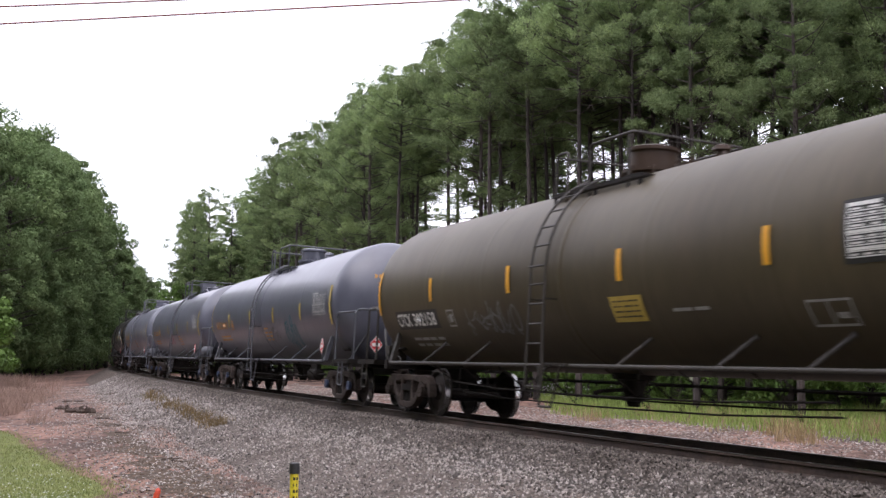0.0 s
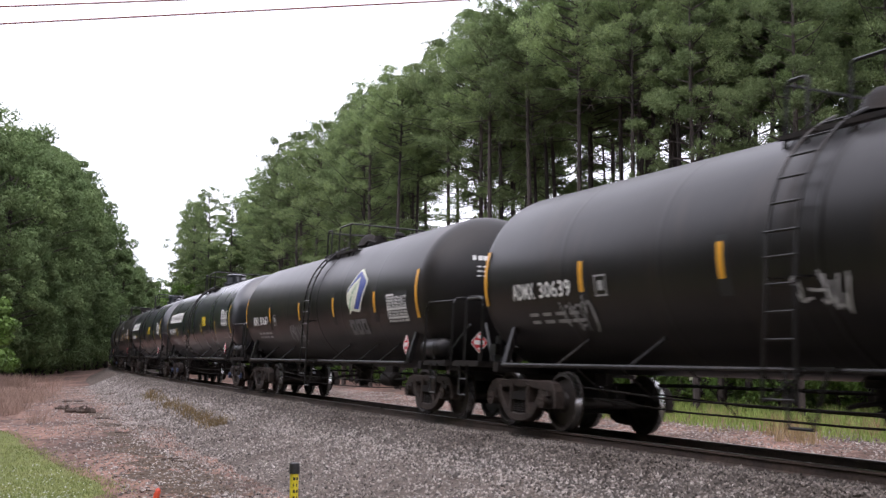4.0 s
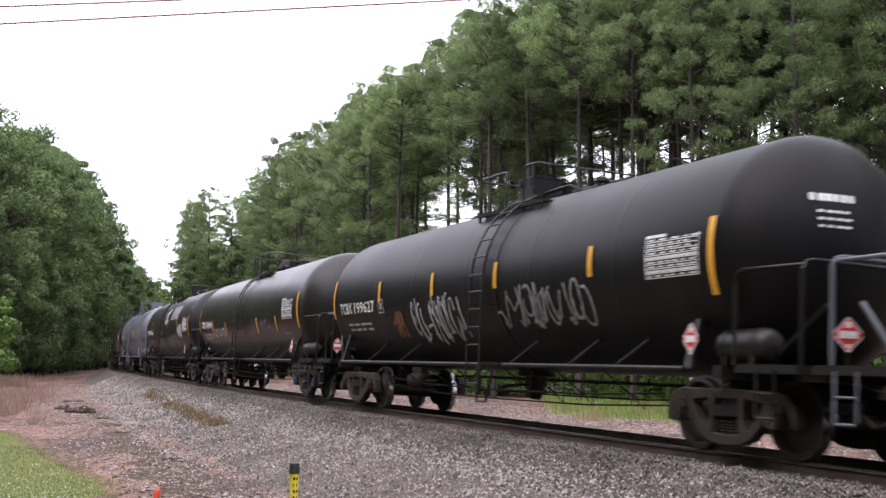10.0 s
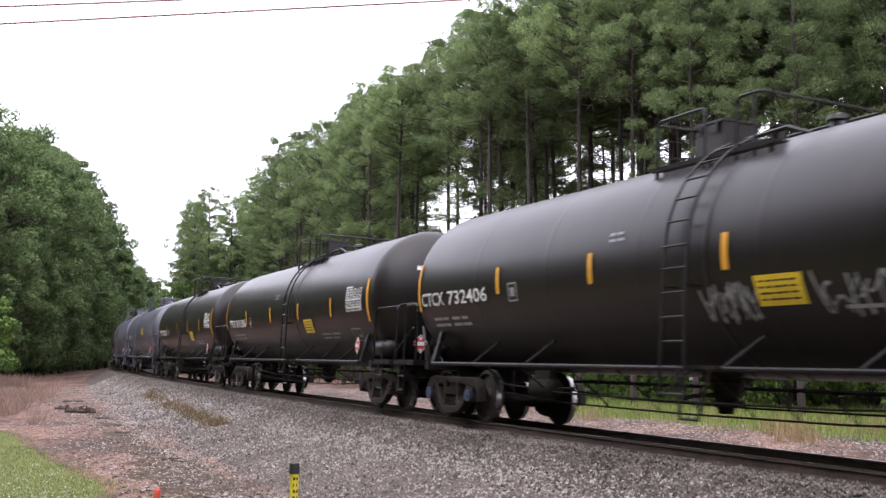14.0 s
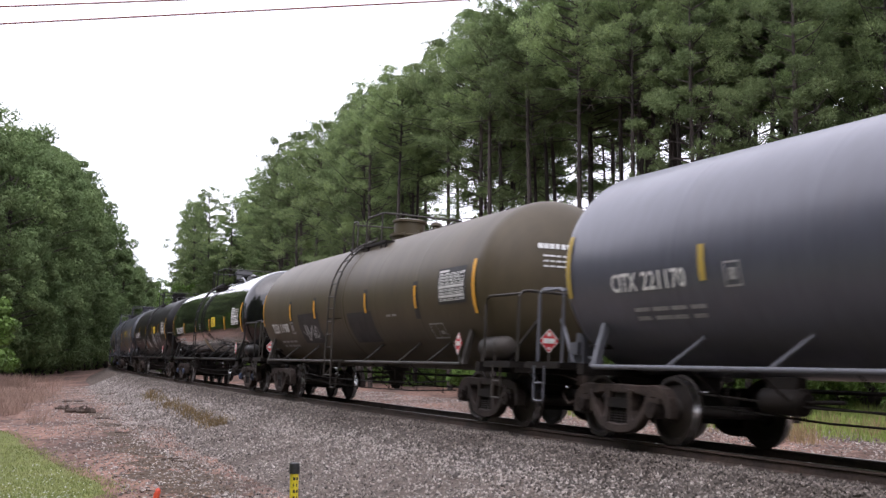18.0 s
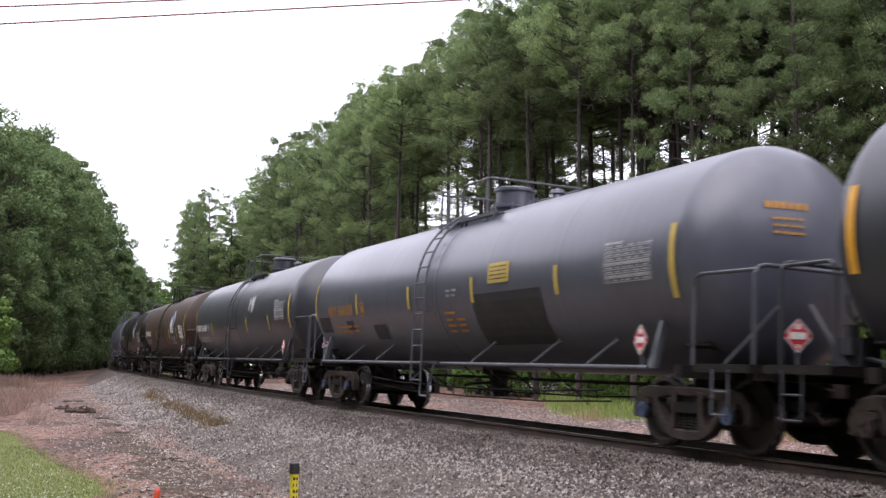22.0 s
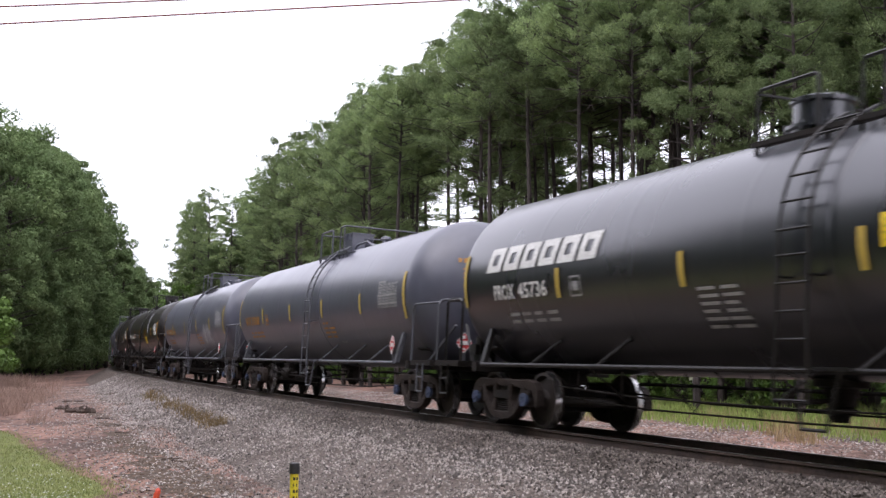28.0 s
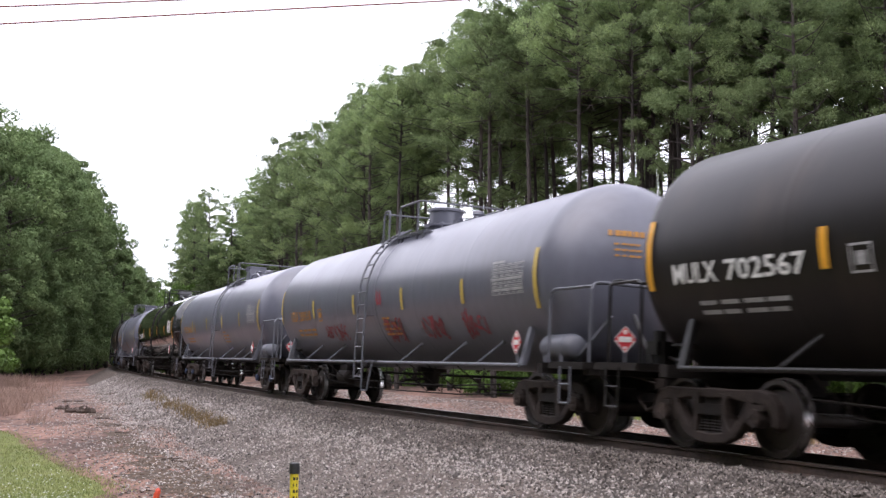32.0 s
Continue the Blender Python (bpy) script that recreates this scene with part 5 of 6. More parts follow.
def outlet_mesh(vf):
    lathe(vf, [(0.95, 0.34), (0.86, 0.34), (0.84, 0.22), (0.62, 0.16), (0.60, 0.2), (0.54, 0.2), (0.52, 0.12), (0.44, 0.1)], "z", 14)
    tube(vf, [(0, -0.15, 0.7), (0.05, -0.6, 0.66), (0.05, -0.75, 0.62)], 0.03, 6)


def air_tank_mesh(vf):
    lathe(vf, [(-0.46, 0.02), (-0.44, 0.12), (-0.40, 0.18), (-0.34, 0.205), (0.34, 0.205), (0.40, 0.18), (0.44, 0.12), (0.46, 0.02)], "x", 18)
    for x in (-0.25, 0.25):
        lathe(vf, [(x - 0.025, 0.213), (x + 0.025, 0.213)], "x", 18)
        box(vf, (x, 0, -0.17), (0.08, 0.34, 0.12))


def valve_box_mesh(vf):
    box(vf, (0, 0, 0.16), (0.42, 0.3, 0.3))
    box(vf, (0.05, -0.18, 0.22), (0.22, 0.1, 0.18))
    lathe(vf, [(0.3, 0.1), (0.46, 0.09)], "z", 10, (-0.08, 0, 0))
    tube(vf, [(0.2, -0.05, 0.1), (0.5, -0.1, 0.05), (0.6, -0.1, -0.1)], 0.025, 5)


def brake_wheel_mesh(vf):
    ring = [(0, 0.27 * math.sin(2 * math.pi * k / 18), 0.27 * math.cos(2 * math.pi * k / 18)) for k in range(19)]
    tube(vf, ring, 0.022, 6)
    for k in range(5):
        a = 2 * math.pi * k / 5
        beam(vf, (0, 0, 0), (0, 0.26 * math.sin(a), 0.26 * math.cos(a)), 0.035, 0.02, (1, 0, 0))


def step_mesh(vf):
    tube(vf, [(-0.15, 0, 1.0), (-0.15, 0, 0.5), (-0.13, 0, 0.47), (0.13, 0, 0.47), (0.15, 0, 0.5), (0.15, 0, 1.0)], 0.017, 5)
    tube(vf, [(-0.15, 0, 0.74), (0.15, 0, 0.74)], 0.015, 5)


def placard_mesh(vf):
    s = 0.148
    vs = [(0, -0.008, -s * 1.25), (s, -0.008, 0), (0, -0.008, s * 1.25), (-s, -0.008, 0), (0, 0.008, -s * 1.25), (s, 0.008, 0), (0, 0.008, s * 1.25), (-s, 0.008, 0)]
    add_faces(vf, vs, [(0, 1, 2, 3), (7, 6, 5, 4), (0, 4, 5, 1), (1, 5, 6, 2), (2, 6, 7, 3), (3, 7, 4, 0)])


def placard_label_mesh(vf):
    box(vf, (0, -0.012, 0), (0.19, 0.008, 0.08))
    box(vf, (0, -0.012, 0.105), (0.05, 0.008, 0.06))
    box(vf, (0, -0.012, -0.12), (0.04, 0.008, 0.04))
    for s in (-1, 1):
        beam(vf, (s * 0.145, -0.0095, 0.02), (0, -0.0095, 0.19), 0.006, 0.012, (0, 0, 1))
        beam(vf, (s * 0.145, -0.0095, -0.02), (0, -0.0095, -0.19), 0.006, 0.012, (0, 0, 1))


def bars(vf, rnd, x, z, w, rows, row_h=0.05, gap=0.045, words=3, surf=shell):
    """Unreadable lines of writing as short bars, the top line at z."""
    for r in range(rows):
        px = x
        zz = z - r * (row_h + gap)
        for k in range(words):
            ww = w / words * rnd.uniform(0.6, 0.92)
            a, b = surf(px, zz), surf(px + ww, zz)
            c, d = surf(px + ww, zz + row_h), surf(px, zz + row_h)
            add_faces(vf, [a, b, c, d], [(0, 1, 2, 3)])
            px += w / words


def table_mesh(vf, drop=0.0):
    """The ruled data block near the leading end: a heading and lines of figures."""
    rnd = random.Random(5)
    x0, x1 = 5.86, 7.0
    patch(vf, x0, x0 + 0.45, 2.66 - drop, 2.70 - drop, 0.014, 1, 1)
    for r in range(9):
        z = 2.60 - drop - r * 0.058
        patch(vf, x0, x1, z, z + 0.012, 0.014, 2, 1)
        if r in (4, 7):
            patch(vf, x0, x1, z + 0.015, z + 0.045, 0.014, 2, 1)
        else:
            x = x0 + 0.05
            while x < x1 - 0.15:
                w = rnd.uniform(0.08, 0.2)
                patch(vf, x, x + w, z + 0.021, z + 0.041, 0.014, 1, 1)
                x += w + rnd.uniform(0.04, 0.10)
    for x in (x0, x1 - 0.015):
        patch(vf, x, x + 0.015, 2.136 - drop, 2.66 - drop, 0.0145, 1, 4)


def frame_box(vf, x, z, w, h, t=0.025):
    patch(vf, x, x + w, z, z + t, 0.014, 1, 1)
    patch(vf, x, x + w, z + h - t, z + h, 0.014, 1, 1)
    patch(vf, x, x + t, z, z + h, 0.0145, 1, 3)
    patch(vf, x + w - t, x + w, z, z + h, 0.0145, 1, 3)


def weights_of(i, x, z):
    vf = blank()
    bars(vf, random.Random(i), x, z, 1.6, 2, 0.05, 0.06, 4)
    return vf


def small_box_mesh(vf, x, z):
    frame_box(vf, x - 0.15, z, 0.30, 0.30)
    patch(vf, x - 0.07, x + 0.07, z + 0.08, z + 0.22, 0.014, 1, 2)


def wide_box_mesh(vf):
    frame_box(vf, 5.9, 1.48, 0.66, 0.28)
    patch(vf, 6.2, 6.22, 1.5, 1.74, 0.014, 1, 2)
    patch(vf, 6.3, 6.47, 1.56, 1.62, 0.014, 1, 1)


STRIPES = ((-7.38, 1.98, 2.88), (-4.40, 2.06, 2.50), (-1.42, 2.06, 2.50), (1.75, 2.06, 2.50), (4.65, 2.06, 2.50), (7.32, 1.88, 2.82))


def logo_parts(car):
    """A leaf over a lozenge, in plain shapes, and blocks below where a name stood."""
    vf = blank()
    outline_patch(vf, [(2.69, 2.57), (2.73, 2.66), (3.35, 3.08), (3.49, 3.09), (4.07, 2.81), (4.11, 2.72), (3.67, 2.13), (3.53, 2.10), (2.97, 2.16)], 0.012)
    put("logo_border", mesh_of("logo_border", vf) if "logo_border" not in MESHES else MESHES["logo_border"], LOGO_CREAM, car, pose(0.2, 0, 0))
    vf = blank()
    outline_patch(vf, [(2.77, 2.59), (2.81, 2.65), (3.37, 3.02), (3.47, 3.03), (3.99, 2.78), (4.02, 2.72), (3.63, 2.18), (3.53, 2.16), (3.03, 2.21)], 0.02)
    put("logo_field", MESHES.get("logo_field") or mesh_of("logo_field", vf), LOGO_BLUE, car, pose(0.2, 0, 0))
    vf = blank()
    outline_patch(vf, [(2.77, 2.53), (3.02, 2.71), (3.53, 2.90), (3.57, 2.63), (3.45, 2.35), (3.31, 2.19), (3.13, 2.14), (2.99, 2.07), (2.93, 2.07), (2.97, 2.17), (2.81, 2.31)], 0.028)
    put("logo_leaf", MESHES.get("logo_leaf") or mesh_of("logo_leaf", vf), LOGO_CREAM, car, pose(0.2, 0, 0))
    vf = blank()
    stroke(vf, [(2.97, 2.13), (3.05, 2.34), (3.17, 2.53), (3.43, 2.75)], 0.05, 0.036)
    put("logo_vein", MESHES.get("logo_vein") or mesh_of("logo_vein", vf), LOGO_GREEN, car, pose(0.2, 0, 0))


def block_mesh(vf, x, z, w, h, slant):
    """One slanted hollow block that stands where a letter stood."""
    def at(u, v):
        return shell(x + w * u + slant * (v - 0.5), z + h * v, 0.014)
    outer, inner = [], []
    for k in range(40):
        side, f = divmod(k, 10)
        f /= 10
        u, v = ((f, 0), (1, f), (1 - f, 1), (0, 1 - f))[side]
        outer.append(at(u, v))
        inner.append(at(0.5 + (u - 0.5) * 0.36, 0.5 + (v - 0.5) * 0.44))
    n = len(outer)
    add_faces(vf, outer + inner, [(i, (i + 1) % n, n + (i + 1) % n, n + i) for i in range(n)])


def name_blocks(car, mat, key, x, z, w, h, count, slant=0.12):
    """Slanted blocks in place of a name."""
    step = w / count
    for i in range(count):
        put("block_shape", shared(key + str(i), lambda vf: block_mesh(vf, x + i * step, z, step * 0.86, h, slant)), mat, car)


# where each car's trailing end is along the track at the start
ENDS = [0.87, 19.36, 37.48, 55.46, 73.35, 91.15, 108.88, 126.72, 144.64, 162.25, 180.82, 198.23, 216.23, 234.26, 252.76, 270.50, 288.50, 306.47, 324.43, 342.48, 360.69, 378.98, 396.82, 414.63, 432.78, 450.15, 468.08, 486.06, 504.10, 522.20, 540.25, 558.19, 576.09, 594.15, 612.32, 630.34, 648.36, 666.38, 684.40, 702.42, 720.44, 738.46]
WHEELS = []
CARS = []


def make_bogie(car, x, turn, colour):
    m = pose(x, 0, 0, 0, 0, turn)
    bogie = put("bogie", shared("bolster", bolster_mesh), STEEL, car, m)
    for y in (-1.02, 1.02):
        put("side_frame", shared("side_frame", side_frame_mesh, 1, 28), CAST, bogie, pose(0, y, 0), "brown rusty cast steel side frame")
        put("spring_nest", shared("springs", springs_mesh, 1, 40), STEEL, bogie, pose(0, y, 0))
    for a in AXLES:
        w = put("wheelset", shared("wheelset", wheelset_mesh, 3, 35), [WHEEL, TREAD, colour], bogie, pose(a, 0, 0.457))
        WHEELS.append((w, a, car))
    return bogie


def small_writing(name, me, mat, car, m=None):
    """Lines of stencilled writing too small to read."""
    return tagged(put(name, me, mat, car, m), "small unreadable stencilled writing", kind="stuff")


def make_tank_car(i, spec):
    """One car. spec: paint, mark, mark colour, tape, fittings, extras, label."""
    rnd = random.Random(100 + i)
    body = PAINT[spec["paint"]]
    trim_name = spec.get("trim", spec["paint"])
    trim = TRIM.get(trim_name, BLACK_TRIM)
    tape = YELLOW if spec.get("tape", "amber") == "amber" else DULL_YELLOW
    car = tagged(new("tank_car"), spec["label"], "tank car", "cars of the train")
    ext = spec["ext"]
    ahead = pose(ext, 0, 0)
    table_at = pose(ext * 0.7 - (0.25 if ext == 0 else 0.0), 0, 0)
    put("tank", shared("tank%.2f" % ext, lambda vf: lathe(vf, tank_profile(ext), "x", 64, (0, 0, Z_TANK)), 1, 40), body, car)
    # end structures
    for e in (-1, 1):
        dx = ext if e > 0 else 0.0
        m = pose(7.6 * e + dx, 0, 0, 0, 0, 0 if e > 0 else 180)
        put("coupler", shared("coupler", coupler_mesh), CAST, car, pose(8.25 * e + dx, 0, 0, 0, 0, 0 if e > 0 else 180))
        put("stub_sill", shared("stub_sill", stub_sill_mesh), STEEL, car, m)
        put("end_deck", shared("deck", deck_mesh), STEEL, car, m)
        mirror = Matrix.Translation((7.6 * e + dx, 0, 0)) @ Matrix.Diagonal((e, 1, 1, 1))
        put("handrail", shared("end_rail", end_rail_mesh, 1, 50), trim, car, mirror)
        put("step", shared("step", step_mesh, 1, 50), trim, car, pose(8.25 * e + dx, -1.46, 0))
        put("gusset_plate", shared("gusset", gusset_mesh), trim, car, pose(6.78 * e + dx, 0, 0))
        put("gusset_plate", shared("gusset", gusset_mesh), trim, car, pose(6.78 * e + dx, 0, 0, 0, 0, 180))
        make_bogie(car, (spec.get("rear", -6.62) if e < 0 else BOGIES[1]) + dx, 0.55 * e, BLUE if spec.get("caps", i % 3 == 0) else CAST)
    for y in (-1.45, 1.45):
        put("side_sill", shared("sill%.2f" % ext, lambda vf: sill_mesh(vf, ext), 1, 50), trim, car, pose(0, y, 0))
    for x in (-4.9, -3.0, 1.9, 3.9 + ext / 2, 5.3 + ext):
        put("brace", shared("brace", brace_mesh, 1, 50), trim, car, pose(x, 0, 0))
    for x in (-4.9, 1.9, 4.9):
        put("brace", shared("brace", brace_mesh, 1, 50), trim, car, pose(x, 0, 0, 0, 0, 180))
    # ladder
    kind = spec.get("dome", "round")
    lx = spec.get("lx", {"round": -0.2, "box": 1.05, "low": 0.0}[kind])
    ladder = put("ladder", shared("ladder", ladder_rail_mesh, 1, 50), trim, car, pose(lx, 0, 0))
    for p in rung_places():
        put("rung", shared("rung", rung_mesh, 1, 50), trim, ladder, pose(*p))
    put("ladder_strut", shared("ladder_strut", ladder_strut_mesh, 1, 50), trim, car, pose(lx, 0, 0))
    put("weld_seam", shared("seam", lambda vf: lathe(vf, [(-0.05, R_TANK), (-0.03, R_TANK + 0.008), (0.03, R_TANK + 0.008), (0.05, R_TANK)], "x", 64, (0, 0, Z_TANK)), 1, 60), body, car, pose(lx + 0.42, 0, 0))
    # top fittings
    pen = pen_sizes(kind, lx)
    put("walkway", shared("platform%.2f%s" % (lx, kind), lambda vf: platform_mesh(vf, pen)), PAINT["dark"] if spec["paint"] in ("grey", "light") else STEEL, car)
    dome_paint = STEEL if kind == "low" else PAINT[spec.get("dome_paint", spec.get("trim", spec["paint"]))]
    put("dome", shared("dome_" + kind, {"round": dome_round_mesh, "box": dome_box_mesh, "low": dome_low_mesh}[kind], 1, 35), dome_paint, car, pose(spec.get("dome_x", 0.0), 0, 0))
    put("handrail", shared("pen%.2f%s" % (lx, kind), lambda vf: handrail_mesh(vf, pen), 1, 50), trim, car)
    put("relief_valve", shared("valve", valve_mesh, 1, 40), dome_paint, car, pose(2.05, 0.0, -0.18))
    cover = put("manway_cover", shared("manway", manway_mesh, 1, 40), dome_paint, car, pose(-0.75 if kind != "round" else 1.35, 0.15, -0.1))
    for turn in range(6):
        put("eye_bolt", shared("eye_bolt", eye_bolt_mesh), dome_paint, cover, pose(0, 0, 0, rz=60 * turn))
    # below
    put("brake_rigging", shared("rigging", rigging_mesh), STEEL, car)
    put("outlet_valve", shared("outlet", outlet_mesh, 1, 40), STEEL, car)
    if i % 2:
        put("brake_cylinder", shared("cylinder", cylinder_mesh, 1, 40), STEEL, car, pose(4.2 if i % 4 == 1 else -3.6, -0.8, 0.66))
    if spec.get("air", i % 3 != 1):
        put("air_reservoir", shared("air_tank", air_tank_mesh, 1, 40), trim, car, pose(7.55 + ext, -1.12, 1.29))
    put("brake_valve", shared("valve_box", valve_box_mesh), trim, car, pose(-7.95, -0.85, 1.06))
    put("brake_wheel", shared("brake_wheel", brake_wheel_mesh), trim, car, pose(-8.2, -0.45, 1.8, 0, 0, 180))
    put("gear_box", shared("gear_box", lambda vf: box(vf, (-0.12, 0, 0), (0.2, 0.2, 0.24))), trim, car, pose(-8.2, -0.45, 1.8, 0, 0, 180))
    # placards
    for name, m in (("placard", pose(6.8 + ext * 0.6, -1.47, 1.36)), ("placard", pose(8.8 + ext, -0.8, 1.42, 0, 0, 54))):
        p = put(name, shared("placard", placard_mesh), RED, car, m, "red diamond hazard placard")
        put("placard_label", shared("placard_label", placard_label_mesh), WHITE, p)
        put("placard_stand", shared("placard_stand", lambda vf: beam(vf, (0, 0.03, -0.36), (0, 0.03, 0.0), 0.05, 0.02, (0, 1, 0))), trim, car, m)
    # tape and stencils
    skip = spec.get("skip", ())
    strips = spec.get("strips", (-4.35, -1.2, 1.85, 4.85, 0.0))
    for k, (x, z0, z1) in enumerate(STRIPES):
        if k in skip:
            continue
        if 0 < k < 5:
            z0, z1 = z0 + strips[4], z1 + strips[4]
            x = strips[k - 1]
        put("reflective_strip", shared("stripe%.2f%.2f" % (x, z0), lambda vf: patch(vf, x - 0.06, x + 0.06, z0, z1, 0.018)), tape, car, ahead if k > 4 else None, "amber reflective strip")
        if spec.get("pads") and 0 < k < 5:
            put("strip_backing", shared("pad%.2f%.2f" % (x, z0), lambda vf: patch(vf, x - 0.1, x + 0.14, z0 - 0.2, z1 + 0.08, 0.008)), PATCH, car)
    ink = {"white": WHITE, "orange": ORANGE, "faded": FADED}[spec.get("ink", "white")]
    mark_x, foot, box_x = spec.get("mark_x", -6.45), spec.get("mark_z", 2.02), spec.get("box_x", -3.85)
    if spec.get("mark"):
        owner, digits = spec["mark"].split()
        width = spec.get("mark_w", 1.8)
        share = len(owner) / (len(spec["mark"]) + 0.1)
        put("reporting_mark", lettering("mark%d" % i, owner, mark_x, foot, width * share, 0.25), ink, car, None, "stencilled letters")
        put("car_number", lettering("number%d" % i, digits, mark_x + width * (share + 0.75 / (len(spec["mark"]) + 0.1)), foot, width * (1 - share - 0.75 / (len(spec["mark"]) + 0.1)), 0.25), ink, car, None, "stencilled figures")
        small_writing("weight_data", mesh_of("weights", weights_of(i, mark_x + 0.4, foot - 0.26)), FADED if spec.get("ink") != "orange" else ORANGE, car)
        put("mark_frame", shared("small_box%.2f%.2f" % (box_x, foot), lambda vf: small_box_mesh(vf, box_x, foot - 0.04)), FADED if spec.get("ink") != "orange" else ORANGE, car)
    if spec.get("patch_under"):
        put("mark_backing", shared("mark_backing", lambda vf: patch(vf, -6.58, -4.5, 1.67, 2.02, 0.007, 2, 3)), PATCH, car)
    drop = 0.3 if spec.get("logo") else 0.0
    if spec.get("table", True):
        if spec["paint"] in ("olive", "rust", "sooty"):
            put("data_backing", shared("data_backing%.1f" % drop, lambda vf: patch(vf, 5.8, 7.06, 2.08 - drop, 2.74 - drop, 0.007, 2, 6)), PATCH, car, table_at)
        small_writing("data_table", shared("table%.1f" % drop, lambda vf: table_mesh(vf, drop)), spec.get("table_ink") and FADED or (WHITE if spec["paint"] not in ("grey", "light", "dark") else FADED), car, table_at)
    if spec.get("wide_box", i % 2 == 0) and spec["paint"] not in ("grey", "light", "dark"):
        put("consolidated_stencil", shared("wide_box", wide_box_mesh), FADED, car, pose(-0.6, 0, 0) if spec["paint"] == "olive" else table_at)
    small_writing("head_stencil", shared("head_text" + str(i % 2), lambda vf: (bars(vf, random.Random(i), -0.66, 3.02, 0.62, 1, 0.09, 0.08, 6, head_point), bars(vf, random.Random(i), -0.58, 2.88, 0.46, 3, 0.03, 0.06, 4, head_point))), ink, car, ahead)
    if spec.get("sign"):
        x, z = spec["sign"]
        s = put("warning_sign", shared("sign%.1f%.1f" % (x, z), lambda vf: patch(vf, x, x + 0.78, z, z + 0.34, 0.014, 2, 3)), SIGN if spec.get("sign_new", True) else DULL_YELLOW, car, None, "yellow warning sign")
        small_writing("sign_writing", shared("signtext%.1f%.1f" % (x, z), lambda vf: bars(vf, random.Random(3), x + 0.07, z + 0.26, 0.64, 4, 0.022, 0.046, 5, lambda a, b: shell(a, b, 0.019))), PATCH, car)
    if spec.get("logo"):
        logo_parts(car)
        name_blocks(car, SPRAY["grey"], "grey_blocks", 2.95, 1.62, 1.25, 0.33, 3, 0.0)
    if spec.get("blocks"):
        name_blocks(car, WHITE, "white_blocks", -6.5, 2.52, 3.5, 0.4, 6)
    for colour, x, z, w, h, count, thick in spec.get("tags", ()):
        vf = blank()
        scrawl(vf, rnd, x, z, w, h, round(count * 1.5), thick * 0.72)
        put("graffiti", mesh_of("graffiti", vf), SPRAY[colour], car, None, "sprayed graffiti scrawl")
    for x0, x1, z0, z1 in spec.get("bubbles", ()):
        vf = blank()
        cx, cz = (x0 + x1) / 2, (z0 + z1) / 2
        stroke(vf, [(cx + (x1 - x0) / 2 * math.cos(k * 0.2618), cz + (z1 - z0) / 2 * math.sin(k * 0.2618)) for k in range(25)], 0.07)
        put("graffiti", mesh_of("graffiti", vf), SPRAY["white"], car, None, "sprayed white bubble outline")
        vf = blank()
        scrawl(vf, rnd, x0 + 0.2, cz, x1 - x0 - 0.4, (z1 - z0) * 0.55, 5, 0.06)
        put("graffiti", mesh_of("graffiti", vf), SPRAY["bright"], car, None, "sprayed graffiti scrawl")
    for colour, x0, x1, z0, z1 in spec.get("panels", ()):
        vf = blank()
        patch(vf, x0, x1, z0, z1, 0.009, 3, 6, rnd.uniform(-0.06, 0.06))
        put("painted_patch", mesh_of("panel", vf), SPRAY[colour], car)
    for x, z, w, rows in spec.get("notes", ()):
        vf = blank()
        bars(vf, rnd, x, z, w, rows, 0.04, 0.05, 2)
        small_writing("stencil_note", mesh_of("notes", vf), FADED, car)
    if spec.get("ink") == "orange":
        vf = blank()
        bars(vf, rnd, lx + 0.75, 1.9, 0.5, 1, 0.045, 0.05, 2)
        bars(vf, rnd, lx + 0.72, 1.78, 0.95, 3, 0.045, 0.055, 2)
        small_writing("stencil_note", mesh_of("orange_lines", vf), ORANGE, car)
    if spec.get("band"):
        put("tank_band", shared("band", lambda vf: lathe(vf, [(-0.02, R_TANK), (0.0, R_TANK + 0.02), (0.34, R_TANK + 0.02), (0.36, R_TANK)], "x", 64, (0.15, 0, Z_TANK)), 1, 60), trim, car)
    CARS.append((car, i))
    return car


def G(label_colour, mark, **kw):
    spec = dict(paint="grey", mark=mark, ink="orange", tape="dull", dome="round")
    spec.update(kw)
    spec["label"] = label_colour
    return spec


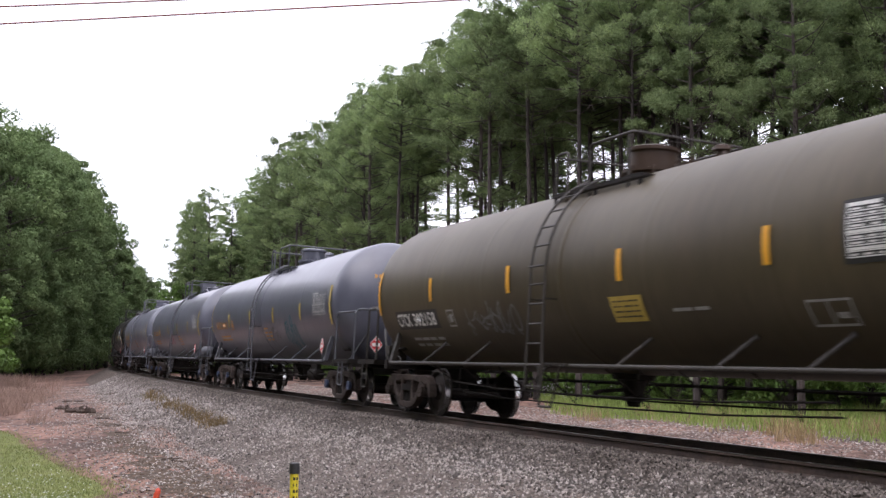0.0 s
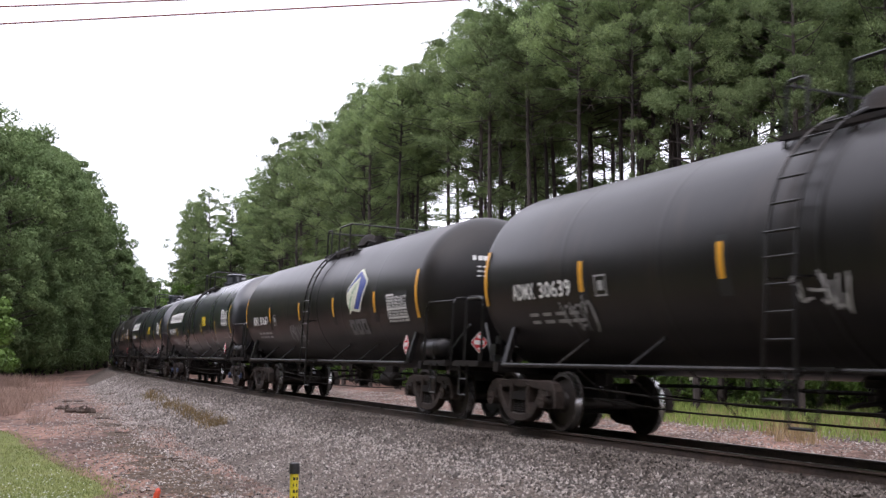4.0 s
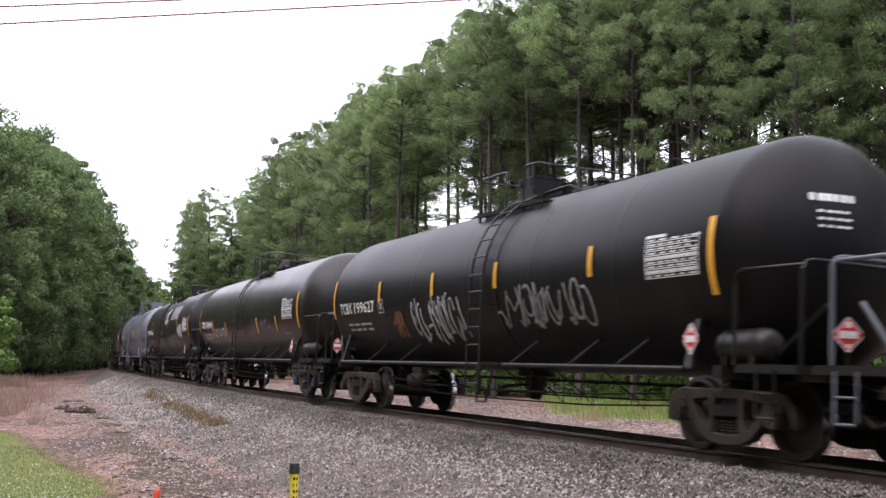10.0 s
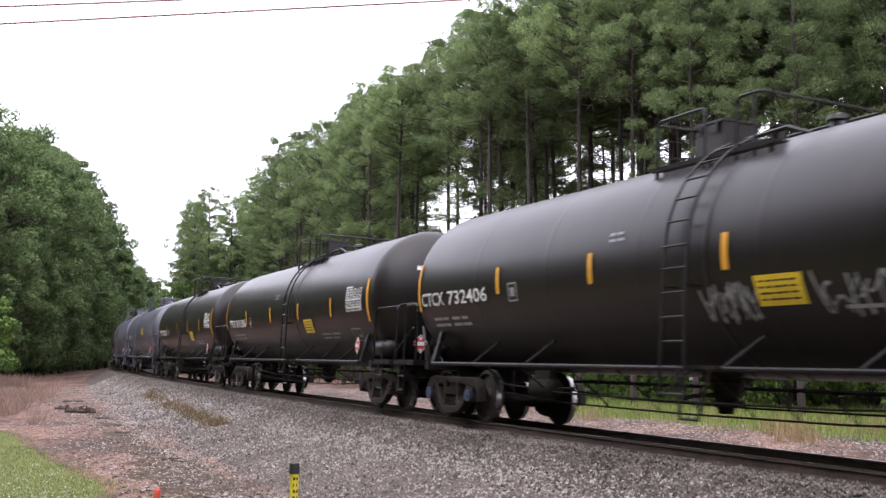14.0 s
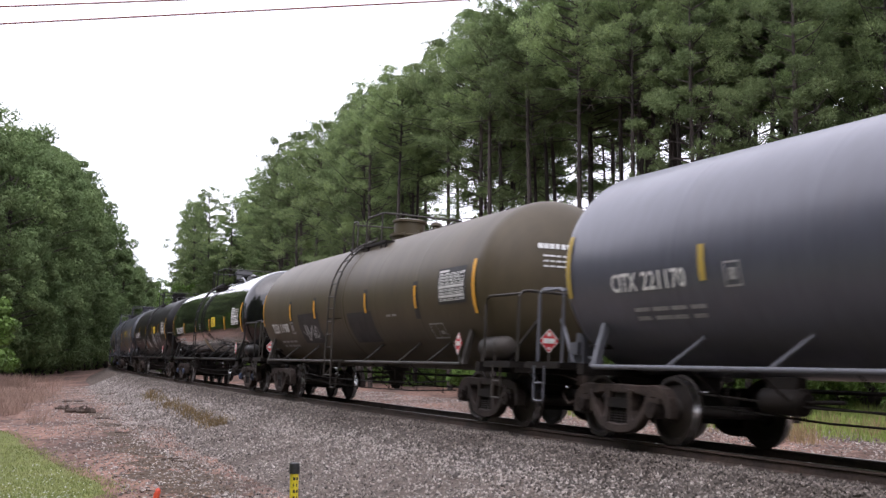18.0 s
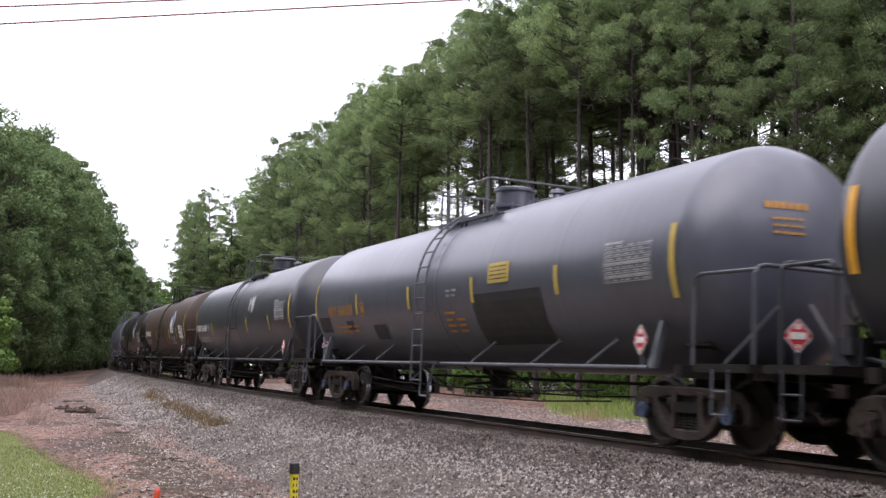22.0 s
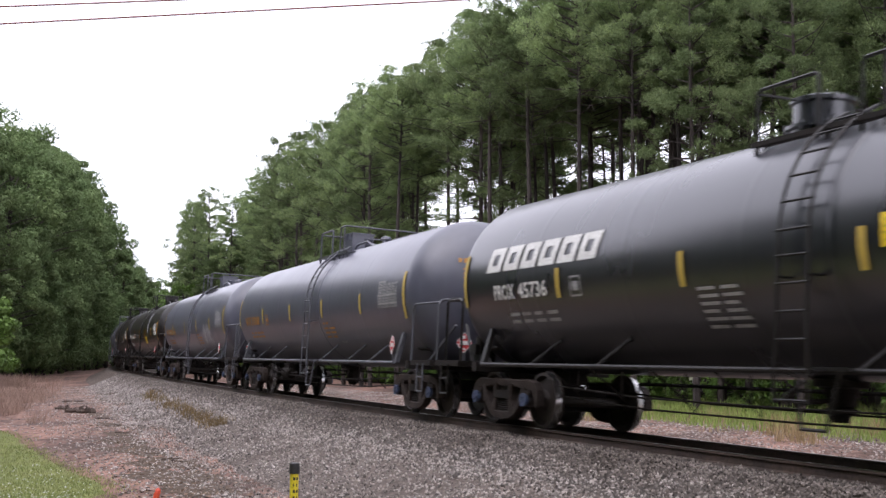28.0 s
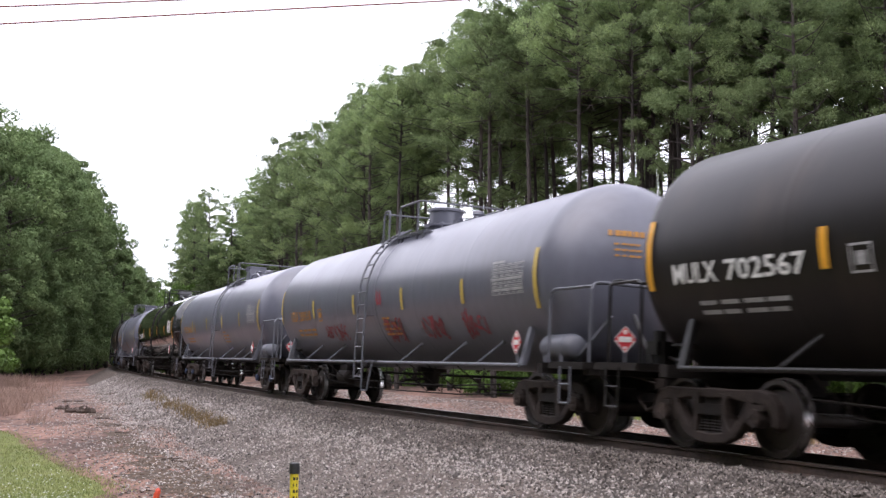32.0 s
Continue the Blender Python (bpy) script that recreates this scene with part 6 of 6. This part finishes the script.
GREY = "weathered grey tank car with orange stencils on the rails"
LIGHT = "light grey tank car with orange stencils on the rails"
BLACKCAR = "satin black tank car with amber strips on the rails"
MATTECAR = "matte black tank car with amber strips on the rails"
LEAFCAR = "sooty black tank car with a blue and cream leaf emblem"
BLOCKCAR = "slate black tank car with white slanted block shapes"
TRAIN = [
    G("dusty olive brown tank car with rusty dome and amber strips", "CTCX 302158", paint="olive", ink="white", tape="amber", patch_under=True, dome_paint="rust", tags=[("grey", -3.3, 1.77, 2.0, 0.55, 6, 0.045)], sign=(1.5, 1.62), sign_new=False, notes=[(2.9, 1.72, 0.9, 1)], caps=False, air=True, mark_x=-6.50, mark_w=1.89, mark_z=1.72, strips=(-4.65, -1.45, 1.85, 4.85, 0.10), box_x=-3.90, ext=0.30),
    G("grey tank car with orange stencils and faded teal graffiti", "NATX 310042", tags=[("cyan", 2.9, 1.75, 1.3, 0.9, 5, 0.06), ("grey", 0.9, 1.7, 1.3, 0.5, 4, 0.05)], caps=True, dome="round", paint="grey", mark_x=-6.49, mark_w=1.83, mark_z=2.01, strips=(-4.35, -1.20, 1.85, 4.85, 0.00), box_x=-3.85, ext=0.30),
    G(GREY, "NATX 301154", lx=1.15, dome="box", tags=[("red", -1.3, 1.78, 1.5, 0.42, 6, 0.05)], air=True, caps=True, mark_x=-6.46, mark_w=1.69, mark_z=2.03, strips=(-4.35, -1.20, 1.85, 4.85, 0.00), box_x=-4.10, ext=0.30),
    G(LIGHT, "UTLX 210828", paint="light", dome="round", air=True, caps=True, mark_x=-6.41, mark_w=2.16, mark_z=2.05, strips=(-4.00, -1.35, 1.85, 4.85, 0.00), box_x=-3.60, ext=0.30),
    G(LEAFCAR, "ADMX 30639", paint="sooty", ink="white", tape="amber", dome="low", logo=True, pads=True, tags=[("white", -5.1, 1.75, 0.9, 0.5, 4, 0.05), ("bright", -0.1, 1.85, 0.9, 0.5, 4, 0.05)], ext=0.00, rear=-6.82),
    G(LEAFCAR, "ADMX 30661", paint="sooty", ink="white", tape="amber", dome="low", logo=True, pads=True, tags=[("white", -2.5, 1.7, 1.5, 0.5, 6, 0.05)], ext=0.00, rear=-6.82),
    G(BLOCKCAR, "PROX 45459", paint="slate", ink="white", tape="dull", blocks=True, sign=(2.1, 2.22), notes=[(1.9, 1.45, 0.6, 1)], air=True, mark_x=-6.58, mark_w=1.70, mark_z=2.02, strips=(-4.45, -1.30, 1.85, 4.85, -0.15), box_x=-4.20, ext=0.30),
    G(BLOCKCAR, "PROX 45451", paint="slate", ink="white", tape="dull", blocks=True, sign=(2.1, 2.22), notes=[(1.9, 1.45, 0.6, 1)], mark_x=-6.58, mark_w=1.65, mark_z=2.04, strips=(-4.40, -1.30, 1.85, 4.85, -0.15), box_x=-4.15, ext=0.30),
    G("matte black tank car with pale blue graffiti by its ladder", "MULX 702583", lx=0.3, paint="matte", ink="white", tape="amber", dome="box", tags=[("bright", 0.15, 2.5, 0.6, 1.3, 6, 0.05), ("grey", 1.1, 1.75, 0.7, 0.4, 4, 0.05)], notes=[(-3.0, 2.25, 0.8, 2), (0.95, 2.9, 0.5, 2), (0.95, 2.35, 0.65, 4), (3.2, 2.45, 0.9, 4), (3.4, 1.95, 0.5, 5)], mark_x=-7.04, mark_w=2.38, mark_z=2.03, strips=(-4.25, -1.35, 1.85, 4.85, 0.00), box_x=-3.80, ext=0.35),
    G(LEAFCAR, "ADMX 30670", lx=0.75, paint="sooty", ink="white", tape="amber", dome="low", logo=True, pads=True, tags=[("bright", 1.5, 1.75, 1.2, 0.75, 6, 0.06), ("bright", 4.7, 1.8, 0.6, 0.6, 4, 0.06)], panels=[("rust", 1.2, 1.5, 1.5, 1.62)], mark_x=-7.04, mark_w=1.96, mark_z=2.10, strips=(-4.45, -1.30, 2.43, 4.86, -0.20), box_x=-4.75, ext=-0.30),
    G("grey tank car with white graffiti along its lower side", "NATX 364397", paint="light", dome="round", tags=[("white", -2.7, 1.75, 1.7, 0.9, 7, 0.05), ("bright", 0.35, 2.4, 0.35, 1.8, 8, 0.05), ("grey", 2.4, 1.7, 3.0, 0.6, 8, 0.05), ("grey", -4.6, 1.6, 1.3, 0.4, 6, 0.04)], caps=True, air=False, mark_x=-6.38, mark_w=1.81, mark_z=2.04, strips=(-4.30, -1.15, 1.85, 4.85, 0.00), box_x=-3.95, ext=0.60),
    G("matte black tank car with white graffiti and amber strips", "TCBX 199627", lx=0.8, paint="jet", ink="white", tape="amber", dome="box", tags=[("rust", -3.7, 1.75, 0.6, 0.6, 4, 0.08), ("bright", -2.6, 1.85, 2.4, 0.95, 9, 0.06), ("white", 1.2, 1.9, 3.0, 0.7, 8, 0.06)], air=True, mark_x=-6.93, mark_w=2.29, mark_z=2.07, strips=(-4.30, -1.45, 1.25, 4.30, 0.20), box_x=-4.25, ext=-0.25),
    G("slate black tank car with small white graffiti", "ADMX 30646", paint="black", ink="white", tape="amber", dome="low", tags=[("bright", -4.5, 1.93, 1.9, 0.32, 7, 0.05), ("grey", -1.2, 1.7, 1.0, 0.5, 4, 0.05), ("grey", 1.4, 2.0, 3.0, 0.4, 7, 0.04)], mark_x=-6.96, mark_w=2.01, mark_z=2.11, strips=(-4.75, -2.40, 2.43, 4.86, -0.25), box_x=-4.75, ext=0.00, rear=-6.82),
    G("matte black tank car with a grey panel and graffiti", "TCBX 196124", lx=-0.6, paint="matte", ink="white", tape="amber", dome="box", panels=[("grey", 1.9, 4.4, 2.7, 3.3)], tags=[("bright", 0.1, 2.9, 0.9, 0.8, 7, 0.06), ("white", -3.0, 1.85, 2.4, 0.9, 8, 0.045), ("white", 1.0, 1.75, 3.2, 0.6, 10, 0.05), ("bright", 4.4, 2.2, 1.3, 0.6, 8, 0.07)], air=True, mark_x=-6.71, mark_w=2.15, mark_z=2.10, strips=(-4.55, -1.85, 1.25, 4.30, 0.30), box_x=-4.20, ext=0.30),
    G("light grey tank car with white stencils and graffiti", "CTCX 731765", paint="light", ink="white", tape="dull", dome="box", sign=(2.42, 2.22), tags=[("bright", 4.0, 1.9, 2.2, 0.75, 8, 0.06)], air=True, caps=False, mark_x=-6.45, mark_w=1.82, mark_z=2.06, strips=(-4.35, -1.15, 1.98, 5.05, 0.00), box_x=-3.90, ext=0.30),
    G(BLACKCAR, "CTCX 732406", paint="black", ink="white", tape="amber", dome="box", sign=(2.3, 1.72), tags=[("white", 1.25, 1.75, 1.0, 0.5, 5, 0.05), ("white", 3.2, 1.8, 1.4, 0.6, 6, 0.05)], notes=[(3.6, 1.65, 1.7, 1), (-0.7, 2.8, 0.4, 2)], air=True, mark_x=-7.27, mark_w=2.79, mark_z=2.06, strips=(-4.05, -1.15, 1.85, 4.85, 0.10), box_x=-3.55, ext=0.30),
    G(BLACKCAR, "CTCX 301206", mark_x=-6.9, mark_w=2.4, paint="black", ink="white", tape="amber", dome="box", sign=(2.3, 1.72), notes=[(3.6, 1.65, 1.7, 2), (-0.7, 2.8, 0.4, 2)], air=True, ext=0.30),
    G(BLACKCAR, "CTCX 732215", mark_x=-6.9, mark_w=2.4, paint="black", ink="white", tape="amber", dome="box", sign=(2.3, 1.72), notes=[(3.6, 1.65, 1.7, 2)], air=True, ext=0.30),
    G("plain grey tank car with white stencils on the rails", "CTCX 301075", paint="grey", ink="white", tape="dull", dome="round", sign=(2.15, 2.22), panels=[("black", 5.3, 5.62, 1.55, 1.85)], notes=[(0.9, 1.85, 0.6, 5)], air=False, mark_x=-6.42, mark_w=1.83, mark_z=2.04, strips=(-4.40, -1.25, 1.85, 4.85, 0.00), box_x=-4.00, ext=0.30),
    G("plain grey tank car with a cream sign on its side", "CITX 221170", paint="grey", ink="white", tape="dull", dome="box", sign=(1.95, 2.15), sign_new=False, air=True, trim="light", mark_x=-6.28, mark_w=1.64, mark_z=2.00, strips=(-4.30, -1.15, 1.85, 4.85, 0.00), box_x=-3.75, ext=0.30),
    G("dusty olive brown tank car with black repainted patches", "TLEX 1198", paint="olive", ink="white", tape="amber", patch_under=False, pads=True, dome="round", panels=[("black", 0.5, 2.2, 1.45, 2.1), ("black", -3.7, -1.85, 1.47, 2.2)], tags=[("bright", -3.45, 1.72, 1.3, 0.4, 6, 0.045)], notes=[(3.1, 1.95, 0.7, 1)], mark_x=-6.50, mark_w=1.70, mark_z=1.76, strips=(-4.40, -2.10, 1.85, 4.85, 0.00), box_x=-4.40, ext=0.30),
    G("gloss black tank car with bright white stencils", "TILX 317947", lx=-0.3, paint="gloss", ink="white", tape="amber", dome="box", sign=(2.3, 2.15), notes=[(-0.35, 2.3, 0.2, 3), (0.9, 1.62, 0.7, 1), (2.7, 1.62, 0.6, 1), (4.0, 1.62, 1.3, 3)], panels=[("tan", 0.1, 0.6, 1.25, 1.75)], caps=True, mark_x=-6.28, mark_w=1.60, mark_z=2.03, strips=(-4.20, -1.25, 1.85, 4.85, -0.05), box_x=-4.45, ext=0.35),
    G("matte black tank car with round white graffiti", "TILX 195328", paint="jet", ink="white", tape="amber", dome="box", sign=(2.75, 2.2), bubbles=[(-2.9, -1.95, 1.37, 1.97), (-0.7, 0.55, 1.35, 2.08)], tags=[("rust", -1.8, 1.68, 0.85, 0.6, 6, 0.08), ("bright", 1.9, 1.85, 1.3, 0.9, 5, 0.06), ("white", 3.7, 1.9, 1.8, 0.8, 6, 0.06)], mark_x=-6.50, mark_w=2.01, mark_z=2.10, strips=(-4.35, -1.15, 1.85, 4.85, 0.15), box_x=-4.05, ext=0.25),
    G("dark grey tank car with silver graffiti along its side", "TILX 317969", paint="dark", ink="white", tape="amber", dome="round", sign=(2.75, 2.3), panels=[("tan", 1.15, 1.7, 1.35, 1.85)], tags=[("tan", -4.4, 1.85, 3.7, 0.55, 9, 0.09), ("tan", 1.6, 1.95, 3.0, 0.75, 9, 0.09)], mark_x=-6.52, mark_w=2.11, mark_z=2.08, strips=(-4.25, -1.25, 1.85, 4.85, 0.15), box_x=-4.00, ext=0.20),
    G("grey tank car with orange stencils and black painted-out patches", "NATX 364159", paint="grey", dome="round", sign=(2.5, 2.35), sign_new=False, panels=[("black", 1.8, 4.3, 1.35, 2.2), ("black", -7.2, -6.4, 1.7, 2.05), ("black", -5.2, -4.7, 1.73, 1.93), ("black", -3.5, -2.75, 1.5, 1.8)], notes=[(0.72, 2.3, 0.5, 2)], caps=True, air=False, mark_x=-6.40, mark_w=1.80, mark_z=2.04, strips=(-4.30, -1.15, 1.85, 4.85, 0.00), box_x=-3.95, ext=0.50),
    G("dark grey tank car with pale graffiti outlines", "ADMX 31069", paint="dark", ink="white", tape="dull", dome="round", tags=[("grey", -3.4, 1.85, 2.2, 0.8, 6, 0.04), ("bright", 2.15, 2.75, 0.7, 0.6, 6, 0.06), ("grey", 1.2, 1.85, 4.0, 0.7, 8, 0.04)], trim="dark", mark_x=-7.07, mark_w=1.93, mark_z=2.01, strips=(-4.10, -1.10, 1.85, 4.85, -0.20), box_x=-4.75, ext=0.00, rear=-6.82),
    G("rust-brown tank car with a leaf emblem", "ADMX 30505", paint="rust", trim="sooty", ink="white", tape="dull", dome="low", logo=True, tags=[("rust", 1.0, 1.8, 1.4, 0.5, 4, 0.06)], mark_x=-6.89, mark_w=1.87, mark_z=2.09, strips=(-4.85, -2.45, 2.43, 4.86, -0.20), box_x=-4.75, ext=0.00, rear=-6.82),
    G(LEAFCAR, "ADMX 30497", lx=0.9, paint="sooty", ink="white", tape="dull", dome="low", logo=True, tags=[("tan", -3.1, 1.7, 2.2, 0.72, 16, 0.10)], panels=[("rust", 0.7, 1.0, 1.6, 1.75)], mark_x=-6.82, mark_w=1.73, mark_z=2.13, strips=(-4.85, -2.55, 2.43, 4.86, -0.20), box_x=-4.75, ext=0.00, rear=-6.82),
    G(GREY, "ADMX 31127", paint="grey", ink="faded", tape="dull", dome="box", ext=0.30),
    G(GREY, "UTLX 207715", paint="light", dome="round", ext=0.30),
    G(BLOCKCAR, "PROX 45736", lx=1.0, dome_x=-0.7, paint="slate", ink="white", tape="dull", blocks=True, sign=(2.1, 2.22), notes=[(-0.9, 1.95, 0.9, 6)], mark_x=-6.28, mark_w=1.74, mark_z=2.05, strips=(-4.20, -1.15, 1.85, 4.85, -0.05), box_x=-3.70, ext=0.30),
    G(GREY, "NATX 310168", paint="grey", dome="box", caps=True, air=False, notes=[(2.7, 1.45, 0.4, 1)], mark_x=-6.50, mark_w=1.78, mark_z=2.05, strips=(-4.30, -1.20, 1.85, 4.85, 0.00), box_x=-3.80, ext=0.30),
    G("grey tank car with orange stencils and white graffiti", "NATX 310133", paint="grey", dome="box", caps=True, air=False, tags=[("bright", 3.3, 1.9, 1.7, 0.8, 7, 0.06)], mark_x=-6.54, mark_w=1.83, mark_z=2.01, strips=(-4.50, -1.20, 1.85, 4.85, 0.00), box_x=-4.10, ext=0.30),
    G("satin black tank car with a yellow plate low on its side", "WFRX 160485", rear=-6.82, paint="black", ink="white", tape="amber", dome="box", sign=(1.7, 1.75), notes=[(-2.6, 2.2, 0.8, 2), (-1.2, 2.75, 0.4, 2), (-2.5, 1.95, 0.5, 1)], panels=[("grey", 2.9, 3.4, 2.3, 3.3)], mark_x=-7.33, mark_w=2.82, mark_z=2.05, strips=(-4.25, -1.35, 1.85, 4.85, 0.00), box_x=-3.75, ext=0.30),
    G(MATTECAR, "MULX 702567", paint="matte", ink="white", tape="amber", dome="box", notes=[(-1.6, 2.85, 0.4, 2), (2.3, 2.3, 0.9, 2), (2.4, 1.98, 0.8, 1), (3.5, 2.35, 0.9, 5), (3.7, 1.9, 0.45, 5)], mark_x=-6.89, mark_w=2.32, mark_z=2.03, strips=(-4.30, -1.35, 1.85, 4.85, 0.00), box_x=-3.80, ext=0.50),
    G("light grey tank car with red graffiti along its side", "UTLX 209118", paint="light", air=True, tags=[("red", 0.3, 2.35, 0.35, 0.5, 3, 0.05), ("red", -3.7, 1.7, 1.7, 0.4, 7, 0.05), ("red", 0.6, 1.7, 1.0, 0.5, 4, 0.06), ("red", 2.7, 1.7, 1.0, 0.5, 4, 0.06), ("red", 4.6, 1.7, 1.0, 0.5, 4, 0.06)], ext=0.30),
    G(LIGHT, "UTLX 206640", paint="light", dome="box", ext=0.30),
    G("gloss black tank car on the rails", "TILX 318020", paint="gloss", ink="white", tape="amber", dome="box", ext=0.30),
    G(LIGHT, "UTLX 207330", paint="light", dome="round", ext=0.30),
    G(MATTECAR, "TCBX 198844", paint="matte", ink="white", tape="amber", dome="box", ext=0.30),
    G(GREY, "NATX 303371", paint="grey", dome="round", ext=0.30),
    G(BLACKCAR, "CTCX 732588", paint="black", ink="white", tape="amber", dome="box", ext=0.30),
]

for number, spec in enumerate(TRAIN):
    make_tank_car(number, spec)


def car_middle(i, t):
    """How far along the track the middle of car i is at t seconds."""
    return ENDS[i] - 8.1 - SPEED * t


def car_pose(s):
    a, b = along(s + 7.1), along(s - 7.1)
    x, y = (a[0] + b[0]) / 2, (a[1] + b[1]) / 2
    turn = math.degrees(math.atan2(b[1] - a[1], b[0] - a[0]))
    return pose(x, y, 0, math.degrees(-BANK), 0, turn)


def motions():
    for car, i in CARS:
        times = [k * 0.5 for k in range(65)]
        walk(car, [(t, car_pose(car_middle(i, t))) for t in times])
    for wheel, a, car in WHEELS:
        i = next(n for c, n in CARS if c == car)
        first = max(0, math.floor((ENDS[i] - 8.1 - 24) / SPEED * 30))
        last = min(960, math.ceil((ENDS[i] - 8.1 + 22) / SPEED * 30))
        rows = []
        rest = pose(a, 0, 0.457)
        if last <= first:
            continue
        if first > 0:
            rows.append((0.0, rest))
        for f in range(first, last + 1):
            rows.append((f / 30, rest @ Matrix.Rotation((f - first) / 30 * SPEED / 0.457, 4, "Y")))
        if last < 960:
            rows.append((32.0, rows[-1][1]))
        walk(wheel, rows)


motions()
